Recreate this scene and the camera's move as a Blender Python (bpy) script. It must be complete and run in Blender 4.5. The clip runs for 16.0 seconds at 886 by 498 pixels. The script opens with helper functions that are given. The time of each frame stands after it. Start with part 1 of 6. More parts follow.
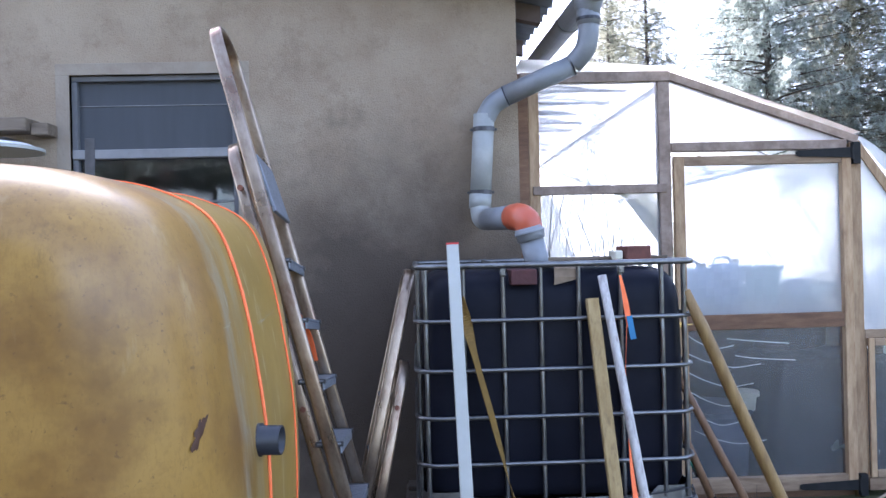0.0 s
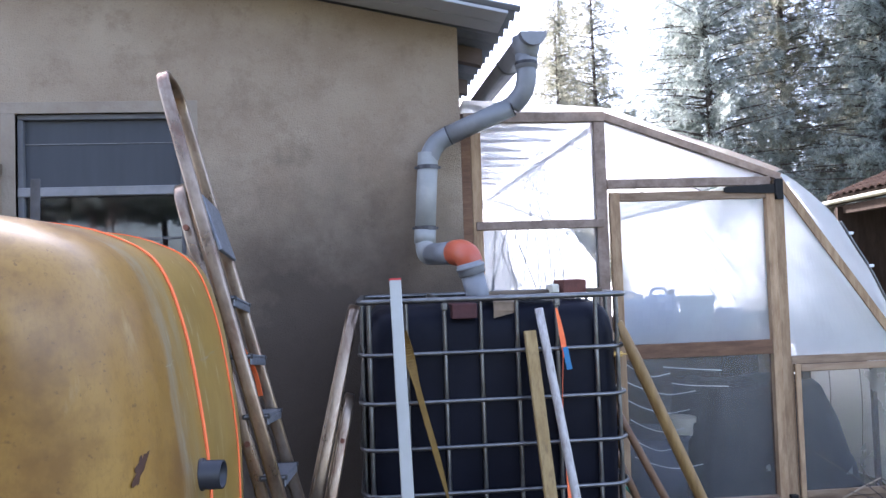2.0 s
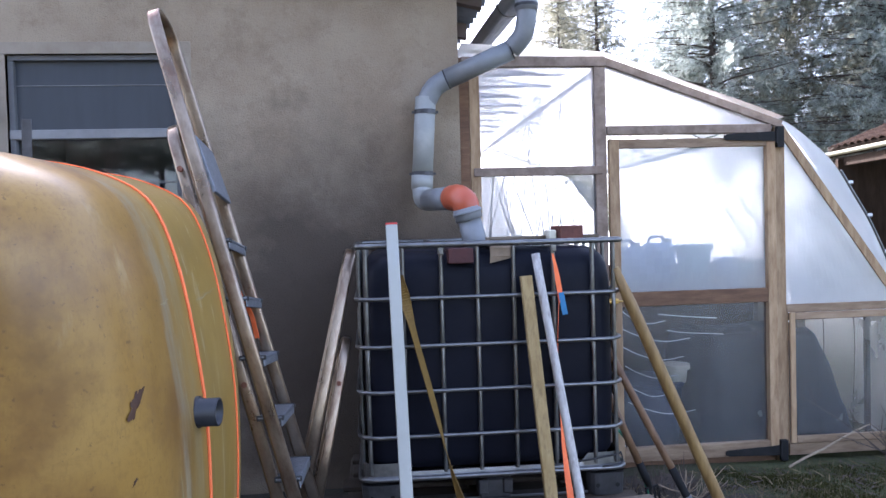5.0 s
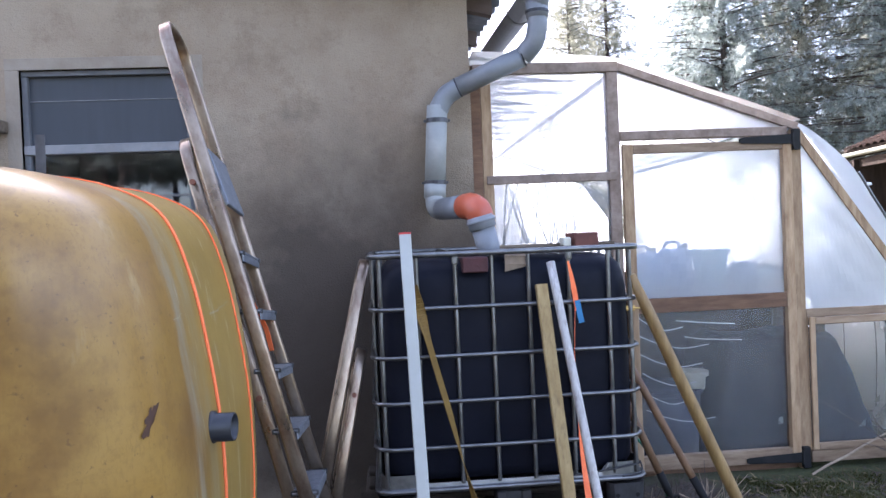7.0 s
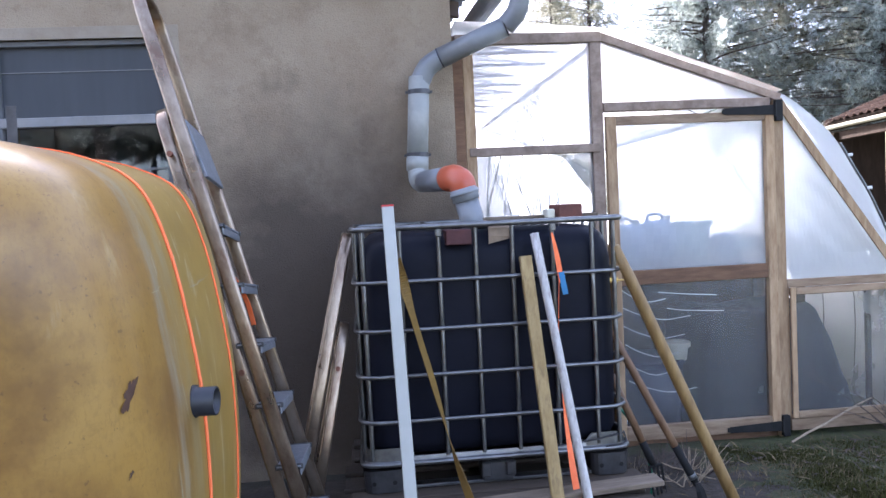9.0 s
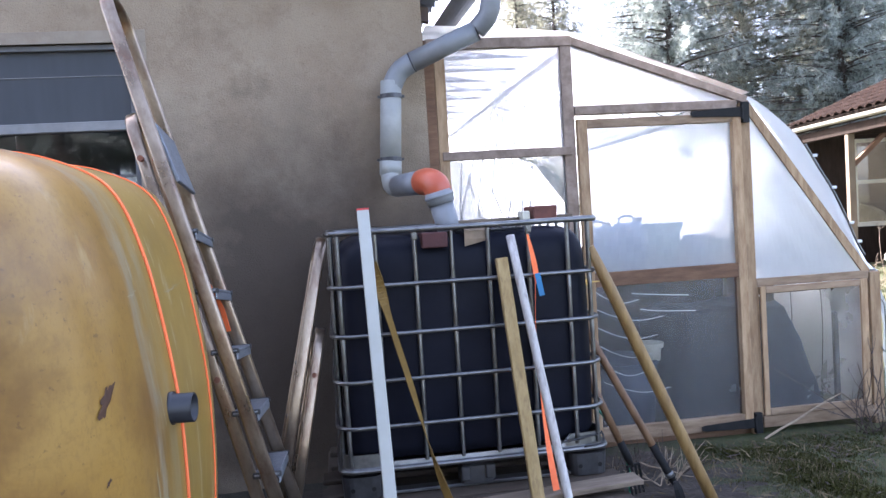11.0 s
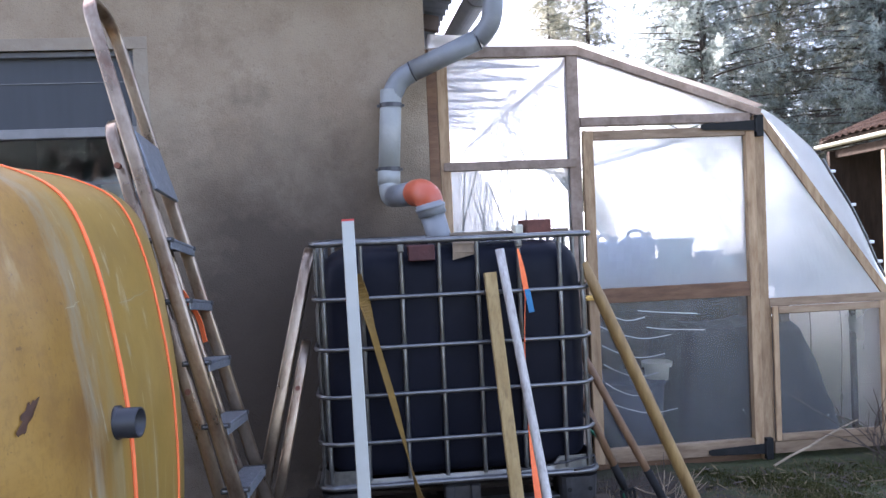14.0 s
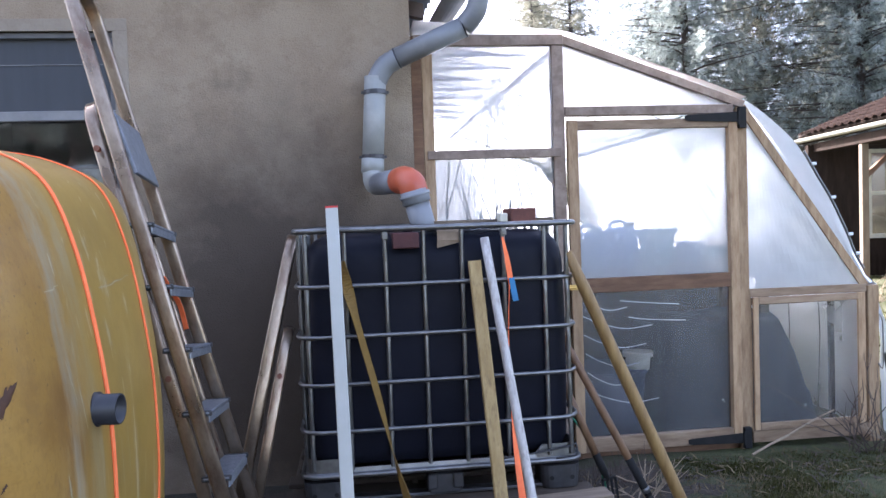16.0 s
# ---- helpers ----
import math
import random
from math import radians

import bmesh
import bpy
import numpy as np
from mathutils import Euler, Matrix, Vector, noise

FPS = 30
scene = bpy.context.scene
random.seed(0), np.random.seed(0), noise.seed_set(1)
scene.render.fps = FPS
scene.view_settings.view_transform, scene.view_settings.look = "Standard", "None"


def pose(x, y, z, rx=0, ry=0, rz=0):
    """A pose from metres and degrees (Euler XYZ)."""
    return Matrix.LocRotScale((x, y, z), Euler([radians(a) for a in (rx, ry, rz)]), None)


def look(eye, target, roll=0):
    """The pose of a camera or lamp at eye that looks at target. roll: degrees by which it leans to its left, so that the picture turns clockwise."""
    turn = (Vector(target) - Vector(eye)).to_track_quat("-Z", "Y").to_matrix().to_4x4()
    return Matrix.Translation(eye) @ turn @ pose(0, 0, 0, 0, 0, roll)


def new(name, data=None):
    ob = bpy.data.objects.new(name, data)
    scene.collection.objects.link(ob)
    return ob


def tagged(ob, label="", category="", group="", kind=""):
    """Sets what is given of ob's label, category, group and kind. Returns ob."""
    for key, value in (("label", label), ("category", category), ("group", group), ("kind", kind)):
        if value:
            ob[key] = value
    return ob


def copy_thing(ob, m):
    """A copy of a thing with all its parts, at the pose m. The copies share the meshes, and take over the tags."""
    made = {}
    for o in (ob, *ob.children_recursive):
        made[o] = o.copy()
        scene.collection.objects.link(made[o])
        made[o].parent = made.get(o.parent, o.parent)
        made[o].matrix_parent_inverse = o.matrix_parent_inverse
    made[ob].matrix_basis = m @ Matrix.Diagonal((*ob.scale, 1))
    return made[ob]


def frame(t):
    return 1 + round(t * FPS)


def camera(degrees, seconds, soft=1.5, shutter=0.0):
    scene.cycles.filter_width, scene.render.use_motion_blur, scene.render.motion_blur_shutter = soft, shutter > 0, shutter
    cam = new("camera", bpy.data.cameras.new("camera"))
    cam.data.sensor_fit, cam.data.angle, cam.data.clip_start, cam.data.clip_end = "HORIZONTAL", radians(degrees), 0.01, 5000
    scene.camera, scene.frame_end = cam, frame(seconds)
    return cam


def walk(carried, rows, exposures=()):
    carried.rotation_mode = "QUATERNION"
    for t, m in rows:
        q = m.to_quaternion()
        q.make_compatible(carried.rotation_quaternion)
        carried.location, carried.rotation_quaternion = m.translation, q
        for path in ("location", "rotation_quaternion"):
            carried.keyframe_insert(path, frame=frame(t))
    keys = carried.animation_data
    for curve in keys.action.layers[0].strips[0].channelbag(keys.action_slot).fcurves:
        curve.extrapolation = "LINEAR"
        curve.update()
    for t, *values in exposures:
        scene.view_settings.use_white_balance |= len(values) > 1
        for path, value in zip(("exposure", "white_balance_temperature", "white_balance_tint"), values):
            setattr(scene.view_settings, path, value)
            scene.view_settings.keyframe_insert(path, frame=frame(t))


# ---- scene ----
cam = camera(61.2, 16.0)
PATH = [
    (0, (0.199, 0.303, 1.376), (0.266, 2.302, 1.374), -1.4),
    (0.5, (0.175, 0.209, 1.376), (0.343, 2.201, 1.3), 0.1),
    (1, (0.195, 0.169, 1.391), (0.325, 2.165, 1.41), -1.1),
    (1.5, (0.241, 0.188, 1.395), (0.414, 2.18, 1.439), -1.4),
    (2, (0.25, 0.183, 1.397), (0.437, 2.172, 1.472), -1.9),
    (2.5, (0.255, 0.186, 1.394), (0.477, 2.172, 1.462), -1.7),
    (3, (0.249, 0.209, 1.384), (0.496, 2.194, 1.435), -1.5),
    (3.5, (0.254, 0.203, 1.385), (0.493, 2.188, 1.405), -2.8),
    (4, (0.259, 0.189, 1.369), (0.485, 2.175, 1.311), -2.2),
    (6.5, (0.258, 0.217, 1.369), (0.402, 2.211, 1.323), -1.8),
    (7, (0.256, 0.222, 1.374), (0.41, 2.216, 1.341), -2.4),
    (7.5, (0.252, 0.232, 1.366), (0.424, 2.224, 1.325), -2.5),
    (8, (0.259, 0.226, 1.367), (0.431, 2.217, 1.285), -3.0),
    (8.2, (0.258, 0.241, 1.369), (0.448, 2.23, 1.269), -3.0),
    (10.3, (0.226, 0.257, 1.326), (0.413, 2.246, 1.227), -2.3),
    (10.5, (0.21, 0.267, 1.323), (0.367, 2.259, 1.243), -2.8),
    (11, (0.225, 0.263, 1.337), (0.505, 2.241, 1.255), -3.5),
    (11.5, (0.253, 0.307, 1.294), (0.65, 2.264, 1.18), -3.3),
    (12, (0.443, 0.332, 1.33), (0.667, 2.315, 1.196), -1.1),
    (12.5, (0.461, 0.339, 1.336), (0.676, 2.326, 1.264), -2.7),
    (13, (0.45, 0.32, 1.337), (0.66, 2.308, 1.275), -2.4),
    (13.5, (0.442, 0.326, 1.34), (0.627, 2.316, 1.278), -2.9),
    (14, (0.43, 0.319, 1.341), (0.622, 2.309, 1.288), -2.5),
    (14.5, (0.426, 0.305, 1.338), (0.628, 2.294, 1.28), -2.4),
    (15, (0.423, 0.319, 1.337), (0.635, 2.307, 1.273), -2.1),
    (15.5, (0.425, 0.326, 1.336), (0.656, 2.311, 1.272), -2.1),
    (16, (0.416, 0.337, 1.33), (0.658, 2.321, 1.25), -2.0),
]
EXPOSURES = [(0, 2.91, 5500, 20), (0.5, 2.81, 5600, 21), (1, 2.81, 5600, 22), (2, 2.74, 5650, 22), (2.5, 2.49, 5600, 22), (3, 2.36, 5600, 22), (3.5, 2.39, 5600, 22), (4, 2.62, 5650, 22), (5, 2.72, 5650, 22), (7, 2.87, 5700, 22), (8, 2.87, 5700, 22), (10.5, 3.05, 5750, 22), (11.5, 2.89, 5800, 22), (12, 2.99, 5800, 23), (12.5, 2.87, 5800, 23), (16, 2.81, 5750, 22)]
walk(cam, [(t, look(eye, target, roll)) for t, eye, target, roll in PATH], EXPOSURES)

# ---- world, sun, exposure ----
SUN_TO = Vector((-0.48, 0.74, 0.60)).normalized()
world = bpy.data.worlds.new("sky_world")
scene.world = world
world.use_nodes = True
wn = world.node_tree
wn.nodes.clear()
sky = wn.nodes.new("ShaderNodeTexSky")
sky.sky_type = 'NISHITA'
sky.sun_disc = False
sky.sun_elevation = math.asin(SUN_TO.z)
sky.sun_rotation = math.atan2(SUN_TO.x, SUN_TO.y)
sky.dust_density = 3.0
bg = wn.nodes.new("ShaderNodeBackground")
bg.inputs["Strength"].default_value = 0.13
wo = wn.nodes.new("ShaderNodeOutputWorld")
haze = wn.nodes.new("ShaderNodeHueSaturation")
haze.inputs["Saturation"].default_value = 0.72
wn.links.new(sky.outputs[0], haze.inputs["Color"])
wn.links.new(haze.outputs[0], bg.inputs[0])
wn.links.new(bg.outputs[0], wo.inputs[0])
sun_data = bpy.data.lights.new("sun", 'SUN')
sun_data.energy, sun_data.angle, sun_data.color = 5.0, radians(1.0), (1.0, 0.93, 0.82)
sun_ob = new("sun", sun_data)
sun_ob.matrix_world = look(SUN_TO * 30, (0, 0, 0))


# ---- materials ----
def nodes_of(name):
    m = bpy.data.materials.new(name)
    m.use_nodes = True
    nt = m.node_tree
    return m, nt, nt.nodes["Principled BSDF"]


def mat(name, c1, c2, scale=8.0, rough=0.7, metal=0.0, bump=0.15, bscale=60.0, stain=None, stain_scale=2.0,
        stain_amt=0.5, stretch=(1, 1, 1), spec=0.4, random_tint=0.0, rough_var=0.12, bdist=0.004):
    """Two-scale procedural surface: broad mottling between c1 and c2, stains, fine bump."""
    m, nt, bs = nodes_of(name)
    N, L = nt.nodes, nt.links
    tc = N.new("ShaderNodeTexCoord")
    mp = N.new("ShaderNodeMapping")
    mp.inputs["Scale"].default_value = stretch
    L.new(tc.outputs["Object"], mp.inputs[0])
    n1 = N.new("ShaderNodeTexNoise")
    n1.inputs["Scale"].default_value, n1.inputs["Detail"].default_value, n1.inputs["Roughness"].default_value = scale, 6, 0.65
    L.new(mp.outputs[0], n1.inputs["Vector"])
    r1 = N.new("ShaderNodeValToRGB")
    r1.color_ramp.elements[0].position, r1.color_ramp.elements[1].position = 0.32, 0.68
    r1.color_ramp.elements[0].color, r1.color_ramp.elements[1].color = (*c1, 1), (*c2, 1)
    L.new(n1.outputs["Fac"], r1.inputs[0])
    col = r1.outputs[0]
    if stain:
        n2 = N.new("ShaderNodeTexNoise")
        n2.inputs["Scale"].default_value, n2.inputs["Detail"].default_value = stain_scale, 8
        n2.inputs["Roughness"].default_value = 0.7
        L.new(mp.outputs[0], n2.inputs["Vector"])
        r2 = N.new("ShaderNodeValToRGB")
        r2.color_ramp.elements[0].position, r2.color_ramp.elements[1].position = 0.5, 0.72
        r2.color_ramp.elements[0].color, r2.color_ramp.elements[1].color = (0, 0, 0, 1), (stain_amt,) * 3 + (1,)
        L.new(n2.outputs["Fac"], r2.inputs[0])
        mx = N.new("ShaderNodeMixRGB")
        L.new(r2.outputs[0], mx.inputs[0])
        L.new(col, mx.inputs[1])
        mx.inputs[2].default_value = (*stain, 1)
        col = mx.outputs[0]
    if random_tint:
        oi = N.new("ShaderNodeObjectInfo")
        hs = N.new("ShaderNodeHueSaturation")
        mr = N.new("ShaderNodeMapRange")
        mr.inputs["To Min"].default_value, mr.inputs["To Max"].default_value = 1 - random_tint, 1 + random_tint
        L.new(oi.outputs["Random"], mr.inputs["Value"])
        L.new(mr.outputs[0], hs.inputs["Value"])
        L.new(col, hs.inputs["Color"])
        col = hs.outputs[0]
    L.new(col, bs.inputs["Base Color"])
    rr = N.new("ShaderNodeMapRange")
    rr.inputs["To Min"].default_value, rr.inputs["To Max"].default_value = max(0.03, rough - rough_var), min(1, rough + rough_var)
    L.new(n1.outputs["Fac"], rr.inputs["Value"])
    L.new(rr.outputs[0], bs.inputs["Roughness"])
    bs.inputs["Metallic"].default_value = metal
    bs.inputs["Specular IOR Level"].default_value = spec
    if bump:
        n3 = N.new("ShaderNodeTexNoise")
        n3.inputs["Scale"].default_value, n3.inputs["Detail"].default_value = bscale, 5
        L.new(mp.outputs[0], n3.inputs["Vector"])
        b = N.new("ShaderNodeBump")
        b.inputs["Strength"].default_value, b.inputs["Distance"].default_value = bump, bdist
        L.new(n3.outputs["Fac"], b.inputs["Height"])
        L.new(b.outputs[0], bs.inputs["Normal"])
    return m


def plaster_material():
    """Brown-grey roughcast: broad mottling, pale and dark grit, damp by the rain pipe with painted shade below it."""
    m, nt, bs = nodes_of("roughcast_plaster")
    N, L = nt.nodes, nt.links
    tc = N.new("ShaderNodeTexCoord")

    def ns(scale, detail, p0, p1, rough=0.6, vec=None):
        n = N.new("ShaderNodeTexNoise")
        n.inputs["Scale"].default_value, n.inputs["Detail"].default_value, n.inputs["Roughness"].default_value = scale, detail, rough
        L.new(vec or tc.outputs["Object"], n.inputs["Vector"])
        r = N.new("ShaderNodeMapRange")
        r.inputs["From Min"].default_value, r.inputs["From Max"].default_value = p0, p1
        L.new(n.outputs["Fac"], r.inputs["Value"])
        return r.outputs[0], n.outputs["Fac"]

    def mix(fac, k, a, b):
        q = N.new("ShaderNodeMath")
        q.operation = 'MULTIPLY'
        L.new(fac, q.inputs[0])
        q.inputs[1].default_value = k
        x = N.new("ShaderNodeMixRGB")
        L.new(q.outputs[0], x.inputs[0])
        for i, c in ((1, a), (2, b)):
            if isinstance(c, tuple):
                x.inputs[i].default_value = (*c, 1)
            else:
                L.new(c, x.inputs[i])
        return x.outputs[0]

    col = mix(ns(1.6, 6, 0.35, 0.65)[0], 1.0, (0.27, 0.207, 0.143), (0.365, 0.297, 0.213))
    col = mix(ns(7, 8, 0.5, 0.75, 0.7)[0], 0.45, col, (0.20, 0.145, 0.10))
    col = mix(ns(210, 3, 0.56, 0.72)[0], 0.40, col, (0.46, 0.39, 0.30))
    col = mix(ns(150, 3, 0.58, 0.74)[0], 0.55, col, (0.10, 0.075, 0.055))
    col = mix(ns(58, 4, 0.63, 0.70)[0], 0.45, col, (0.10, 0.075, 0.056))
    col = mix(ns(75, 4, 0.66, 0.72)[0], 0.4, col, (0.45, 0.39, 0.31))
    col = mix(ns(3.5, 9, 0.52, 0.66, 0.75)[0], 0.35, col, (0.19, 0.145, 0.10))
    # ragged dark blotch: damp stain plus painted shade behind container and ladders
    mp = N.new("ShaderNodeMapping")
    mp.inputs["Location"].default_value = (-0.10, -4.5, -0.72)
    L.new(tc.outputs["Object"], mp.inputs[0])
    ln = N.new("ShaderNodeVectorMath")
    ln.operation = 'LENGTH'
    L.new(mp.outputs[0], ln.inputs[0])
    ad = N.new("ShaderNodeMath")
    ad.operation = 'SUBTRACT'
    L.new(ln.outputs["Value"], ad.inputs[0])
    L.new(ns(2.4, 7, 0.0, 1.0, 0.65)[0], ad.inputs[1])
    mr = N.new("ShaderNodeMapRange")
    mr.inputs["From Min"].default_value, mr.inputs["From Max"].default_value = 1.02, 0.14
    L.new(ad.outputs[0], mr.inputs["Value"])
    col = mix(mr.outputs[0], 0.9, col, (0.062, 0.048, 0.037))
    L.new(col, bs.inputs["Base Color"])
    bs.inputs["Roughness"].default_value = 0.95
    bs.inputs["Specular IOR Level"].default_value = 0.12
    v = N.new("ShaderNodeTexVoronoi")
    v.inputs["Scale"].default_value = 140
    L.new(tc.outputs["Object"], v.inputs["Vector"])
    ml = N.new("ShaderNodeMath")
    ml.operation = 'MULTIPLY_ADD'
    L.new(ns(28, 6, 0.2, 0.8, 0.7)[1], ml.inputs[0])
    ml.inputs[1].default_value = 1.2
    L.new(v.outputs["Distance"], ml.inputs[2])
    b = N.new("ShaderNodeBump")
    b.inputs["Strength"].default_value, b.inputs["Distance"].default_value = 0.42, 0.008
    L.new(ml.outputs[0], b.inputs["Height"])
    L.new(b.outputs[0], bs.inputs["Normal"])
    return m


PLASTER = plaster_material()
LIME = mat("pale_lime_band", (0.255, 0.21, 0.16), (0.32, 0.275, 0.215), 6, 0.92, bump=0.6, bscale=60, stain=(0.27, 0.23, 0.18), stain_scale=7, spec=0.15, bdist=0.006)
PINE = mat("weathered_pine", (0.265, 0.162, 0.083), (0.45, 0.315, 0.182), 9, 0.7, bump=0.4, bscale=50, stain=(0.12, 0.065, 0.03), stain_scale=7,
           stain_amt=0.6, stretch=(3, 3, 0.6), random_tint=0.12)
PINE_H = mat("weathered_pine_rail", (0.205, 0.13, 0.075), (0.345, 0.25, 0.16), 9, 0.7, bump=0.4, bscale=50, stain=(0.12, 0.065, 0.032), stain_scale=7,
             stain_amt=0.6, stretch=(0.6, 3, 3), random_tint=0.14)
GREYPINE = mat("silvered_pine", (0.18, 0.126, 0.090), (0.32, 0.248, 0.195), 9, 0.75, bump=0.4, bscale=50, stain=(0.10, 0.066, 0.046), stain_scale=7,
               stain_amt=0.6, stretch=(1.2, 3, 1.2), random_tint=0.12)
PINE_DARK = mat("stained_pine", (0.115, 0.059, 0.032), (0.215, 0.122, 0.066), 9, 0.75, bump=0.4, bscale=50, stain=(0.07, 0.035, 0.02), stain_scale=6, stretch=(0.6, 3, 3), random_tint=0.1)
GREYWOOD = mat("grey_pallet_wood", (0.10, 0.076, 0.052), (0.235, 0.185, 0.13), 12, 0.85, bump=0.6, bscale=60, stain=(0.05, 0.036, 0.024), stain_scale=6,
               stretch=(0.5, 4, 4), random_tint=0.18)
PALLET_DARK = mat("dark_pallet_wood", (0.036, 0.027, 0.019), (0.085, 0.063, 0.044), 10, 0.8, bump=0.6, bscale=60, stain=(0.02, 0.015, 0.011), stain_scale=5,
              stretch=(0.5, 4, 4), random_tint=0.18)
POLEWOOD = mat("yellowed_pole_wood", (0.18, 0.108, 0.036), (0.30, 0.195, 0.07), 9, 0.5, bump=0.25, bscale=60, stain=(0.10, 0.055, 0.02), stain_scale=8,
               stretch=(4, 4, 0.6))
POLEBROWN = mat("dark_handle_wood", (0.12, 0.062, 0.03), (0.22, 0.13, 0.068), 9, 0.5, bump=0.2, bscale=60, stretch=(4, 4, 0.6))
BATTEN = mat("pale_batten_wood", (0.25, 0.165, 0.06), (0.38, 0.275, 0.12), 9, 0.7, bump=0.25, bscale=50, stain=(0.13, 0.085, 0.04), stain_scale=14,
             stain_amt=0.7, stretch=(4, 4, 0.8))
PVC = mat("grey_pvc", (0.165, 0.175, 0.185), (0.21, 0.22, 0.23), 5, 0.42, bump=0.05, bscale=30, stain=(0.29, 0.29, 0.285), stain_scale=4, spec=0.5)
PVC_PALE = mat("sun_bleached_pvc", (0.255, 0.26, 0.24), (0.32, 0.325, 0.30), 6, 0.5, bump=0.06, bscale=30, stain=(0.38, 0.36, 0.33), stain_scale=6, spec=0.45)
PVC_DARK = mat("dark_grey_pvc", (0.018, 0.019, 0.023), (0.03, 0.031, 0.036), 6, 0.45, bump=0.05, bscale=30)
RUBBER = mat("black_rubber", (0.02, 0.02, 0.022), (0.035, 0.035, 0.037), 10, 0.7, bump=0.1, bscale=50)
ORANGE_PVC = mat("orange_pvc", (0.40, 0.075, 0.032), (0.47, 0.105, 0.045), 6, 0.38, bump=0.04, bscale=30, stain=(0.30, 0.09, 0.05), stain_scale=9, spec=0.5)
TANK_BLACK = mat("black_polyethylene", (0.006, 0.007, 0.012), (0.010, 0.011, 0.018), 3, 0.46, bump=0.14, bscale=14, stain=(0.016, 0.016, 0.022),
                 stain_scale=5, stain_amt=0.5, spec=0.09, bdist=0.006)
GALV_DARK = mat("dark_galvanised_steel", (0.05, 0.05, 0.054), (0.11, 0.11, 0.115), 10, 0.45, metal=0.7, bump=0.1, bscale=60, stain=(0.09, 0.08, 0.07), stain_scale=6)
GALV = mat("galvanised_steel", (0.125, 0.127, 0.126), (0.225, 0.227, 0.222), 14, 0.36, metal=0.85, bump=0.06, bscale=80, stain=(0.25, 0.23, 0.21), stain_scale=6)
ALU = mat("dull_aluminium", (0.165, 0.120, 0.083), (0.40, 0.32, 0.235), 9, 0.30, metal=0.8, bump=0.15, bscale=60, stain=(0.16, 0.085, 0.055), stain_scale=11, stain_amt=0.9, stretch=(1, 1, 0.5))
ALU_TREAD = mat("ribbed_tread_aluminium", (0.15, 0.16, 0.175), (0.24, 0.25, 0.265), 30, 0.5, metal=0.5, bump=0.6, bscale=140, stain=(0.40, 0.41, 0.42), stain_scale=45)
ALU_WHITE = mat("white_straightedge", (0.385, 0.39, 0.345), (0.44, 0.445, 0.395), 4, 0.4, metal=0.0, bump=0.03, bscale=30, stain=(0.5, 0.52, 0.53), stain_scale=6, stain_amt=0.3)
WORN_PIPE = mat("flaking_painted_steel", (0.36, 0.34, 0.31), (0.54, 0.52, 0.485), 60, 0.5, metal=0.05, bump=0.25, bscale=90, stain=(0.13, 0.085, 0.06), stain_scale=48, stain_amt=0.75, stretch=(1, 1, 0.22))
ORANGE_WEB = mat("orange_webbing", (0.90, 0.17, 0.05), (1.0, 0.23, 0.08), 30, 0.7, bump=0.2, bscale=300)
BLUE_LABEL = mat("blue_label", (0.02, 0.13, 0.28), (0.035, 0.19, 0.38), 20, 0.5, bump=0.05)
YELLOW_WEB = mat("yellow_webbing", (0.14, 0.079, 0.014), (0.22, 0.13, 0.025), 20, 0.75, bump=0.3, bscale=250, stain=(0.16, 0.10, 0.03), stain_scale=8)
RED_PAINT = mat("red_plastic", (0.45, 0.03, 0.03), (0.52, 0.05, 0.04), 10, 0.5, bump=0.05)
HINGE = mat("black_iron", (0.010, 0.010, 0.010), (0.022, 0.021, 0.020), 12, 0.7, bump=0.1, bscale=80, spec=0.2)
BRASS = mat("brass", (0.55, 0.36, 0.10), (0.65, 0.45, 0.16), 12, 0.35, metal=0.9, bump=0.05)
RUST = mat("rusty_bolt", (0.12, 0.05, 0.03), (0.20, 0.08, 0.05), 40, 0.8, bump=0.2)
BRICK = mat("red_brick", (0.10, 0.042, 0.032), (0.16, 0.066, 0.048), 18, 0.9, bump=0.5, bscale=70, stain=(0.16, 0.06, 0.045), stain_scale=9)
BRICK_DARK = mat("cage_shade_brick", (0.05, 0.017, 0.017), (0.085, 0.03, 0.028), 18, 0.7, bump=0.4, bscale=70)
TORNCARD = mat("torn_wet_card", (0.17, 0.125, 0.085), (0.27, 0.205, 0.14), 14, 0.9, bump=0.5, bscale=40, stain=(0.08, 0.06, 0.045), stain_scale=9)
CARDBOARD = mat("damp_cardboard", (0.42, 0.33, 0.22), (0.52, 0.42, 0.30), 8, 0.9, bump=0.2, bscale=30, stain=(0.30, 0.22, 0.14), stain_scale=6)
SHEET_WHITE = mat("white_foil", (0.62, 0.64, 0.66), (0.74, 0.75, 0.76), 8, 0.4, bump=0.4, bscale=25)
FRAMEDARK = mat("dark_window_frame", (0.10, 0.102, 0.106), (0.15, 0.152, 0.155), 7, 0.7, bump=0.2, bscale=60)
WINPAINT = mat("grey_window_paint", (0.20, 0.20, 0.20), (0.27, 0.265, 0.26), 7, 0.7, bump=0.2, bscale=60, stain=(0.16, 0.15, 0.14), stain_scale=5)
ROOM_DARK = mat("dim_room", (0.20, 0.23, 0.28), (0.24, 0.27, 0.32), 3, 0.9, bump=0.0)
SOFFIT = mat("pale_soffit_board", (0.36, 0.37, 0.385), (0.44, 0.45, 0.46), 6, 0.8, bump=0.15, bscale=50, stain=(0.28, 0.28, 0.28), stain_scale=3)
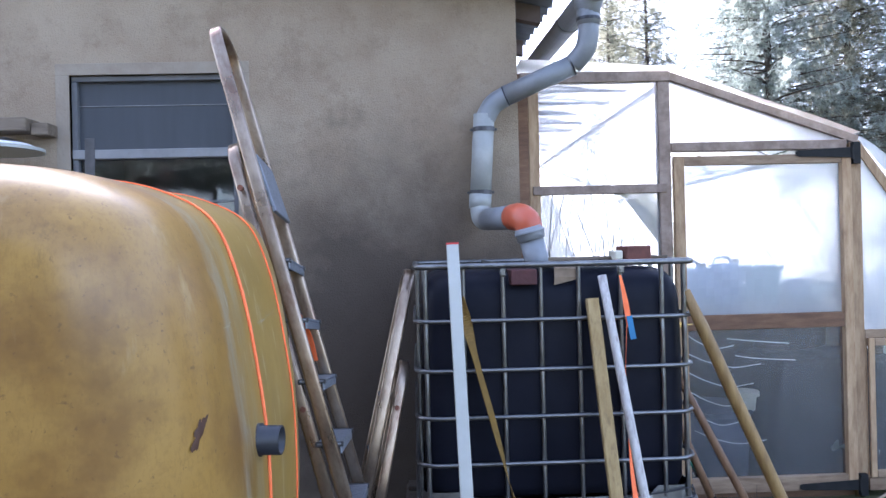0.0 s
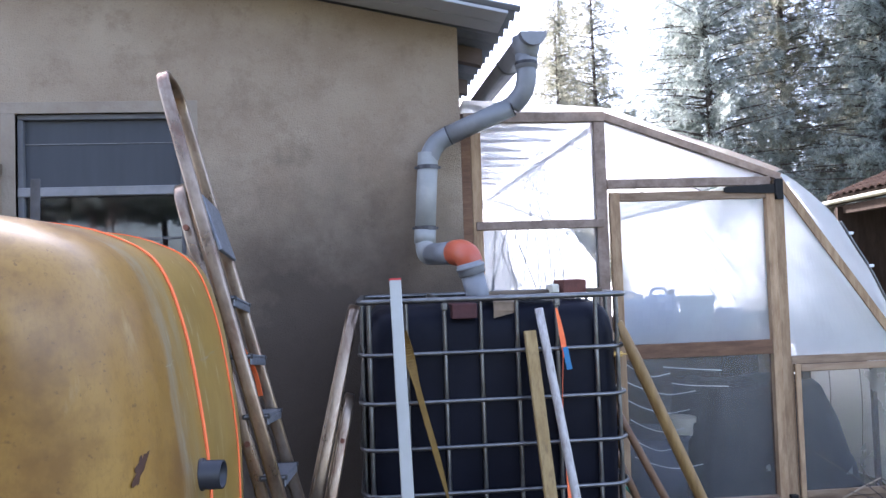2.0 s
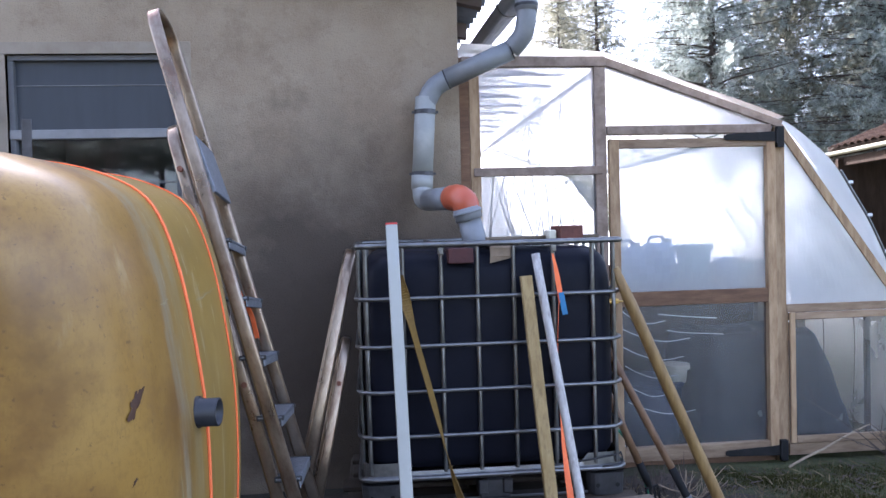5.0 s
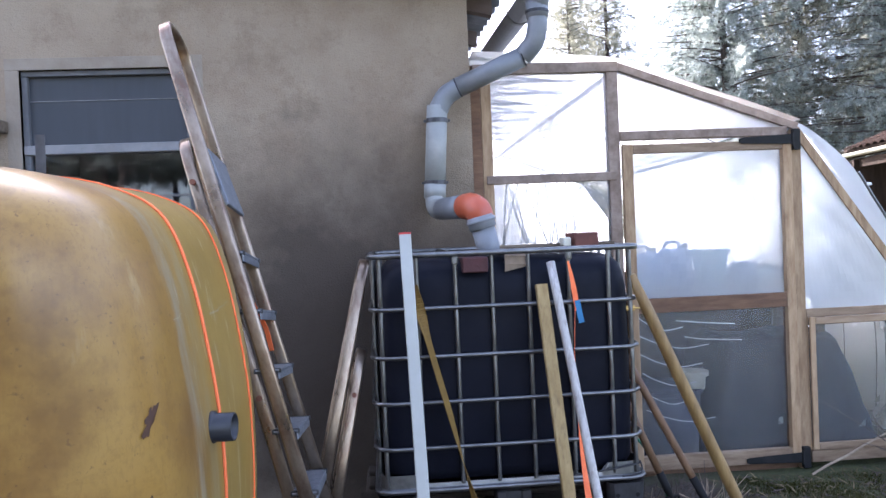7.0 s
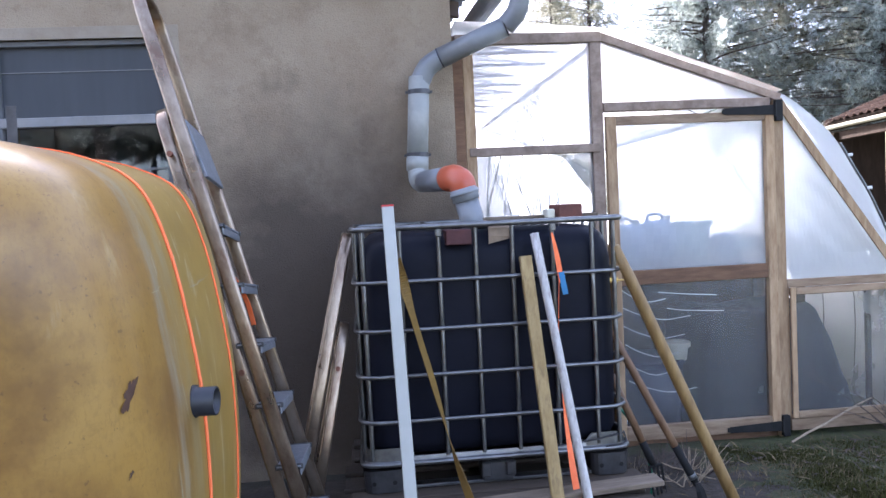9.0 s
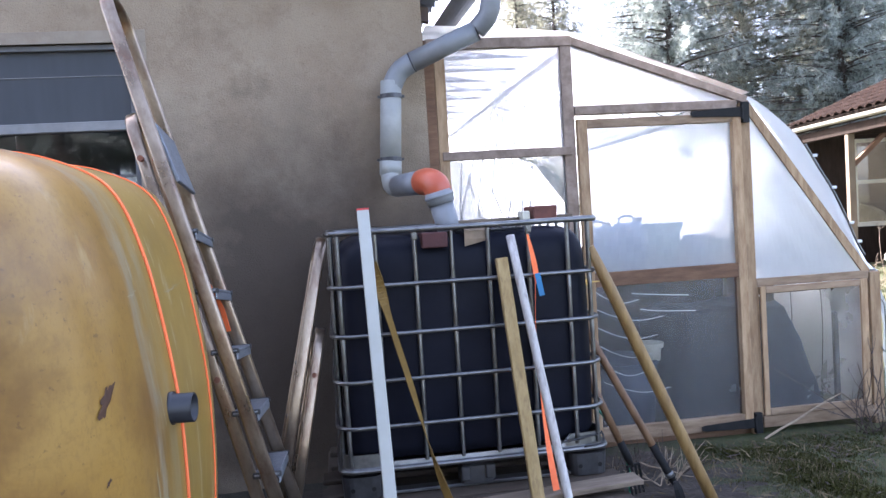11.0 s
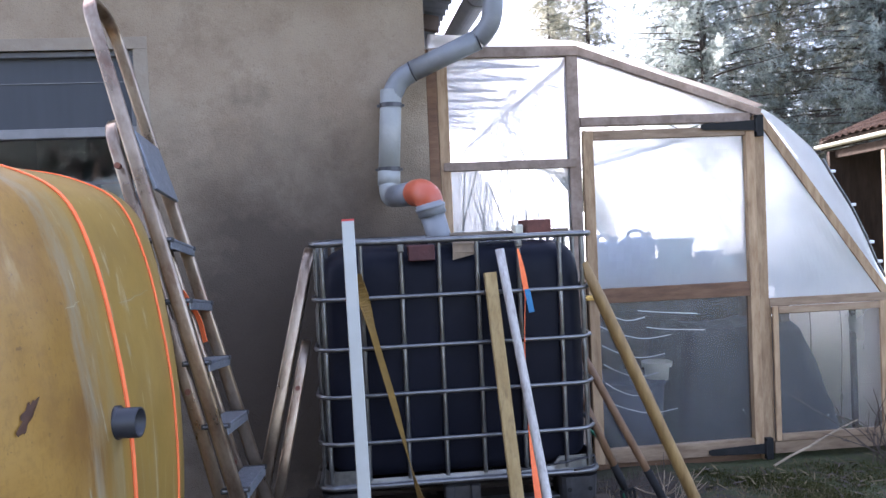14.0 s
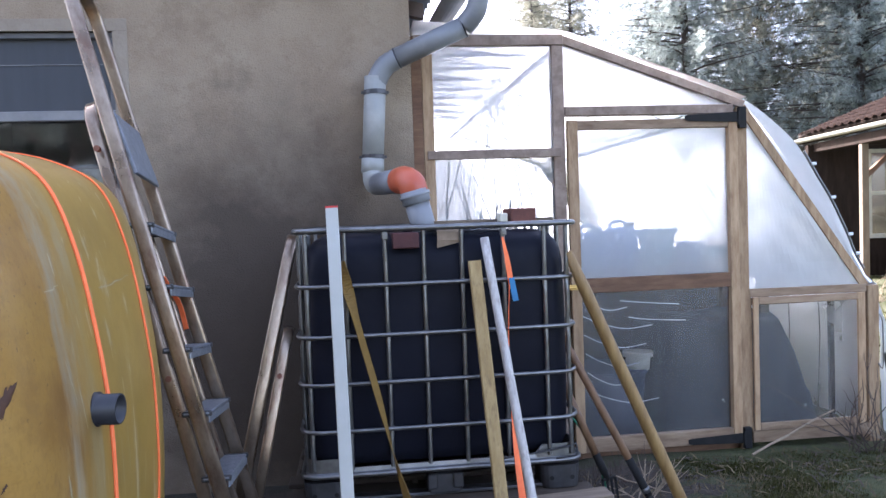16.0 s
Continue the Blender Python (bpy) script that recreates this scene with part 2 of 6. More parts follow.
FIBRECEM = mat("fibre_cement", (0.17, 0.18, 0.20), (0.25, 0.26, 0.28), 6, 0.9, bump=0.3, bscale=50, stain=(0.12, 0.12, 0.12), stain_scale=3)
SOFFITWOOD = mat("dark_rafter_wood", (0.10, 0.07, 0.055), (0.16, 0.12, 0.095), 5, 0.85, bump=0.3, bscale=40)
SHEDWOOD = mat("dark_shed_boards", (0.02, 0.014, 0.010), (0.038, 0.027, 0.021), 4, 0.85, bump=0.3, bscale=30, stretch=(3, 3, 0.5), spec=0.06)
SHEDPOST = mat("pale_post_wood", (0.14, 0.10, 0.06), (0.22, 0.165, 0.105), 6, 0.8, bump=0.25, bscale=30, stretch=(3, 3, 0.5))
CREAM = mat("cream_window_paint", (0.55, 0.52, 0.40), (0.66, 0.63, 0.50), 6, 0.6, bump=0.15, bscale=40, stain=(0.36, 0.32, 0.22), stain_scale=7)
ROOFTILE = mat("red_brown_roof_tile", (0.020, 0.013, 0.010), (0.042, 0.026, 0.020), 9, 0.9, bump=0.5, bscale=30, stain=(0.016, 0.014, 0.009), stain_scale=4,
               stain_amt=0.7, random_tint=0.2, spec=0.04)
STRAW = mat("pale_straw", (0.34, 0.27, 0.15), (0.55, 0.46, 0.29), 12, 0.9, bump=0.6, bscale=40, stain=(0.22, 0.16, 0.085), stain_scale=6)
GUTTER_PALE = mat("pale_gutter", (0.30, 0.285, 0.235), (0.42, 0.40, 0.33), 6, 0.5, bump=0.05, stain=(0.38, 0.34, 0.26), stain_scale=5)
CARPAINT = mat("dusty_silver_paint", (0.09, 0.086, 0.072), (0.13, 0.123, 0.102), 5, 0.5, metal=0.35, bump=0.05, stain=(0.36, 0.33, 0.26), stain_scale=3, spec=0.5)
CARWHITE = mat("off_white_bumper", (0.19, 0.18, 0.145), (0.24, 0.225, 0.185), 6, 0.5, bump=0.05, stain=(0.33, 0.42, 0.34), stain_scale=4)
BLACKPLASTIC = mat("black_plastic", (0.02, 0.02, 0.02), (0.04, 0.04, 0.04), 10, 0.5, bump=0.05)
AMBER = mat("amber_lens", (0.75, 0.22, 0.03), (0.8, 0.28, 0.05), 10, 0.2, bump=0.0, spec=0.6)
LAMPGLASS = mat("headlamp_glass", (0.62, 0.62, 0.58), (0.70, 0.70, 0.66), 30, 0.15, bump=0.2, bscale=120, spec=0.7)
BARK = mat("conifer_bark", (0.05, 0.04, 0.034), (0.09, 0.072, 0.06), 6, 0.95, bump=0.8, bscale=20, stretch=(3, 3, 0.7), bdist=0.02)
BLUEPLASTIC = mat("blue_plastic", (0.05, 0.17, 0.42), (0.08, 0.24, 0.52), 6, 0.45, bump=0.05)
TEALPLASTIC = mat("teal_plastic", (0.10, 0.34, 0.40), (0.14, 0.42, 0.47), 6, 0.45, bump=0.05)
TARP = mat("slate_tarpaulin", (0.022, 0.025, 0.029), (0.04, 0.043, 0.047), 4, 0.6, bump=0.3, bscale=9, stain=(0.06, 0.065, 0.075), stain_scale=3, spec=0.25, bdist=0.02)
SLATE = mat("dark_water_butt", (0.025, 0.035, 0.06), (0.04, 0.05, 0.08), 5, 0.5, bump=0.05)
GREENHOSE = mat("green_hose", (0.008, 0.15, 0.075), (0.015, 0.21, 0.105), 10, 0.4, bump=0.05)
TWIG = mat("dry_twig", (0.24, 0.18, 0.12), (0.38, 0.30, 0.21), 20, 0.9, bump=0.2)
TWIG_DARK = mat("dark_twig", (0.06, 0.045, 0.036), (0.10, 0.075, 0.06), 20, 0.9, bump=0.2)
CABLE = mat("grey_cable", (0.10, 0.11, 0.12), (0.16, 0.17, 0.18), 10, 0.6, bump=0.0)
WHITECORD = mat("white_cord", (0.62, 0.63, 0.62), (0.72, 0.72, 0.70), 10, 0.7, bump=0.1)


def tank_material():
    """Yellowed glass-fibre resin: amber mottling, brown patches, pale scuffs, faint fibres."""
    m, nt, bs = nodes_of("yellowed_glass_fibre")
    N, L = nt.nodes, nt.links
    tc = N.new("ShaderNodeTexCoord")

    def noise_ramp(scale, detail, p0, p1, stretch=(1, 1, 1), rough=0.6):
        mp = N.new("ShaderNodeMapping")
        mp.inputs["Scale"].default_value = stretch
        L.new(tc.outputs["Object"], mp.inputs[0])
        n = N.new("ShaderNodeTexNoise")
        n.inputs["Scale"].default_value, n.inputs["Detail"].default_value, n.inputs["Roughness"].default_value = scale, detail, rough
        L.new(mp.outputs[0], n.inputs["Vector"])
        r = N.new("ShaderNodeMapRange")
        r.inputs["From Min"].default_value, r.inputs["From Max"].default_value = p0, p1
        L.new(n.outputs["Fac"], r.inputs["Value"])
        return r.outputs[0]

    def mix(fac, a, b):
        x = N.new("ShaderNodeMixRGB")
        if isinstance(fac, float):
            x.inputs[0].default_value = fac
        else:
            L.new(fac, x.inputs[0])
        for i, c in ((1, a), (2, b)):
            if isinstance(c, tuple):
                x.inputs[i].default_value = (*c, 1)
            else:
                L.new(c, x.inputs[i])
        return x.outputs[0]

    def scaled(v, k):
        q = N.new("ShaderNodeMath")
        q.operation = 'MULTIPLY'
        L.new(v, q.inputs[0])
        q.inputs[1].default_value = k
        return q.outputs[0]

    base = mix(noise_ramp(2.2, 4, 0.35, 0.65), (0.265, 0.142, 0.026), (0.37, 0.222, 0.052))
    base = mix(scaled(noise_ramp(4, 7, 0.45, 0.66), 0.9), base, (0.165, 0.080, 0.017))
    base = mix(scaled(noise_ramp(1.1, 5, 0.45, 0.68), 0.65), base, (0.205, 0.100, 0.022))
    base = mix(scaled(noise_ramp(26, 5, 0.52, 0.78), 0.5), base, (0.16, 0.082, 0.020))
    base = mix(scaled(noise_ramp(60, 3, 0.64, 0.72), 0.7), base, (0.12, 0.06, 0.02))
    base = mix(scaled(noise_ramp(110, 4, 0.5, 0.7, (1, 1, 0.4), 0.7), 0.4), base, (0.18, 0.092, 0.021))
    base = mix(scaled(noise_ramp(14, 9, 0.55, 0.68, (1, 1, 3), 0.75), 0.35), base, (0.20, 0.098, 0.017))
    base = mix(scaled(noise_ramp(9, 8, 0.6, 0.72, (1, 1, 0.25)), 0.45), base, (0.48, 0.375, 0.20))
    # grey scuffed strip along the rounded edge of the end
    sep = N.new("ShaderNodeSeparateXYZ")
    L.new(tc.outputs["Object"], sep.inputs[0])
    band = N.new("ShaderNodeMath")
    band.operation = 'COMPARE'
    L.new(sep.outputs["Y"], band.inputs[0])
    band.inputs[1].default_value, band.inputs[2].default_value = -0.215, 0.10
    cut = N.new("ShaderNodeMath")
    cut.operation = 'MULTIPLY'
    L.new(band.outputs[0], cut.inputs[0])
    L.new(noise_ramp(7, 8, 0.42, 0.62, (2.5, 2.5, 0.25), 0.75), cut.inputs[1])
    base = mix(scaled(cut.outputs[0], 0.75), base, (0.26, 0.235, 0.165))
    base = mix(scaled(noise_ramp(16, 6, 0.60, 0.72, (1, 1, 0.3), 0.8), 0.6), base, (0.15, 0.085, 0.025))
    far = N.new("ShaderNodeMapRange")
    far.inputs["From Min"].default_value, far.inputs["From Max"].default_value = -0.30, -0.10
    L.new(sep.outputs["Y"], far.inputs["Value"])
    base = mix(scaled(far.outputs[0], 0.55), base, (0.32, 0.215, 0.045))
    thin = N.new("ShaderNodeMath")
    thin.operation = 'MULTIPLY'
    L.new(far.outputs[0], thin.inputs[0])
    L.new(noise_ramp(34, 3, 0.63, 0.67, (1, 1, 0.06)), thin.inputs[1])
    base = mix(scaled(thin.outputs[0], 0.4), base, (0.50, 0.44, 0.28))
    L.new(base, bs.inputs["Base Color"])
    bs.inputs["Roughness"].default_value = 0.33
    bs.inputs["Specular IOR Level"].default_value = 0.5
    n = N.new("ShaderNodeTexNoise")
    n.inputs["Scale"].default_value, n.inputs["Detail"].default_value = 7, 6
    L.new(tc.outputs["Object"], n.inputs["Vector"])
    b = N.new("ShaderNodeBump")
    b.inputs["Strength"].default_value, b.inputs["Distance"].default_value = 0.2, 0.01
    L.new(n.outputs["Fac"], b.inputs["Height"])
    L.new(b.outputs[0], bs.inputs["Normal"])
    return m


TANK_GRP = tank_material()
SCUFF = mat("grey_scuffed_resin", (0.34, 0.29, 0.17), (0.46, 0.40, 0.27), 9, 0.6, bump=0.2, bscale=40, stain=(0.25, 0.22, 0.17), stain_scale=8, stretch=(1, 1, 0.2))
TARSPOT = mat("brown_tar_spot", (0.045, 0.019, 0.010), (0.085, 0.038, 0.017), 30, 0.6, bump=0.2)


def film_material(name, clear, tint, thick=0.5, ior=1.45, vary=0.16):
    """Polythene: part clear, part milky, light shining through."""
    m, nt, bs = nodes_of(name)
    N, L = nt.nodes, nt.links
    N.remove(bs)
    out = N["Material Output"]
    tc = N.new("ShaderNodeTexCoord")
    n = N.new("ShaderNodeTexNoise")
    n.inputs["Scale"].default_value, n.inputs["Detail"].default_value, n.inputs["Distortion"].default_value = 2.2, 6, 0.6
    L.new(tc.outputs["Object"], n.inputs["Vector"])
    mr = N.new("ShaderNodeMapRange")
    mr.inputs["From Min"].default_value, mr.inputs["From Max"].default_value = 0.22, 0.78
    mr.inputs["To Min"].default_value, mr.inputs["To Max"].default_value = clear + vary, max(0.0, clear - vary)
    L.new(n.outputs["Fac"], mr.inputs["Value"])
    tr = N.new("ShaderNodeBsdfTransparent")
    tr.inputs[0].default_value = (0.97, 0.98, 1, 1)
    tl = N.new("ShaderNodeBsdfTranslucent")
    tl.inputs[0].default_value = (*tint, 1)
    df = N.new("ShaderNodeBsdfDiffuse")
    df.inputs[0].default_value = (*tint, 1)
    gl = N.new("ShaderNodeBsdfGlossy")
    gl.inputs["Roughness"].default_value = 0.34
    n2 = N.new("ShaderNodeTexNoise")
    n2.inputs["Scale"].default_value, n2.inputs["Detail"].default_value = 9, 4
    mp = N.new("ShaderNodeMapping")
    mp.inputs["Scale"].default_value = (1, 1, 0.35)
    mp.inputs["Rotation"].default_value = (0, 0.6, 0)
    L.new(tc.outputs["Object"], mp.inputs[0])
    L.new(mp.outputs[0], n2.inputs["Vector"])
    bp = N.new("ShaderNodeBump")
    bp.inputs["Strength"].default_value, bp.inputs["Distance"].default_value = 0.22, 0.02
    L.new(n2.outputs["Fac"], bp.inputs["Height"])
    for s in (df, gl, tl):
        L.new(bp.outputs[0], s.inputs["Normal"])
    m1 = N.new("ShaderNodeMixShader")
    m1.inputs[0].default_value = thick
    L.new(tl.outputs[0], m1.inputs[1])
    L.new(df.outputs[0], m1.inputs[2])
    m2 = N.new("ShaderNodeMixShader")
    L.new(mr.outputs[0], m2.inputs[0])
    L.new(m1.outputs[0], m2.inputs[1])
    L.new(tr.outputs[0], m2.inputs[2])
    fr = N.new("ShaderNodeFresnel")
    fr.inputs[0].default_value = ior
    m3 = N.new("ShaderNodeMixShader")
    L.new(fr.outputs[0], m3.inputs[0])
    L.new(m2.outputs[0], m3.inputs[1])
    L.new(gl.outputs[0], m3.inputs[2])
    L.new(m3.outputs[0], out.inputs[0])
    return m


FILM = film_material("misted_polythene", 0.26, (0.43, 0.475, 0.50), 0.26, 1.45, 0.07)
FILM_LOW = film_material("low_dim_polythene", 0.64, (0.42, 0.43, 0.42), 0.35, 1.38, 0.06)
FILM_DULL = film_material("dimmed_polythene", 0.32, (0.27, 0.295, 0.31), 0.30, 1.45, 0.08)
FILM_CLEAR = film_material("clear_polythene", 0.52, (0.84, 0.87, 0.91), 0.25, 1.25)
FILM_ROOF = film_material("roof_polythene", 0.05, (0.80, 0.84, 0.88), 0.10, 1.15, 0.02)
FILM_SIDE = film_material("milky_polythene", 0.22, (0.74, 0.79, 0.82), 0.30, 1.45, 0.06)
FILM_COVER = film_material("milky_cover_polythene", 0.10, (0.72, 0.75, 0.77), 0.34, 1.25, 0.05)
FILM_TAIL = film_material("creased_polythene", 0.16, (0.66, 0.68, 0.68), 0.5, 1.15)


def glass_material():
    m, nt, bs = nodes_of("window_glass")
    N, L = nt.nodes, nt.links
    N.remove(bs)
    tr = N.new("ShaderNodeBsdfTransparent")
    tr.inputs[0].default_value = (0.75, 0.79, 0.83, 1)
    gl = N.new("ShaderNodeBsdfGlossy")
    gl.inputs["Roughness"].default_value = 0.02
    fr = N.new("ShaderNodeFresnel")
    fr.inputs[0].default_value = 1.5
    ad = N.new("ShaderNodeMath")
    ad.operation = 'ADD'
    ad.inputs[1].default_value = 0.03
    L.new(fr.outputs[0], ad.inputs[0])
    mx = N.new("ShaderNodeMixShader")
    L.new(ad.outputs[0], mx.inputs[0])
    L.new(tr.outputs[0], mx.inputs[1])
    L.new(gl.outputs[0], mx.inputs[2])
    L.new(mx.outputs[0], N["Material Output"].inputs[0])
    return m


GLASS = glass_material()


def hazed_glass_material():
    """Old pane, blue-grey painted in for lens haze and reflection, with faint runs."""
    m, nt, bs = nodes_of("hazed_window_glass")
    N, L = nt.nodes, nt.links
    tc = N.new("ShaderNodeTexCoord")
    mp = N.new("ShaderNodeMapping")
    mp.inputs["Scale"].default_value = (6, 1, 0.8)
    L.new(tc.outputs["Object"], mp.inputs[0])
    n = N.new("ShaderNodeTexNoise")
    n.inputs["Scale"].default_value, n.inputs["Detail"].default_value = 3, 6
    L.new(mp.outputs[0], n.inputs["Vector"])
    r = N.new("ShaderNodeValToRGB")
    r.color_ramp.elements[0].color, r.color_ramp.elements[1].color = (0.045, 0.05, 0.058, 1), (0.066, 0.073, 0.083, 1)
    L.new(n.outputs["Fac"], r.inputs[0])
    L.new(r.outputs[0], bs.inputs["Base Color"])
    bs.inputs["Roughness"].default_value = 0.32
    bs.inputs["Specular IOR Level"].default_value = 0.35
    return m


GLASS_HAZED = hazed_glass_material()


def leaf_material(name, c1, c2, trans):
    m, nt, bs = nodes_of(name)
    N, L = nt.nodes, nt.links
    g = N.new("ShaderNodeNewGeometry")
    r = N.new("ShaderNodeValToRGB")
    r.color_ramp.elements[0].color, r.color_ramp.elements[1].color = (*c1, 1), (*c2, 1)
    L.new(g.outputs["Random Per Island"], r.inputs[0])
    L.new(r.outputs[0], bs.inputs["Base Color"])
    bs.inputs["Roughness"].default_value = 0.8
    bs.inputs["Specular IOR Level"].default_value = 0.06
    tl = N.new("ShaderNodeBsdfTranslucent")
    L.new(r.outputs[0], tl.inputs[0])
    mx = N.new("ShaderNodeMixShader")
    mx.inputs[0].default_value = trans
    L.new(bs.outputs[0], mx.inputs[1])
    L.new(tl.outputs[0], mx.inputs[2])
    L.new(mx.outputs[0], N["Material Output"].inputs[0])
    return m


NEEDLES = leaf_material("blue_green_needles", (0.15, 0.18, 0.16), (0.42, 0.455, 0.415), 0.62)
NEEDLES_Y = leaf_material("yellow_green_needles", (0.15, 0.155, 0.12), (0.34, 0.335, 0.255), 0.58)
GRASS = leaf_material("rough_grass", (0.020, 0.024, 0.007), (0.085, 0.084, 0.024), 0.3)
GRASS_DRY = leaf_material("dry_grass", (0.08, 0.062, 0.034), (0.22, 0.175, 0.10), 0.2)


def ground_material():
    m, nt, bs = nodes_of("grassy_soil")
    N, L = nt.nodes, nt.links
    tc = N.new("ShaderNodeTexCoord")
    a = N.new("ShaderNodeTexNoise")
    a.inputs["Scale"].default_value, a.inputs["Detail"].default_value = 0.9, 8
    b = N.new("ShaderNodeTexNoise")
    b.inputs["Scale"].default_value, b.inputs["Detail"].default_value, b.inputs["Roughness"].default_value = 14, 8, 0.75
    L.new(tc.outputs["Object"], a.inputs["Vector"])
    L.new(tc.outputs["Object"], b.inputs["Vector"])
    r1 = N.new("ShaderNodeValToRGB")
    e = r1.color_ramp.elements
    e[0].position, e[1].position = 0.3, 0.7
    e[0].color, e[1].color = (0.026, 0.034, 0.009, 1), (0.075, 0.082, 0.022, 1)
    L.new(b.outputs["Fac"], r1.inputs[0])
    r2 = N.new("ShaderNodeValToRGB")
    e = r2.color_ramp.elements
    e[0].position, e[1].position = 0.45, 0.65
    e[0].color, e[1].color = (0, 0, 0, 1), (0.3, 0.3, 0.3, 1)
    L.new(a.outputs["Fac"], r2.inputs[0])
    mx = N.new("ShaderNodeMixRGB")
    L.new(r2.outputs[0], mx.inputs[0])
    L.new(r1.outputs[0], mx.inputs[1])
    mx.inputs[2].default_value = (0.11, 0.088, 0.045, 1)
    # yard earth before the house: dark soil, extended unseen to cut bounce light
    sep = N.new("ShaderNodeSeparateXYZ")
    L.new(tc.outputs["Object"], sep.inputs[0])
    yard = N.new("ShaderNodeMapRange")
    yard.inputs["From Min"].default_value, yard.inputs["From Max"].default_value = 1.2, 2.6
    yard.inputs["To Min"].default_value, yard.inputs["To Max"].default_value = 0.85, 0.0
    L.new(sep.outputs["X"], yard.inputs["Value"])
    m2 = N.new("ShaderNodeMixRGB")
    L.new(yard.outputs[0], m2.inputs[0])
    L.new(mx.outputs[0], m2.inputs[1])
    m2.inputs[2].default_value = (0.027, 0.022, 0.016, 1)
    L.new(m2.outputs[0], bs.inputs["Base Color"])
    bs.inputs["Roughness"].default_value = 0.95
    bp = N.new("ShaderNodeBump")
    bp.inputs["Strength"].default_value, bp.inputs["Distance"].default_value = 0.8, 0.03
    L.new(b.outputs["Fac"], bp.inputs["Height"])
    L.new(bp.outputs[0], bs.inputs["Normal"])
    return m


GROUND = ground_material()
SOIL = mat("dark_soil", (0.026, 0.020, 0.015), (0.058, 0.045, 0.032), 8, 0.95, bump=0.8, bscale=30, stain=(0.09, 0.07, 0.048), stain_scale=12, bdist=0.02)


# ---- mesh helpers ----
def mesh_object(name, bm, material, smooth=False):
    me = bpy.data.meshes.new(name)
    bmesh.ops.recalc_face_normals(bm, faces=bm.faces)
    bm.to_mesh(me)
    bm.free()
    if smooth:
        for p in me.polygons:
            p.use_smooth = True
    if material:
        me.materials.append(material)
    return new(name, me)


def part(name, bm, material, parent, label="", smooth=False):
    ob = mesh_object(name, bm, material, smooth)
    ob.parent = parent
    if label:
        ob["label"] = label
    return ob


def thing(name, label, category, at=(0, 0, 0), rz=0.0, group="", kind=""):
    ob = new(name)
    ob.empty_display_size = 0.1
    ob.matrix_world = pose(*at, 0, 0, rz)
    return tagged(ob, label, category, group, kind)


def solo(name, bm, material, label, category, group="", kind="", smooth=False):
    return tagged(mesh_object(name, bm, material, smooth), label, category, group, kind)


def add_box(bm, lo, hi, bevel=0.0, m=None):
    vs = [bm.verts.new((x, y, z)) for x in (lo[0], hi[0]) for y in (lo[1], hi[1]) for z in (lo[2], hi[2])]
    fs = [bm.faces.new([vs[i] for i in q]) for q in ((0, 1, 3, 2), (4, 6, 7, 5), (0, 4, 5, 1), (2, 3, 7, 6), (0, 2, 6, 4), (1, 5, 7, 3))]
    if m is not None:
        for v in vs:
            v.co = m @ v.co
    if bevel:
        es = list({e for f in fs for e in f.edges})
        bmesh.ops.bevel(bm, geom=es, offset=bevel, segments=1, affect='EDGES', clamp_overlap=True)
    return bm


def box(lo, hi, bevel=0.0, m=None):
    return add_box(bmesh.new(), lo, hi, bevel, m)


def frames_along(pts):
    pts = [Vector(p) for p in pts]
    out = []
    up = None
    for i, p in enumerate(pts):
        a, b = pts[max(i - 1, 0)], pts[min(i + 1, len(pts) - 1)]
        t = (b - a).normalized()
        if up is None:
            ref = Vector((0, 0, 1)) if abs(t.z) < 0.9 else Vector((0, 1, 0))
            up = (ref - t * ref.dot(t)).normalized()
        else:
            up = (up - t * up.dot(t)).normalized()
        out.append((p, t, up, t.cross(up)))
    return out


def add_sweep(bm, pts, prof, caps=True, scales=None, twist=None):
    """prof: closed list of (a, b) across; a along the side, b along up."""
    rings = []
    fr = frames_along(pts)
    for i, (p, t, up, side) in enumerate(fr):
        s = scales[i] if scales else 1.0
        c, d = (math.cos(twist[i]), math.sin(twist[i])) if twist else (1.0, 0.0)
        rings.append([bm.verts.new(p + side * ((a * c - b * d) * s) + up * ((a * d + b * c) * s)) for a, b in prof])
    n = len(prof)
    for r0, r1 in zip(rings, rings[1:]):
        for k in range(n):
            bm.faces.new((r0[k], r0[(k + 1) % n], r1[(k + 1) % n], r1[k]))
    if caps:
        bm.faces.new(rings[0][::-1])
        bm.faces.new(rings[-1])
    return bm


def circle(r, n=10, ry=None):
    ry = r if ry is None else ry
    return [(r * math.cos(2 * math.pi * k / n), ry * math.sin(2 * math.pi * k / n)) for k in range(n)]


def rect(w, h):
    return [(-w / 2, -h / 2), (w / 2, -h / 2), (w / 2, h / 2), (-w / 2, h / 2)]


def rrect(w, h, r, n=3):
    out = []
    for cx, cy, a0 in ((w / 2 - r, h / 2 - r, 0), (-w / 2 + r, h / 2 - r, 90), (-w / 2 + r, -h / 2 + r, 180), (w / 2 - r, -h / 2 + r, 270)):
        for k in range(n + 1):
            a = radians(a0 + 90 * k / n)
            out.append((cx + r * math.cos(a), cy + r * math.sin(a)))
    return out


def tube(pts, r, n=10, caps=True):
    return add_sweep(bmesh.new(), pts, circle(r, n), caps)


def sweep(pts, prof, caps=True, scales=None, twist=None):
    return add_sweep(bmesh.new(), pts, prof, caps, scales, twist)


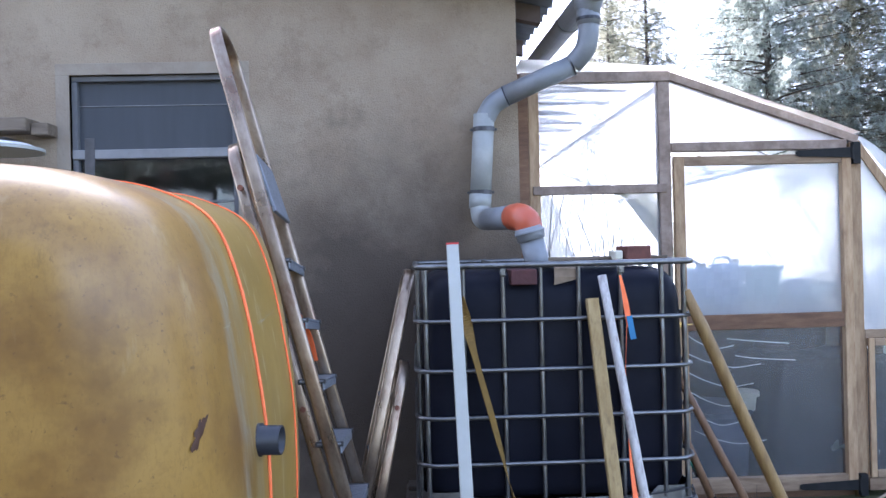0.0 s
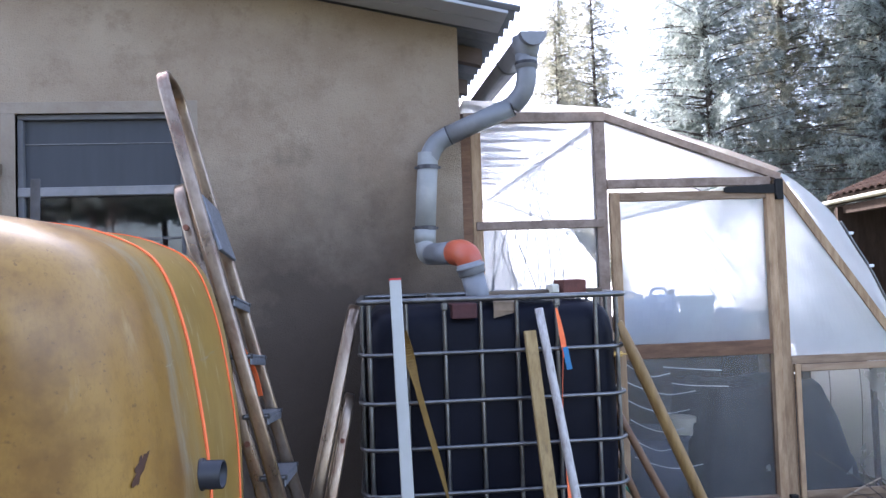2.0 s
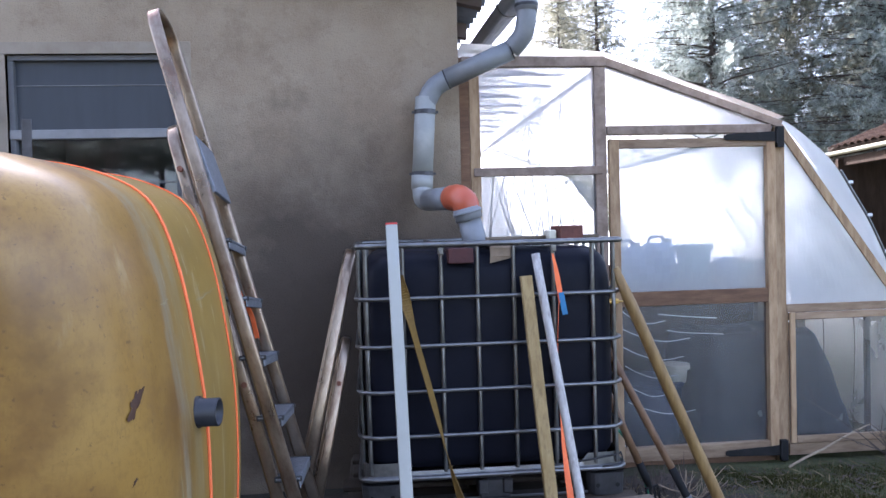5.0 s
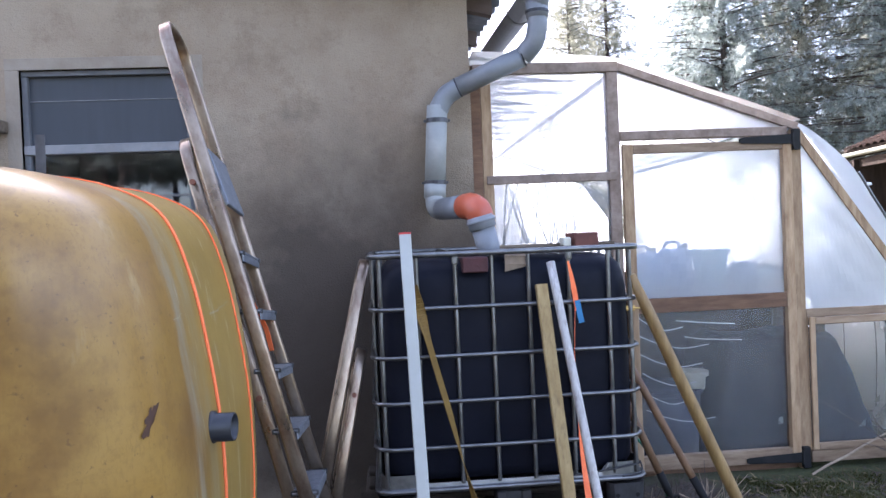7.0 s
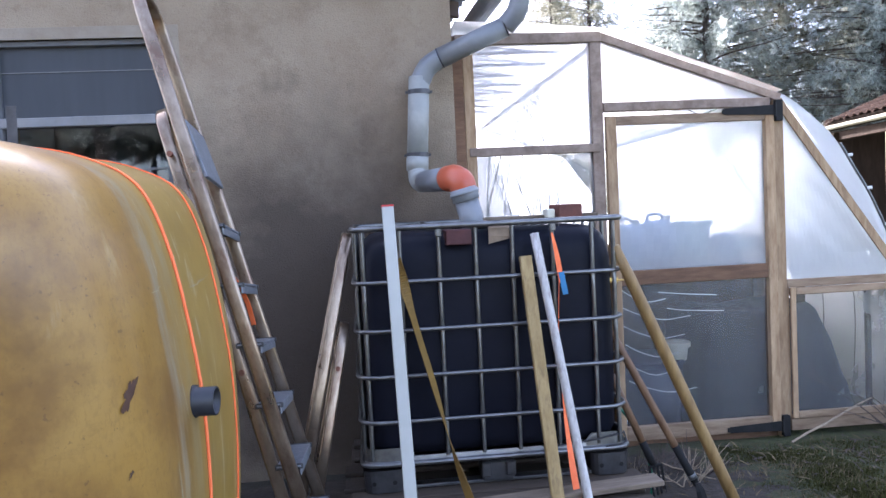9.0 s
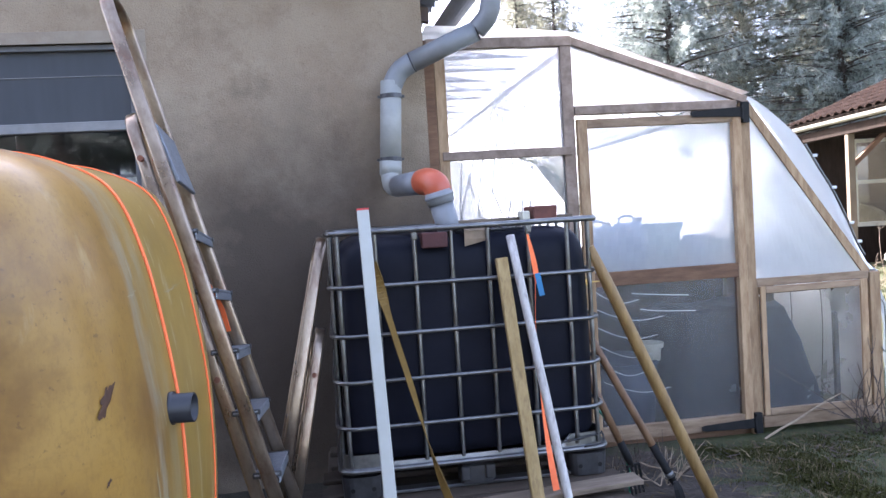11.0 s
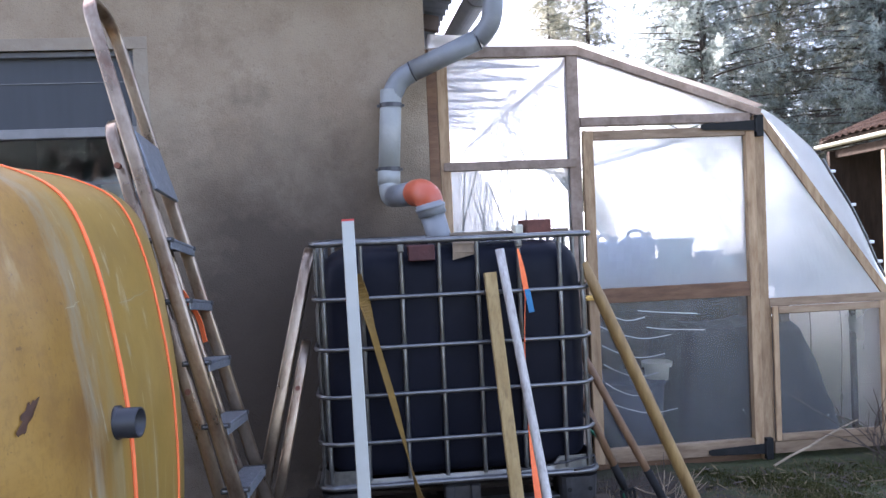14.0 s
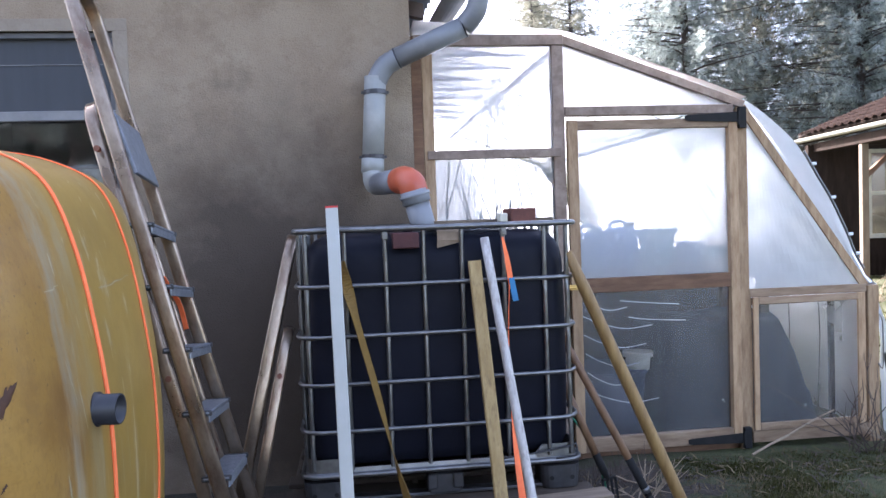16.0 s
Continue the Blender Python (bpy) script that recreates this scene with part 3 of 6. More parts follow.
def arc(c, r, a0, a1, u, v, n=6):
    """Points on an arc about c in the plane of the unit vectors u and v, degrees."""
    c, u, v = Vector(c), Vector(u), Vector(v)
    return [c + u * (r * math.cos(radians(a0 + (a1 - a0) * k / n))) + v * (r * math.sin(radians(a0 + (a1 - a0) * k / n))) for k in range(n + 1)]


def smooth_path(pts, n=6):
    """Catmull-Rom through the points."""
    P = [Vector(p) for p in pts]
    P = [P[0] * 2 - P[1]] + P + [P[-1] * 2 - P[-2]]
    out = []
    for i in range(1, len(P) - 2):
        for k in range(n):
            t = k / n
            a, b, c, d = P[i - 1], P[i], P[i + 1], P[i + 2]
            out.append(0.5 * ((2 * b) + (c - a) * t + (2 * a - 5 * b + 4 * c - d) * t * t + (3 * b - a - 3 * c + d) * t ** 3))
    out.append(P[-2])
    return out


def grid_mesh(fn, nu, nv):
    bm = bmesh.new()
    vs = [[bm.verts.new(fn(i / nu, j / nv)) for j in range(nv + 1)] for i in range(nu + 1)]
    for i in range(nu):
        for j in range(nv):
            bm.faces.new((vs[i][j], vs[i + 1][j], vs[i + 1][j + 1], vs[i][j + 1]))
    return bm


def prism(poly, y0, y1):
    """A polygon in x, z, drawn out from y0 to y1."""
    bm = bmesh.new()
    a = [bm.verts.new((x, y0, z)) for x, z in poly]
    b = [bm.verts.new((x, y1, z)) for x, z in poly]
    n = len(poly)
    bm.faces.new(a)
    bm.faces.new(b[::-1])
    for k in range(n):
        bm.faces.new((a[k], b[k], b[(k + 1) % n], a[(k + 1) % n]))
    return bm


def lathe(prof, n=20, at=(0, 0, 0)):
    bm = bmesh.new()
    rings = [[bm.verts.new((at[0] + r * math.cos(2 * math.pi * k / n), at[1] + r * math.sin(2 * math.pi * k / n), at[2] + z)) for k in range(n)] for r, z in prof]
    for r0, r1 in zip(rings, rings[1:]):
        for k in range(n):
            bm.faces.new((r0[k], r0[(k + 1) % n], r1[(k + 1) % n], r1[k]))
    bm.faces.new(rings[0][::-1])
    bm.faces.new(rings[-1])
    return bm


def sstep(a, b, x):
    t = min(1, max(0, (x - a) / (b - a)))
    return t * t * (3 - 2 * t)


def ground_z(x, y):
    s = 0.6 * x + 0.8 * y
    h = -0.02 - 0.09 * sstep(3.4, 4.4, y) * (1 - sstep(4.5, 7, x)) + 0.03 * sstep(6.0, 14.5, s)
    return h + 0.02 * noise.noise((x * 1.3, y * 1.3, 0)) + 0.012 * noise.noise((x * 5, y * 5, 3))


# ---- ground ----
def axis_steps(lo, a, b, hi, fine, coarse):
    out = list(np.arange(a, b + 1e-6, fine))
    k, s = b, fine
    while k < hi:
        s = min(s * 1.35, coarse)
        k += s
        out.append(k)
    k, s = a, fine
    while k > lo:
        s = min(s * 1.35, coarse)
        k -= s
        out.insert(0, k)
    return out


def build_ground():
    xs, ys = axis_steps(-400, -2, 10, 400, 0.14, 60), axis_steps(-400, 1, 14, 400, 0.14, 60)
    verts = [(x, y, ground_z(x, y)) for y in ys for x in xs]
    w = len(xs)
    faces = [(j * w + i, j * w + i + 1, (j + 1) * w + i + 1, (j + 1) * w + i) for j in range(len(ys) - 1) for i in range(w - 1)]
    me = bpy.data.meshes.new("ground")
    me.from_pydata(verts, [], faces)
    me.materials.append(GROUND)
    for p in me.polygons:
        p.use_smooth = True
    tagged(new("ground", me), "rough patchy winter lawn with bare soil", "ground", kind="structure")


build_ground()

# bare soil by the wall and under the tank
soil = grid_mesh(lambda u, v: Vector((-2.5 + 4.75 * u, 2.2 + 2.25 * v, ground_z(-2.5 + 4.75 * u, 2.2 + 2.25 * v) + 0.012 * min(1, 8 * min(u, 1 - u, v, 1 - v)) + 0.01 * noise.noise((u * 40, v * 20, 1)) - 0.003)), 40, 24)
solo("soil_patch", soil, SOIL, "dark trodden soil along the house wall", "soil", kind="structure", smooth=True)

# ---- house ----
WY = 4.50                      # outer face of the wall
WIN = (-1.70, -0.79, 1.18, 2.378)   # opening: x0, x1, z0, z1
XR = 0.78                      # right corner of the house
XL = -5.5


def roof_under(x):
    return 2.825 + (1.09 - x) * 0.20


def build_house():
    x0, x1, z0, z1 = WIN
    bm = bmesh.new()
    # face with window opening, drawn out to its thickness; sloped top under the roof
    def wall_piece(xa, xb, za, zb0, zb1):
        b = prism([(xa, za), (xb, za), (xb, zb1), (xa, zb0)], WY, WY + 0.30)
        me = bpy.data.meshes.new("tmp")
        b.to_mesh(me)
        b.free()
        bm.from_mesh(me)
        bpy.data.meshes.remove(me)
    wall_piece(XL, x0, -0.3, roof_under(XL) - 0.03, roof_under(x0) - 0.03)
    wall_piece(x0, x1, -0.3, z0, z0)
    wall_piece(x0, x1, z1, roof_under(x0) - 0.03, roof_under(x1) - 0.03)
    wall_piece(x1, XR, -0.3, roof_under(x1) - 0.03, roof_under(XR) - 0.03)
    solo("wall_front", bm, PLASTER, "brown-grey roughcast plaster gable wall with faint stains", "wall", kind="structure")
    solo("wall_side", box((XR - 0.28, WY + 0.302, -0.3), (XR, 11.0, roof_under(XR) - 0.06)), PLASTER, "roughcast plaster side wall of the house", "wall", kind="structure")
    solo("wall_back", box((XL, 11.002, -0.3), (XR, 11.3, 3.3)), PLASTER, "plain plaster back wall of the house", "wall", kind="structure")
    solo("wall_left", box((XL, WY + 0.302, -0.3), (XL + 0.3, 11.0, 3.2)), PLASTER, "plain plaster far wall of the house", "wall", kind="structure")
    # pale painted surround of the window
    b = bmesh.new()
    add_box(b, (x0 - 0.075, WY - 0.004, z1), (x1 + 0.075, WY + 0.05, z1 + 0.065), 0.002)
    add_box(b, (x0 - 0.075, WY - 0.004, z0), (x0, WY + 0.05, z1 - 0.001), 0.002)
    add_box(b, (x1, WY - 0.004, z0), (x1 + 0.075, WY + 0.05, z1 - 0.001), 0.002)
    solo("window_surround", b, LIME, "pale grey smooth plaster band round the window", "trim", kind="structure")
    # dim room behind the glass
    b = bmesh.new()
    add_box(b, (-2.6, 7.6, -0.1), (0.3, 7.7, 2.75))
    add_box(b, (-2.7, WY + 0.31, -0.1), (-2.6, 7.7, 2.75))
    add_box(b, (0.3, WY + 0.31, -0.1), (0.4, 7.7, 2.75))
    add_box(b, (-2.7, WY + 0.31, 2.76), (0.4, 7.7, 2.8))
    add_box(b, (-2.7, WY + 0.31, -0.2), (0.4, 7.7, -0.11))
    solo("room_shell", b, ROOM_DARK, "dark bare room behind the window", "room", kind="structure")


build_house()


def build_window():
    x0, x1, z0, z1 = WIN
    w = thing("window_1", "old grey-painted window with dark glass, two tiers of panes", "window", (0, 0, 0), kind="structure")
    y0, y1 = WY + 0.022, WY + 0.072
    part("window_frame", box((x0, y0, z1 - 0.03), (x1, y1, z1), 0.003), FRAMEDARK, w)
    part("window_frame", box((x0, y0, z0), (x0 + 0.03, y1, z1 - 0.031), 0.003), FRAMEDARK, w)
    part("window_frame", box((x1 - 0.03, y0, z0), (x1, y1, z1 - 0.031), 0.003), FRAMEDARK, w)
    part("transom", box((x0 + 0.0005, y0 - 0.010, 1.916), (x1 - 0.0005, y1, 1.968), 0.004), WINPAINT, w, "grey transom bar with flaking paint")
    part("glazing_bar", box((x0 + 0.031, y0 + 0.026, 2.213), (x1 - 0.031, y0 + 0.0315, 2.2165)), WINPAINT, w)
    part("glazing_bar", box((x0 + 0.031, y0 + 0.012, 1.665), (x1 - 0.031, y0 + 0.03, 1.677)), FRAMEDARK, w)
    part("window_sill", box((x0 + 0.001, WY - 0.04, z0 + 0.001), (x1 - 0.001, y0, z0 + 0.05), 0.004), WINPAINT, w)
    for za, zb, gm, gl in ((1.968, z1 - 0.031, GLASS_HAZED, "glass pane painted blue-grey for haze and reflection"), (z0 + 0.05, 1.916, GLASS, "dark reflecting glass pane")):
        g = part("pane", box((x0 + 0.03, y0 + 0.032, za), (x1 - 0.03, y0 + 0.036, zb)), gm, w, gl)
        g.visible_shadow = False


build_window()


def build_roof():
    r = thing("roof", "low corrugated fibre-cement roof with dark timber underside", "roof", kind="structure")
    def f(u, v, off):
        y = 4.14 + 7.4 * u
        x = XL - 0.3 + (1.09 - 0.04 * (y - 4.14) - XL + 0.3) * v
        return Vector((x, y, roof_under(x) + off + 0.026 * math.sin(2 * math.pi * y / 0.145)))
    bm = bmesh.new()
    nu, nv = 420, 1
    top = [[bm.verts.new(f(i / nu, j / nv, 0.04)) for j in range(nv + 1)] for i in range(nu + 1)]
    bot = [[bm.verts.new(f(i / nu, j / nv, 0.030)) for j in range(nv + 1)] for i in range(nu + 1)]
    for i in range(nu):
        bm.faces.new((top[i][0], top[i][1], top[i + 1][1], top[i + 1][0]))
        bm.faces.new((bot[i][0], bot[i + 1][0], bot[i + 1][1], bot[i][1]))
        bm.faces.new((top[i][1], bot[i][1], bot[i + 1][1], top[i + 1][1]))
    bm.faces.new((top[0][0], bot[0][0], bot[0][1], top[0][1]))
    part("corrugated_sheet", bm, FIBRECEM, r)
    sk = 0.02
    for y in (4.85, 5.6, 6.5, 7.6, 8.7, 9.8):
        part("rafter", prism([(XL, roof_under(XL) - 0.115 + 0.11), (1.0 - sk, roof_under(1.0) - 0.11), (1.0 - sk, roof_under(1.0) - 0.006), (XL, roof_under(XL) - 0.006)], y, y + 0.07), SOFFITWOOD, r)
    # boarded verge underside in front of the wall
    for k in range(2):
        ya = 4.15 + 0.17 * k
        part("soffit_board", prism([(XL, roof_under(XL) - 0.022), (1.02, roof_under(1.02) - 0.022), (1.02, roof_under(1.02) - 0.004), (XL, roof_under(XL) - 0.004)], ya, ya + 0.16), SOFFIT, r)


build_roof()


# ---- gutter and rain pipe ----
def build_gutter():
    g = thing("gutter", "grey half-round plastic gutter under the corrugated eaves", "gutter")
    bm = bmesh.new()
    R = 0.074
    outer = [(R * math.cos(radians(a)), R * math.sin(radians(a))) for a in range(180, 361, 15)]
    inner = [(0.93 * x, 0.93 * y) for x, y in reversed(outer)]
    pts = [(1.150, 4.12, 2.708), (1.092, 5.5, 2.712), (1.03, 7.0, 2.716), (0.95, 9.0, 2.72)]
    prof = [(-a, b) for a, b in outer + inner]
    part("trough", add_sweep(bm, pts, prof), PVC, g, smooth=False)
    # end stop
    part("end_cap", sweep([(1.150, 4.112, 2.708), (1.150, 4.122, 2.708)], [(-a, b) for a, b in outer]), PVC, g)
    # outlet funnel and union ring
    part("outlet", lathe([(0.060, 0.0), (0.064, 0.03), (0.075, 0.05), (0.078, 0.12)], 18, (1.128, 4.22, 2.585)), PVC, g, smooth=True)
    part("union_ring", sweep([(1.146, 4.30, 2.7085), (1.144, 4.34, 2.7085)], [(-a * 1.06, b * 1.06) for a, b in outer + inner]), PVC, g)
    for y in (4.7, 5.6, 6.5):
        part("bracket", sweep([(1.150 - 0.042 * (y - 4.12), y, 2.709), (1.149 - 0.042 * (y - 4.12), y + 0.03, 2.709)], [(-a * 1.07, b * 1.07) for a, b in outer + inner]), GALV, g)


build_gutter()


def build_downpipe():
    d = thing("downpipe", "grey plastic rain pipe with an orange elbow, clamped to the wall", "rain pipe")
    R = 0.055
    P = [Vector(p) for p in ((1.125, 4.22, 2.58), (1.122, 4.222, 2.475), (1.046, 4.27, 2.335), (0.698, 4.37, 2.197), (0.585, 4.385, 2.08), (0.578, 4.385, 2.06))]
    part("collar", tube([P[0] + Vector((0, 0, 0.03)), P[0] - Vector((0, 0, 0.05))], 0.061, 18), PVC, d, "grey sealing collar", True)
    part("socket_ring", tube([P[0] - Vector((0, 0, 0.012)), P[0] - Vector((0, 0, 0.028))], 0.064, 18), PVC_DARK, d)
    part("upper_bend", tube(smooth_path([P[0] - Vector((0, 0, 0.03)), P[1], (1.102, 4.235, 2.40), P[2]], 5), R, 18), PVC, d, smooth=True)
    part("sloping_pipe", tube([P[2], P[3]], R, 18), PVC, d, smooth=True)
    ax = (P[3] - P[2]).normalized()
    for p in (P[2], P[3]):
        part("socket_ring", tube([p - ax * 0.0035, p + ax * 0.0035], R + 0.002, 18), PVC_DARK, d)
    part("lower_bend", tube(smooth_path([P[3], (0.628, 4.38, 2.153), P[4], P[5]], 5), R, 18), PVC, d, smooth=True)
    part("wall_pipe", tube([(0.578, 4.385, 2.10), (0.548, 4.385, 1.655)], R + 0.003, 18), PVC_PALE, d, "sun-bleached straight pipe", True)
    for z, x in ((2.018, 0.573), (1.675, 0.5495)):
        c = part("clamp", tube([(x, 4.385, z - 0.012), (x, 4.385, z + 0.012)], R + 0.006, 18), GALV_DARK, d, "steel pipe clamp")
        part("clamp_bolt", box((x - 0.074, 4.378, z - 0.007), (x - 0.058, 4.392, z + 0.007), 0.002), GALV_DARK, c)
        part("clamp_bolt", box((x + 0.058, 4.378, z - 0.007), (x + 0.074, 4.392, z + 0.007), 0.002), GALV_DARK, c)
        part("clamp_stud", tube([(x, 4.44, z), (x, WY + 0.01, z)], 0.006, 6), GALV, c)
    part("foot_socket", tube([(0.5485, 4.385, 1.665), (0.544, 4.383, 1.59)], R + 0.006, 18), PVC_PALE, d, smooth=True)
    part("foot_bend", tube(smooth_path([(0.545, 4.383, 1.60), (0.546, 4.35, 1.545), (0.558, 4.28, 1.522), (0.578, 4.16, 1.52)], 5), R, 18), PVC_PALE, d, smooth=True)
    part("link_pipe", tube([(0.572, 4.19, 1.521), (0.652, 3.79, 1.513)], R + 0.003, 18), PVC, d, smooth=True)
    part("orange_elbow", tube(smooth_path([(0.650, 3.80, 1.513), (0.670, 3.735, 1.512), (0.695, 3.695, 1.49), (0.706, 3.69, 1.452)], 6), R + 0.008, 20), ORANGE_PVC, d, "bright orange drain elbow", True)
    s = part("drop_socket", tube([(0.702, 3.69, 1.462), (0.716, 3.69, 1.405)], R + 0.009, 20), PVC, d, smooth=True)
    part("socket_bead", tube([(0.7055, 3.69, 1.448), (0.7095, 3.69, 1.432)], R + 0.014, 20), PVC, s, smooth=True)
    part("drop_pipe", tube([(0.714, 3.69, 1.41), (0.757, 3.69, 1.235)], R + 0.001, 18), PVC, d, smooth=True)


build_downpipe()

# ---- greenhouse ----
GY = 4.53
GB = 9.4


def film_sheet(corners, nu=18, nv=18, amp=0.006, seed=0.0):
    """Slack sheet between four corners (x, z) at the front plane, with soft wrinkles."""
    a, b, c, d = [Vector((x, 0, z)) for x, z in corners]
    def f(u, v):
        p = a.lerp(b, u).lerp(d.lerp(c, u), v)
        e = min(1, 8 * min(u, 1 - u, v, 1 - v))
        w = noise.noise((p.x * 3 + seed, p.z * 3, seed)) + 0.6 * noise.noise(((p.x + p.z) * 9, (p.x - p.z) * 2.5, seed))
        return Vector((p.x, GY + 0.022 + amp * e * w, p.z))
    return grid_mesh(f, nu, nv)


def timber(name, parent, poly, y0=GY, y1=GY + 0.06, material=PINE, label=""):
    bm = prism(poly, y0, y1)
    bmesh.ops.bevel(bm, geom=list(bm.edges), offset=0.0025, segments=1, affect='EDGES')
    return part(name, bm, material, parent, label)


def R4(xa, xb, za, zb):
    return [(xa, za), (xb, za), (xb, zb), (xa, zb)]


def beam(p, q, t):
    """Four corners of a bar of thickness t whose upper edge runs from p to q."""
    v = Vector((q[0] - p[0], q[1] - p[1])).normalized()
    n = Vector((v.y, -v.x)) * t
    if n.y > 0:
        n = -n
    return [p, q, (q[0] + n.x, q[1] + n.y), (p[0] + n.x, p[1] + n.y)]


def build_greenhouse():
    g = thing("greenhouse", "home-built timber lean-to greenhouse covered in clear polythene", "greenhouse")
    timber("post", g, R4(0.7815, 0.84, -0.12, 2.30), GY - 0.004, GY + 0.05, PINE_DARK)
    timber("post", g, R4(0.842, 0.902, -0.12, 2.297), GY, GY + 0.05)
    timber("top_rail", g, R4(0.80, 1.655, 2.298, 2.357), GY - 0.006, GY + 0.06, GREYPINE)
    timber("post", g, R4(1.588, 1.655, -0.12, 2.297), GY + 0.001, GY + 0.07, GREYPINE)
    timber("rail", g, R4(0.86, 1.625, 1.663, 1.712), GY - 0.012, GY + 0.04, GREYPINE)
    timber("rail", g, R4(0.903, 1.587, 0.10, 0.16), GY, GY + 0.05, PINE_H)
    timber("header", g, R4(1.658, 2.676, 1.894, 1.946), GY - 0.004, GY + 0.06, GREYPINE)
    timber("rafter", g, beam((1.657, 2.352), (2.752, 1.965), 0.046), GY, GY + 0.06, GREYPINE)
    timber("post", g, R4(2.695, 2.760, -0.13, 1.93), GY + 0.004, GY + 0.07)
    timber("stop_batten", g, R4(2.7604, 2.7735, -0.004, 0.832), GY + 0.007, GY + 0.05)
    timber("stop_batten", g, R4(2.664, 2.722, -0.07, 1.893), GY + 0.072, GY + 0.095, PINE_DARK)
    timber("brace", g, beam((2.757, 1.945), (3.535, 0.85), 0.052), GY + 0.012, GY + 0.06)
    timber("rail", g, R4(2.7605, 3.515, 0.7995, 0.848), GY + 0.003, GY + 0.055, PINE_H)
    timber("post", g, R4(3.519, 3.590, -0.13, 0.838), GY - 0.004, GY + 0.07)
    timber("sill", g, R4(0.80, 1.60, -0.135, -0.07), GY - 0.01, GY + 0.07, PINE_H)
    timber("sill", g, R4(2.762, 3.517, -0.075, -0.005), GY - 0.008, GY + 0.06, PINE_H)
    timber("sill", g, R4(1.602, 2.694, -0.15, -0.075), GY + 0.03, GY + 0.09, PINE_DARK)
    # lower side panel in a frame of its own
    f = thing("side_screen", "low framed polythene panel beside the greenhouse door", "panel")
    timber("stile", f, R4(2.772, 2.806, 0.0, 0.800), GY - 0.014, GY + 0.002)
    timber("stile", f, R4(3.445, 3.494, 0.0, 0.800), GY - 0.014, GY + 0.002)
    timber("top_rail", f, R4(2.807, 3.444, 0.757, 0.798), GY - 0.016, GY + 0.002, PINE_H)
    timber("bottom_rail", f, R4(2.807, 3.444, 0.0, 0.042), GY - 0.016, GY + 0.002, PINE_H)
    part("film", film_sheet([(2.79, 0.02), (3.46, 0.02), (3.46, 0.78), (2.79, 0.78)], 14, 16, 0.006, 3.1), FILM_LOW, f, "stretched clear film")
    # fixed film fields
    part("film", film_sheet([(0.87, 1.69), (1.61, 1.69), (1.61, 2.32), (0.87, 2.32)], 16, 16, 0.006, 0.2), FILM_CLEAR, g, "stretched clear film")
    part("film", film_sheet([(0.87, 0.12), (1.61, 0.12), (1.61, 1.69), (0.87, 1.69)], 16, 24, 0.006, 1.3), FILM_DULL, g, "clear film tinted darker to dim the sun behind it")
    part("film", film_sheet([(1.64, 1.92), (2.70, 1.92), (2.70, 1.965), (1.64, 2.335)], 20, 10, 0.005, 2.2), FILM_CLEAR, g, "milky film")
    part("film", film_sheet([(2.74, 0.83), (3.52, 0.83), (2.76, 1.92), (2.74, 1.92)], 20, 20, 0.010, 4.2), FILM_SIDE, g, "slack milky film")
    # frames further back and purlins
    for k in range(12):
        y = 5.1 + 0.36 * k
        part("hoop", tube(smooth_path([(3.56, y, -0.1), (3.55, y, 0.8), (3.16, y, 1.50), (2.72, y, 1.94), (1.66, y, 2.33)], 5), 0.0038, 6), GALV, g, "thin grey hoop")
    for (x, z) in ((1.62, 2.30), (2.70, 1.93), (3.51, 0.82)):
        timber("purlin", g, R4(x - 0.015, x + 0.015, z - 0.032, z - 0.002), GY + 0.075, GB + 0.1, PVC)
    # roof and side cover
    def roof_f(u, v):
        y = GY - 0.03 + (GB + 0.15 - GY) * v
        pts = [(0.80, 2.42), (1.65, 2.366), (2.745, 1.975)]
        if u < 0.45:
            t = u / 0.45
            x, z = pts[0][0] + (pts[1][0] - pts[0][0]) * t, pts[0][1] + (pts[1][1] - pts[0][1]) * t
        else:
            t = (u - 0.45) / 0.55
            x, z = pts[1][0] + (pts[2][0] - pts[1][0]) * t, pts[1][1] + (pts[2][1] - pts[1][1]) * t
        return Vector((x, y, z + 0.010 * noise.noise((x * 3, y * 2, 5)) + 0.012 * abs(math.sin(y * 2.6))))
    part("roof_film", grid_mesh(roof_f, 30, 60), FILM_ROOF, g, "sun-lit milky roof film", True)
    def side_f(u, v):
        y = GY + 0.05 + (GB + 0.1 - GY) * v
        bul = 0.05 * sstep(0, 0.25, v) + 0.125
        if u < 0.7:
            t = u / 0.7
            x, z = 2.745 + (3.56 - 2.745) * t, 1.975 + (0.85 - 1.975) * t
            o = bul * math.sin(math.pi * t ** 0.75) * (1.1 - 0.2 * t)
            x, z = x + 0.80 * o, z + 0.59 * o
        else:
            t = (u - 0.7) / 0.3
            x, z = 3.60 + 0.05 * t + 0.03 * math.sin(y * 5) * t, 0.85 + (-0.10 - 0.85) * t
        return Vector((x + 0.022 * noise.noise((y * 2, z * 5, 2)), y, z + 0.022 * noise.noise((y * 2, z * 5, 9)) + 0.010 * noise.noise((y * 9, z * 3, 4))))
    part("side_film", grid_mesh(side_f, 40, 50), FILM_COVER, g, "slack milky side film", True)
    def gore_f(u, v):
        """Milky end piece between the brace and the bulging cover."""
        a = side_f(0.7 * u, 0.0)
        b = Vector((2.757 + 0.778 * u, 0, 1.945 - 1.095 * u))
        p = b.lerp(a, v)
        p.y = GY + 0.040 + 0.012 * v + 0.008 * noise.noise((u * 9, v * 2, 3))
        return p
    part("end_film", grid_mesh(gore_f, 30, 6), FILM_COVER, g, "milky gathered end of the side film", True)
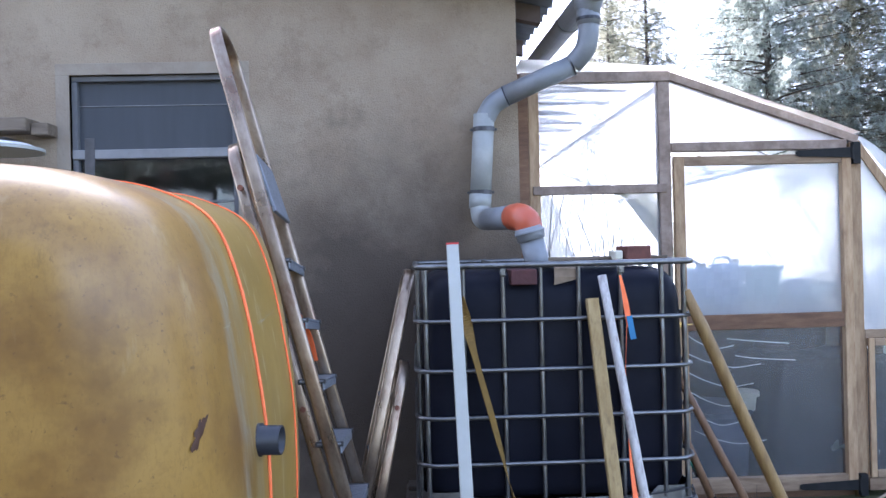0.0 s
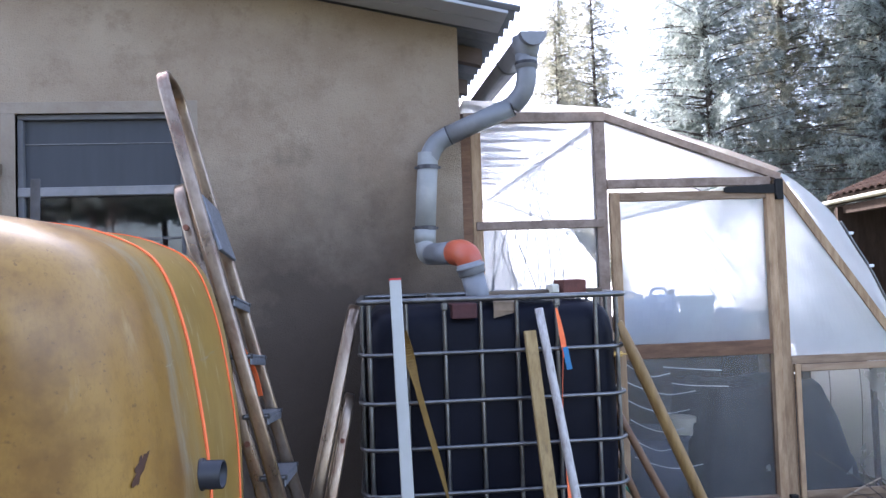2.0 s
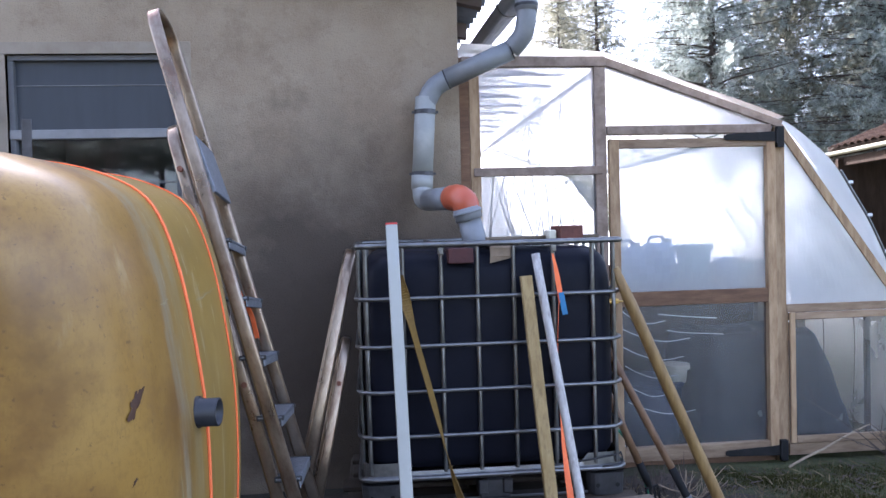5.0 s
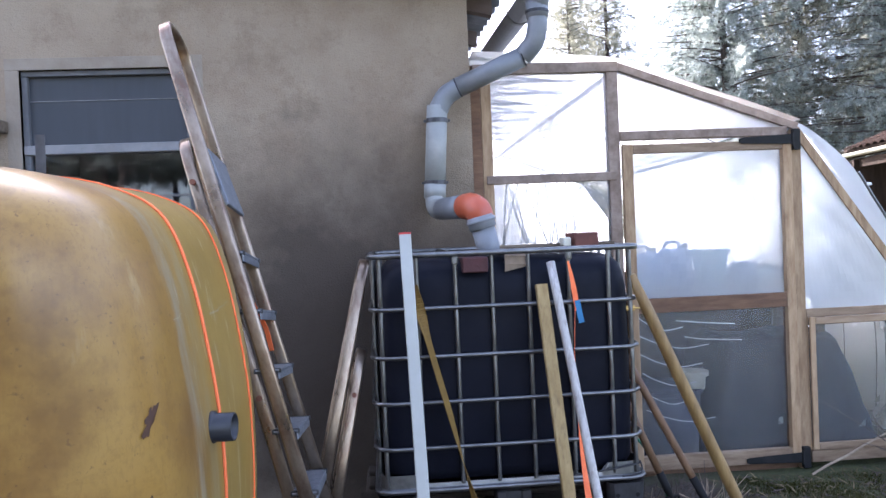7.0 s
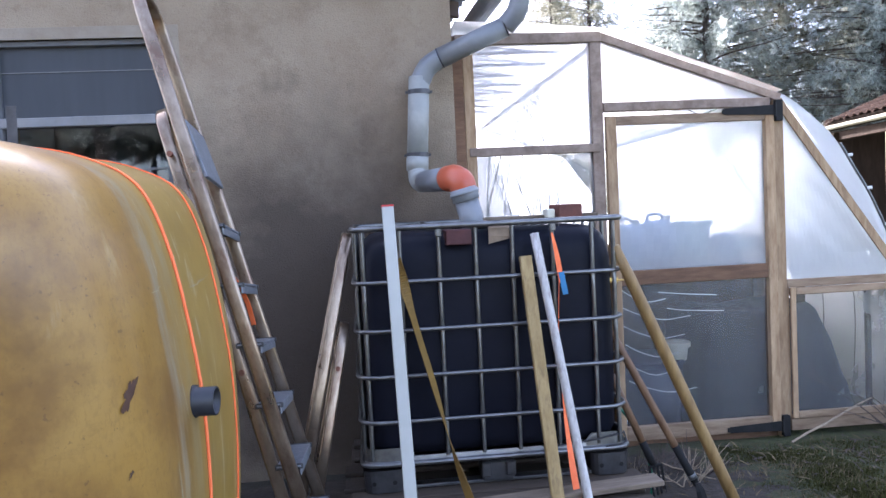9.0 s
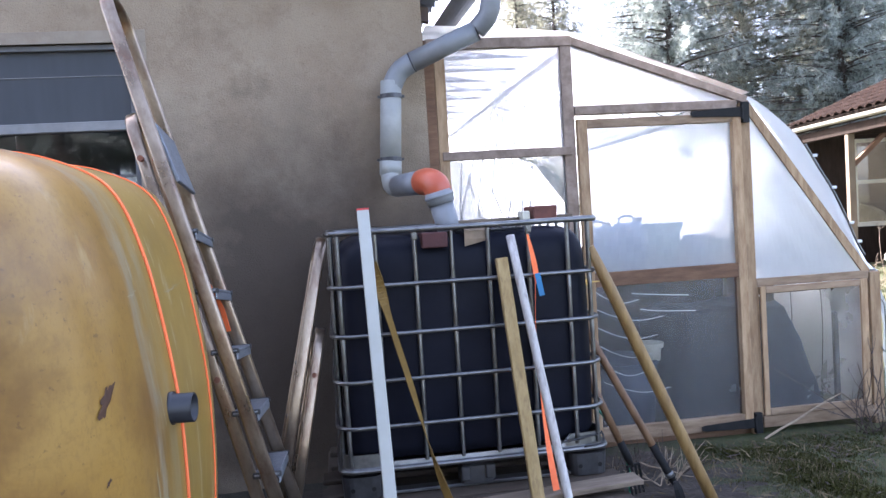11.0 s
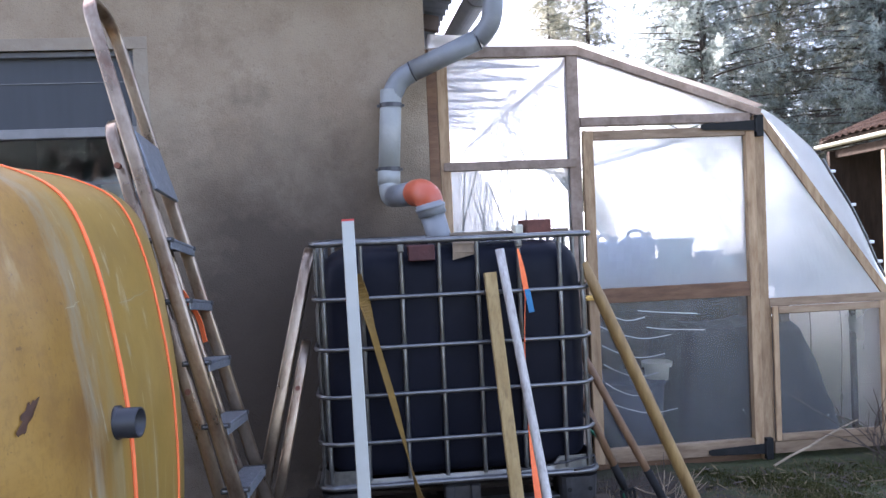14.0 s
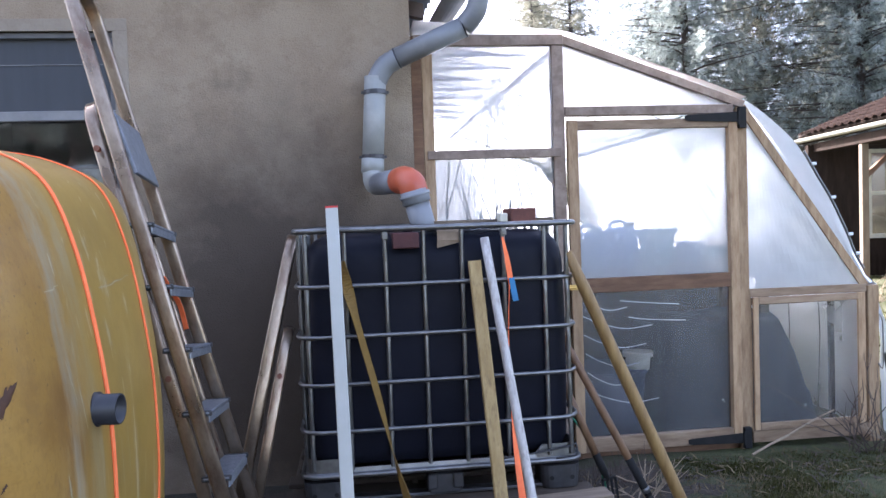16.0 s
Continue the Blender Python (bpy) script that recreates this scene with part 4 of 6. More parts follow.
    part("rear_film", film_back(), FILM_ROOF, g, "milky rear film")
    # loose tail of film lying out over the grass
    def tail_f(u, v):
        z = 0.84 - 0.92 * v
        out = 0.16 * sstep(0.0, 0.45, v) + 0.95 * sstep(0.45, 1.05, v) ** 1.3
        fold = 0.02 + 0.05 * v
        p = Vector((3.592 + 0.04 * v + out * u, GY + 0.03 + 0.22 * u * v, z - 0.10 * u * v))
        p.y += fold * math.sin(u * 11 + v * 4) * u + 0.03 * noise.noise((p.x * 4, z * 4, 1))
        p.z += 0.03 * noise.noise((p.x * 3, z * 3, 7)) * u
        p.z = max(p.z, ground_z(p.x, p.y) + 0.012)
        return p
    part("film_tail", grid_mesh(tail_f, 40, 34), FILM_TAIL, g, "crumpled film tail on the grass", True)
    # clip battens and clips on the side film
    bt = []
    for k in range(18):
        t = 0.36 + 0.58 * k / 17
        p = side_f(0.7 * t, 0.004)
        bt.append((p.x + 0.012, p.y - 0.012, p.z + 0.009))
    part("clip_batten", tube(bt, 0.007, 6), GALV, g, "thin metal clip rail")
    for k in (2, 7, 12, 15):
        p = bt[k]
        part("clip", box((p[0] - 0.004, p[1] - 0.012, p[2] - 0.004), (p[0] + 0.028, p[1] + 0.012, p[2] + 0.014), 0.004), SHEET_WHITE, g)
    # bent pipe stub at the outer corner
    part("side_pipe", tube(smooth_path([(3.66, GY - 0.01, -0.08), (3.655, GY - 0.01, 0.2), (3.63, GY - 0.005, 0.42)], 4), 0.014, 8), GALV, g)
    part("hook", tube(smooth_path([(3.575, GY - 0.012, 0.36), (3.60, GY - 0.02, 0.34), (3.60, GY - 0.02, 0.60), (3.585, GY - 0.012, 0.66)], 4), 0.004, 6), GALV, g)


def film_back():
    bm = bmesh.new()
    vs = [bm.verts.new((x, GB + 0.06, z)) for x, z in ((0.80, -0.1), (3.56, -0.1), (3.56, 0.84), (2.74, 1.96), (1.65, 2.35), (0.80, 2.36))]
    bm.faces.new(vs)
    return bm


build_greenhouse()


def build_door():
    d = thing("door_1", "timber-framed polythene greenhouse door, closed, on black strap hinges", "door", kind="structure")
    x0, x1 = 1.664, 2.690
    y0, y1 = GY - 0.02, GY + 0.02
    timber("stile", d, R4(x0, x0 + 0.060, -0.06, 1.866), y0, y1)
    timber("stile", d, R4(x1 - 0.055, x1, -0.04, 1.868), y0, y1)
    timber("top_rail", d, R4(x0 + 0.061, x1 - 0.056, 1.812, 1.864), y0 + 0.002, y1, PINE_H)
    timber("mid_rail", d, R4(x0 + 0.061, x1 - 0.056, 0.872, 0.956), y0 + 0.004, y1, PINE_DARK, "darker stained middle rail")
    timber("bottom_rail", d, R4(x0 + 0.061, x1 - 0.056, -0.06, 0.024), y0 + 0.002, y1, PINE_H)
    part("film", film_sheet([(x0 + 0.04, 0.93), (x1 - 0.04, 0.93), (x1 - 0.04, 1.83), (x0 + 0.04, 1.83)], 20, 20, 0.008, 6.4), FILM, d, "misted clear film")
    part("film", film_sheet([(x0 + 0.04, 0.0), (x1 - 0.04, 0.0), (x1 - 0.04, 0.90), (x0 + 0.04, 0.90)], 20, 20, 0.008, 7.7), FILM_LOW, d, "dull lower film, tinted for the dimmer interior")
    for z, xt in ((1.868, 2.365), (-0.035, 2.345)):
        h = part("strap_hinge", prism([(xt, z - 0.012), (xt + 0.02, z - 0.02), (2.69, z - 0.030), (2.69, z + 0.030), (xt + 0.02, z + 0.016), (xt, z + 0.010)], y0 - 0.008, y0 - 0.002), HINGE, d, "black iron strap hinge")
        part("hinge_plate", box((2.698, y0 - 0.010, z - 0.065), (2.742, y0 + 0.022, z + 0.06), 0.002), HINGE, h)
        part("knuckle", tube([(2.694, y0 - 0.008, z - 0.04), (2.694, y0 - 0.008, z + 0.04)], 0.008, 8), HINGE, h)
    l = part("latch", box((1.645, GY - 0.03, 0.895), (1.70, GY - 0.0205, 0.925), 0.003), BRASS, d, "small brass bolt")
    part("bolt_bar", tube([(1.62, GY - 0.038, 0.91), (1.74, GY - 0.038, 0.91)], 0.005, 8), BRASS, l)


build_door()


# ---- intermediate bulk container ----
def build_ibc():
    X0, X1, Y0, Y1 = 0.185, 1.362, 3.445, 4.425
    b = thing("bulk_container", "black plastic bulk water container in a galvanised tube cage", "water tank", ((X0 + X1) / 2, (Y0 + Y1) / 2, 0.155))
    W, D = X1 - X0, Y1 - Y0
    z0 = 0.155
    hz = lambda z: z - z0
    def loop(z, ins, r=0.07, n=5):
        return [(x, y, hz(z)) for x, y in rrect(W - 2 * ins, D - 2 * ins, r, n)]
    # bottle
    bm = bmesh.new()
    rings = []
    prof = [(0.30, 0.07, 0.10), (0.315, 0.045, 0.10), (0.36, 0.028, 0.10), (0.62, 0.022, 0.10), (0.9, 0.022, 0.10), (1.12, 0.024, 0.11), (1.185, 0.030, 0.12), (1.225, 0.045, 0.12),
            (1.255, 0.072, 0.12), (1.270, 0.11, 0.12), (1.275, 0.18, 0.12), (1.272, 0.32, 0.10), (1.272, 0.46, 0.02)]
    for z, ins, r in prof:
        rings.append([bm.verts.new((x, y, hz(z))) for x, y in rrect(W - 2 * ins, D - 2 * ins, min(r, (D - 2 * ins) / 2.1), 6)])
    for r0, r1 in zip(rings, rings[1:]):
        n = len(r0)
        for k in range(n):
            bm.faces.new((r0[k], r0[(k + 1) % n], r1[(k + 1) % n], r1[k]))
    bm.faces.new(rings[0][::-1])
    bm.faces.new(rings[-1])
    part("bottle", bm, TANK_BLACK, b, "matt black moulded tank", True)
    part("filler_collar", lathe([(0.11, 0.0), (0.11, 0.02), (0.09, 0.025)], 20, (0.0, 0.02, hz(1.272))), TANK_BLACK, b)
    # cage: rounded horizontal hoops and upright tubes
    def hoop(name, z, ins, r, rad=0.075):
        pts = loop(z, ins, rad, 4)
        bm = bmesh.new()
        cp = circle(r, 8)
        rr = []
        m = len(pts)
        for k in range(m):
            p, a, c = Vector(pts[k]), Vector(pts[k - 1]), Vector(pts[(k + 1) % m])
            t = (c - a).normalized()
            s = t.cross(Vector((0, 0, 1)))
            rr.append([bm.verts.new(p + s * x + Vector((0, 0, y))) for x, y in cp])
        for k in range(m):
            q, w = rr[k], rr[(k + 1) % m]
            for j in range(8):
                bm.faces.new((q[j], q[(j + 1) % 8], w[(j + 1) % 8], w[j]))
        return part(name, bm, GALV, b, smooth=True)
    hoop("top_rail", 1.298, -0.004, 0.0125, 0.05)
    for z in (1.067, 0.858, 0.660, 0.463):
        hoop("cage_hoop", z, -0.006, 0.0095, 0.09)
    hoop("base_rail", 0.279, -0.006, 0.011, 0.06)
    ux = [0.225 + 0.0, 0.385, 0.553, 0.713, 0.874, 1.052, 1.229, 1.325]
    cx, cy = (X0 + X1) / 2, (Y0 + Y1) / 2
    def upright(x, y, nx, ny):
        # tube flattened where the hoops cross it
        zs, sc = [], []
        for z in np.linspace(0.30, 1.29, 34):
            zs.append(z)
            near = min(abs(z - q) for q in (1.067, 0.858, 0.660, 0.463))
            sc.append(0.68 if near < 0.022 else 1.0)
        bm = bmesh.new()
        ring = []
        for z, s in zip(zs, sc):
            off = 0.004 if s < 1 else 0
            ring.append([bm.verts.new((x - cx + a * (1.15 if s < 1 else 1.0) * abs(ny) + c * s * nx - off * nx, y - cy + a * (1.15 if s < 1 else 1.0) * abs(nx) + c * s * ny - off * ny, hz(z))) for a, c in circle(0.0095, 8)])
        for r0, r1 in zip(ring, ring[1:]):
            for k in range(8):
                bm.faces.new((r0[k], r0[(k + 1) % 8], r1[(k + 1) % 8], r1[k]))
        part("upright", bm, GALV, b, smooth=True)
    for x in ux:
        upright(x, Y0 + 0.008, 0, -1)
        upright(x, Y1 - 0.008, 0, 1)
    for y in np.linspace(Y0 + 0.10, Y1 - 0.10, 6):
        upright(X0 + 0.008, y, -1, 0)
        upright(X1 - 0.008, y, 1, 0)
    # top crossbar lugs
    for x in (0.553, 1.052):
        l = part("lug", box((x - cx - 0.014, -D / 2 - 0.012, hz(1.252)), (x - cx + 0.014, -D / 2 + 0.004, hz(1.287)), 0.004), GALV, b)
        part("lug_bolt", tube([(x - cx, -D / 2 - 0.022, hz(1.268)), (x - cx, -D / 2 - 0.010, hz(1.268))], 0.008, 8), GALV, l)
    for x in (0.553, 1.052):
        part("crossbar", tube([(x - cx, -D / 2, hz(1.296)), (x - cx, D / 2, hz(1.296))], 0.010, 8), GALV, b)
    # sheet-steel tray, feet and runners
    bm = bmesh.new()
    tr = [[bm.verts.new((x, y, hz(z))) for x, y in side_points(W + 2 * o, D + 2 * o)] for z, o in ((0.272, -0.01), (0.276, 0.004), (0.282, 0.002), (0.290, -0.006), (0.345, -0.010), (0.345, -0.016), (0.27, -0.03))]
    for r0, r1 in zip(tr, tr[1:]):
        for k in range(len(r0)):
            bm.faces.new((r0[k], r0[(k + 1) % len(r0)], r1[(k + 1) % len(r0)], r1[k]))
    bm.faces.new(tr[0][::-1])
    bm.faces.new(tr[-1])
    # cut the tray wall low between the corners
    for v in bm.verts:
        if v.co.z > hz(0.32) and (abs(v.co.x) < W / 2 - 0.175 or abs(v.co.y) < D / 2 - 0.175):
            v.co.z = hz(0.306)
    part("tray", bm, GALV, b, "galvanised steel tray")
    for sx in (-1, 1):
        for sy in (-1, 1):
            px, py = sx * (W / 2 - 0.085), sy * (D / 2 - 0.085)
            f = part("foot", prismz(rrect(0.18, 0.18, 0.05, 4), 0.0, hz(0.254), (px, py), 0.93), GALV_DARK, b, "pressed steel corner foot")
            for k in (-0.045, 0.045):
                part("foot_hole", tube([(px + k, py - sy * -0.090, 0.045), (px + k, py + sy * 0.0905, 0.045)], 0.010, 8), HINGE, f)
    for sy in (-1, 1):
        part("middle_foot", box((-0.075, sy * (D / 2 - 0.075) - 0.05, 0.0), (0.075, sy * (D / 2 - 0.075) + 0.05, hz(0.254)), 0.012), GALV_DARK, b)
        for k in (-0.055, 0.055):
            part("foot_clamp", box((k - 0.022, sy * (D / 2 - 0.02) - 0.012, 0.03), (k + 0.022, sy * (D / 2 - 0.02) + 0.012, hz(0.250)), 0.006), GALV_DARK, b)
    for y in (-D / 2 + 0.06, 0, D / 2 - 0.06):
        part("runner", box((-W / 2 + 0.05, y - 0.03, 0.001), (W / 2 - 0.05, y + 0.03, 0.014), 0.002), GALV, b)


def side_points(w, d):
    """Rounded rectangle with extra points on its sides, near the corners."""
    c = rrect(w, d, 0.06, 5)
    out = []
    for k, p in enumerate(c):
        q = c[(k + 1) % len(c)]
        out.append(p)
        L = math.hypot(q[0] - p[0], q[1] - p[1])
        if L > 0.3:
            for f in (0.09 / L, 0.125 / L, 1 - 0.125 / L, 1 - 0.09 / L):
                out.append((p[0] + (q[0] - p[0]) * f, p[1] + (q[1] - p[1]) * f))
    return out


def prismz(poly, z0, z1, at, taper=1.0):
    bm = bmesh.new()
    a = [bm.verts.new((at[0] + x * taper, at[1] + y * taper, z0)) for x, y in poly]
    b = [bm.verts.new((at[0] + x, at[1] + y, z1)) for x, y in poly]
    n = len(poly)
    bm.faces.new(a[::-1])
    bm.faces.new(b)
    for k in range(n):
        bm.faces.new((a[k], a[(k + 1) % n], b[(k + 1) % n], b[k]))
    return bm


build_ibc()


# ---- wooden pallet under the container ----
def build_pallet():
    p = thing("pallet", "weathered grey wooden pallet, boards uneven, under the water container", "pallet", (0.73, 3.80, 0.0))
    rnd = random.Random(4)
    def board(name, lo, hi, rz=0.0, tilt=0.0):
        c = Vector([(a + b) / 2 for a, b in zip(lo, hi)])
        m = Matrix.Translation(c) @ Euler((0, tilt, rz)).to_matrix().to_4x4() @ Matrix.Translation(-c)
        part(name, box(lo, hi, 0.004, m), PALLET_DARK, p)
    for k, y in enumerate((-0.68, -0.54, -0.41, -0.26, -0.05, 0.16, 0.37)):
        board("deck_board", (-0.62 + rnd.uniform(-0.03, 0.02), y, 0.128), (0.66 + rnd.uniform(-0.03, 0.04), y + 0.115, 0.150), radians(rnd.uniform(-0.8, 0.8)))
    for x in (-0.57, 0.0, 0.56):
        board("stringer", (x - 0.05, -0.66, 0.106), (x + 0.05, 0.5, 0.1275))
        for y in (-0.62, -0.06, 0.42):
            part("block", box((x - 0.05, y - 0.05, -0.04), (x + 0.05, y + 0.05, 0.1055), 0.005), PALLET_DARK, p)
    for y in (-0.66, -0.10, 0.38):
        board("bottom_board", (-0.62, y, -0.06), (0.62, y + 0.09, -0.041))


build_pallet()
solo("black_cable", tube(smooth_path([(0.98, 3.43, 0.30), (1.10, 3.425, 0.315), (1.22, 3.43, 0.325), (1.33, 3.45, 0.335), (1.365, 3.52, 0.32), (1.34, 3.435, 0.30), (1.25, 3.425, 0.29)], 6), 0.004, 6), RUBBER,
     "thin black cable draped along the container tray", "cable", smooth=True)
m_ = pose(0.36, 3.18, 0.166, 0, 1.5, -24)
solo("loose_plank", box((-0.20, -0.045, -0.010), (0.22, 0.045, 0.010), 0.003, m_), GREYWOOD, "short grey board lying across the pallet", "plank")
m_ = pose(0.80, 3.215, 0.170, 0, -2.2, 2.5)
solo("loose_plank", box((-0.60, -0.05, -0.011), (0.62, 0.05, 0.011), 0.003, m_), GREYWOOD, "long grey board lying along the pallet edge", "plank")


# ---- things on top of the container ----
def brick(name, c, rz, material, label):
    m = pose(*c, 0, 0, rz)
    bm = box((-0.055, -0.05, -0.0325), (0.055, 0.11, 0.0325), 0.004, m)
    solo(name, bm, material, label, "brick")


brick("brick", (1.176, 3.64, 1.334), 3, BRICK, "red clay brick lying on the container cage")
brick("brick", (0.640, 3.475, 1.246), 0, BRICK_DARK, "dark red brick hung in the front of the cage")
cb = bmesh.new()
add_sweep(cb, [(0.822, 3.462, 1.208), (0.823, 3.458, 1.24), (0.824, 3.468, 1.275), (0.826, 3.50, 1.298), (0.828, 3.62, 1.304)], rect(0.098, 0.005))
for v in cb.verts:
    if v.co.z < 1.21:
        v.co.z += 0.028 * (abs(v.co.x - 0.80) / 0.06) ** 1.3 - 0.01
solo("cardboard_flap", cb, TORNCARD, "torn piece of beige cardboard over the tank edge", "cardboard")
wf = grid_mesh(lambda u, v: Vector((0.70 + 0.36 * u, 3.50 + 0.32 * v, 1.281 + 0.014 * noise.noise((u * 7, v * 7, 0)) + 0.016 * math.sin(u * 5) * v + 0.012)), 18, 14)
bmesh.ops.solidify(wf, geom=list(wf.faces), thickness=0.003)
solo("cover_sheet", wf, SHEET_WHITE, "crumpled white foil covering the tank opening", "sheet")
solo("white_block", box((1.072, 3.60, 1.306), (1.108, 3.70, 1.347), 0.005), CREAM, "small pale block beside the brick", "block")
solo("cover_lath", box((0.75, 3.66, 1.306), (1.33, 3.70, 1.322), 0.003, None), GREYWOOD, "grey lath lying across the top of the cage", "lath")


# ---- big yellow tank ----
def build_yellow_tank():
    cx = -0.970
    t = thing("storage_tank", "large yellowed glass-fibre tank bound with orange straps", "storage tank", (cx, 2.4, 0.0))
    YB, YS, RF = 3.32, 2.03, 0.33
    half = smooth_path([(0, 0, 1.592), (0.22, 0, 1.589), (0.40, 0, 1.570), (0.515, 0, 1.533), (0.592, 0, 1.489), (0.640, 0, 1.424), (0.678, 0, 1.314), (0.709, 0, 1.17), (0.743, 0, 0.92),
                        (0.752, 0, 0.70), (0.747, 0, 0.50), (0.725, 0, 0.27), (0.66, 0, 0.10), (0.52, 0, 0.01), (0.25, 0, -0.02), (0, 0, -0.02)], 3)
    prof = half[:-1] + [Vector((-p.x, 0, p.z)) for p in reversed(half[1:])]
    N = len(prof)
    CZ = 0.77
    def inset(y):
        """How far the section has drawn in, across and upwards."""
        if y < 2.35:
            q = min(1.0, max(0.0, (YS - y) / RF))
            qz = min(1.0, (2.35 - y) / 0.65)
            return RF * (1 - max(0.0, 1 - q ** 2.2) ** (1 / 2.2)), 0.17 * (1 - math.sqrt(max(0.0, 1 - qz ** 7)))
        if y > YB - 0.50:
            q = min(1.0, (y - YB + 0.50) / 0.50)
            i = 0.60 * (1 - math.sqrt(max(0.0, 1 - q ** 2)))
            return i, 0.45 * i
        return 0.0, 0.0
    def ring_pt(y, k, out=0.0):
        k0 = int(math.floor(k))
        p = prof[k0 % N].lerp(prof[(k0 + 1) % N], k - k0)
        ix, iz = inset(y)
        ix *= 1 - 0.38 * sstep(0.85, 1.56, p.z)
        if y > YB - 0.50:
            ix *= 1.1 + 0.15 * (1 - sstep(0.55, 1.25, p.z))
        v = Vector((p.x * (0.76 - ix) / 0.76, 0, (p.z - CZ) * (0.786 - iz) / 0.786))
        v += Vector((v.x, 0, v.z)).normalized() * out
        return Vector((v.x, y - 2.4, CZ + v.z))
    def side_index(y, z):
        """Place on the section, towards the house corner side, that lies at height z."""
        best = min(range(0, N // 2 * 8), key=lambda i: abs(ring_pt(y, i / 8).z - z) if ring_pt(y, i / 8).x > 0.1 else 9)
        return best / 8
    ys = [YS - RF * math.sin(radians(a)) for a in (90, 87, 84, 80, 76, 72, 68, 64, 60, 52, 44, 36, 28, 20, 12, 5)] + list(np.linspace(YS, YB - 0.50, 14)) + [YB - 0.50 + 0.50 * q for q in (0.15, 0.3, 0.45, 0.6, 0.72, 0.82, 0.9, 0.96, 1.0)]
    bm = bmesh.new()
    rings = [[bm.verts.new(ring_pt(y, k)) for k in range(N)] for y in ys]
    for r0, r1 in zip(rings, rings[1:]):
        for k in range(N):
            bm.faces.new((r0[k], r1[k], r1[(k + 1) % N], r0[(k + 1) % N]))
    for ring, sgn in ((rings[0], -1), (rings[-1], 1)):
        prev = ring
        for f in (0.8, 0.55, 0.3, 0.1):
            cur = [bm.verts.new(Vector((v.co.x * f, v.co.y + sgn * 0.02 * (1 - f * f), CZ + (v.co.z - CZ) * f))) for v in ring]
            for k in range(N):
                bm.faces.new((prev[k], prev[(k + 1) % N], cur[(k + 1) % N], cur[k]))
            prev = cur
        bm.faces.new(prev)
    part("shell", bm, TANK_GRP, t, "amber mottled glass-fibre shell", True)
    # straps
    for y, w in ((2.345, 0.022), (2.775, 0.015), (3.05, 0.014)):
        bm = bmesh.new()
        prev = None
        for k in range(N + 1):
            wv = 0.005 * math.sin(k * 0.2 + y)
            q = [bm.verts.new(ring_pt(y + wv + e * w / 2, k % N, o)) for e, o in ((-1, 0.001), (1, 0.001), (1, 0.005), (-1, 0.005))]
            if prev:
                for j in range(4):
                    bm.faces.new((prev[j], prev[(j + 1) % 4], q[(j + 1) % 4], q[j]))
            prev = q
        part("strap", bm, ORANGE_WEB, t, "bright orange binding strap")
    # outlet stub
    y, z = 2.265, 0.890
    xs = ring_pt(y, side_index(y, z)).x + 0.002
    bm = tube([(xs - 0.06, y - 2.4, z), (xs + 0.058, y - 2.4 - 0.010, z)], 0.038, 20, caps=False)
    add_sweep(bm, [(xs - 0.06, y - 2.4, z), (xs + 0.058, y - 2.4 - 0.010, z)], circle(0.033, 20)[::-1], caps=False)
    o, i = [v for v in bm.verts if v.co.x > xs and (v.co - Vector((v.co.x, y - 2.410, z))).length > 0.0355], [v for v in bm.verts if v.co.x > xs and (v.co - Vector((v.co.x, y - 2.410, z))).length <= 0.0355]
    for k in range(20):
        try:
            bm.faces.new((o[k], o[(k + 1) % 20], i[(20 - k - 1) % 20], i[(20 - k) % 20]))
        except ValueError:
            pass
    st = part("outlet_stub", bm, PVC_DARK, t, "dark grey pipe stub", True)
    part("stub_collar", tube([(xs - 0.01, y - 2.4, z), (xs + 0.006, y - 2.4, z)], 0.043, 20), PVC_DARK, st, smooth=True)
    # brown spots of tar on the rounded edge
    rnd = random.Random(2)
    for y, z, s in ((1.872, 1.004, 0.95), (1.85, 0.845, 0.25)):
        k = side_index(y, z)
        bm = bmesh.new()
        c = ring_pt(y, k)
        e1 = (ring_pt(y + 0.02, k) - c).normalized()
        e2 = (ring_pt(y, k - 0.2) - c).normalized()
        nrm = e2.cross(e1).normalized()
        if nrm.x < 0:
            nrm = -nrm
        rim = []
        for k in range(30):
            q = 2 * math.pi * k / 30
            r = s * (0.62 + 0.55 * noise.noise((math.cos(q) * 2, math.sin(q) * 2, s)))
            r *= 1 + 0.12 * noise.noise((math.cos(q) * 5, math.sin(q) * 5, s + 4))
            du, dv = r * 0.026 * math.cos(q), r * 0.050 * math.sin(q)
            du += dv * 0.75
            rim.append(bm.verts.new(c + e1 * du + e2 * dv + nrm * 0.0015))
        mid = bm.verts.new(c + nrm * 0.0035)
        for k in range(30):
            bm.faces.new((rim[k], rim[(k + 1) % 30], mid))
        part("tar_spot", bm, TARSPOT, t, "dark brown tar spot", True)
    # pale scratches through the resin
    for ya, za, yb, zb, w in ((2.165, 1.285, 2.17, 1.225, 0.004), (2.09, 1.195, 2.175, 1.205, 0.0025), (2.44, 1.175, 2.72, 1.19, 0.002), (2.42, 0.78, 2.43, 0.60, 0.0018),
                              (2.48, 0.80, 2.49, 0.58, 0.0016), (2.17, 0.98, 2.19, 0.86, 0.003), (2.05, 0.80, 2.07, 0.66, 0.005), (2.42, 1.10, 2.47, 0.98, 0.0014), (2.12, 1.04, 2.15, 0.93, 0.002)):
        bm = bmesh.new()
        prev = None
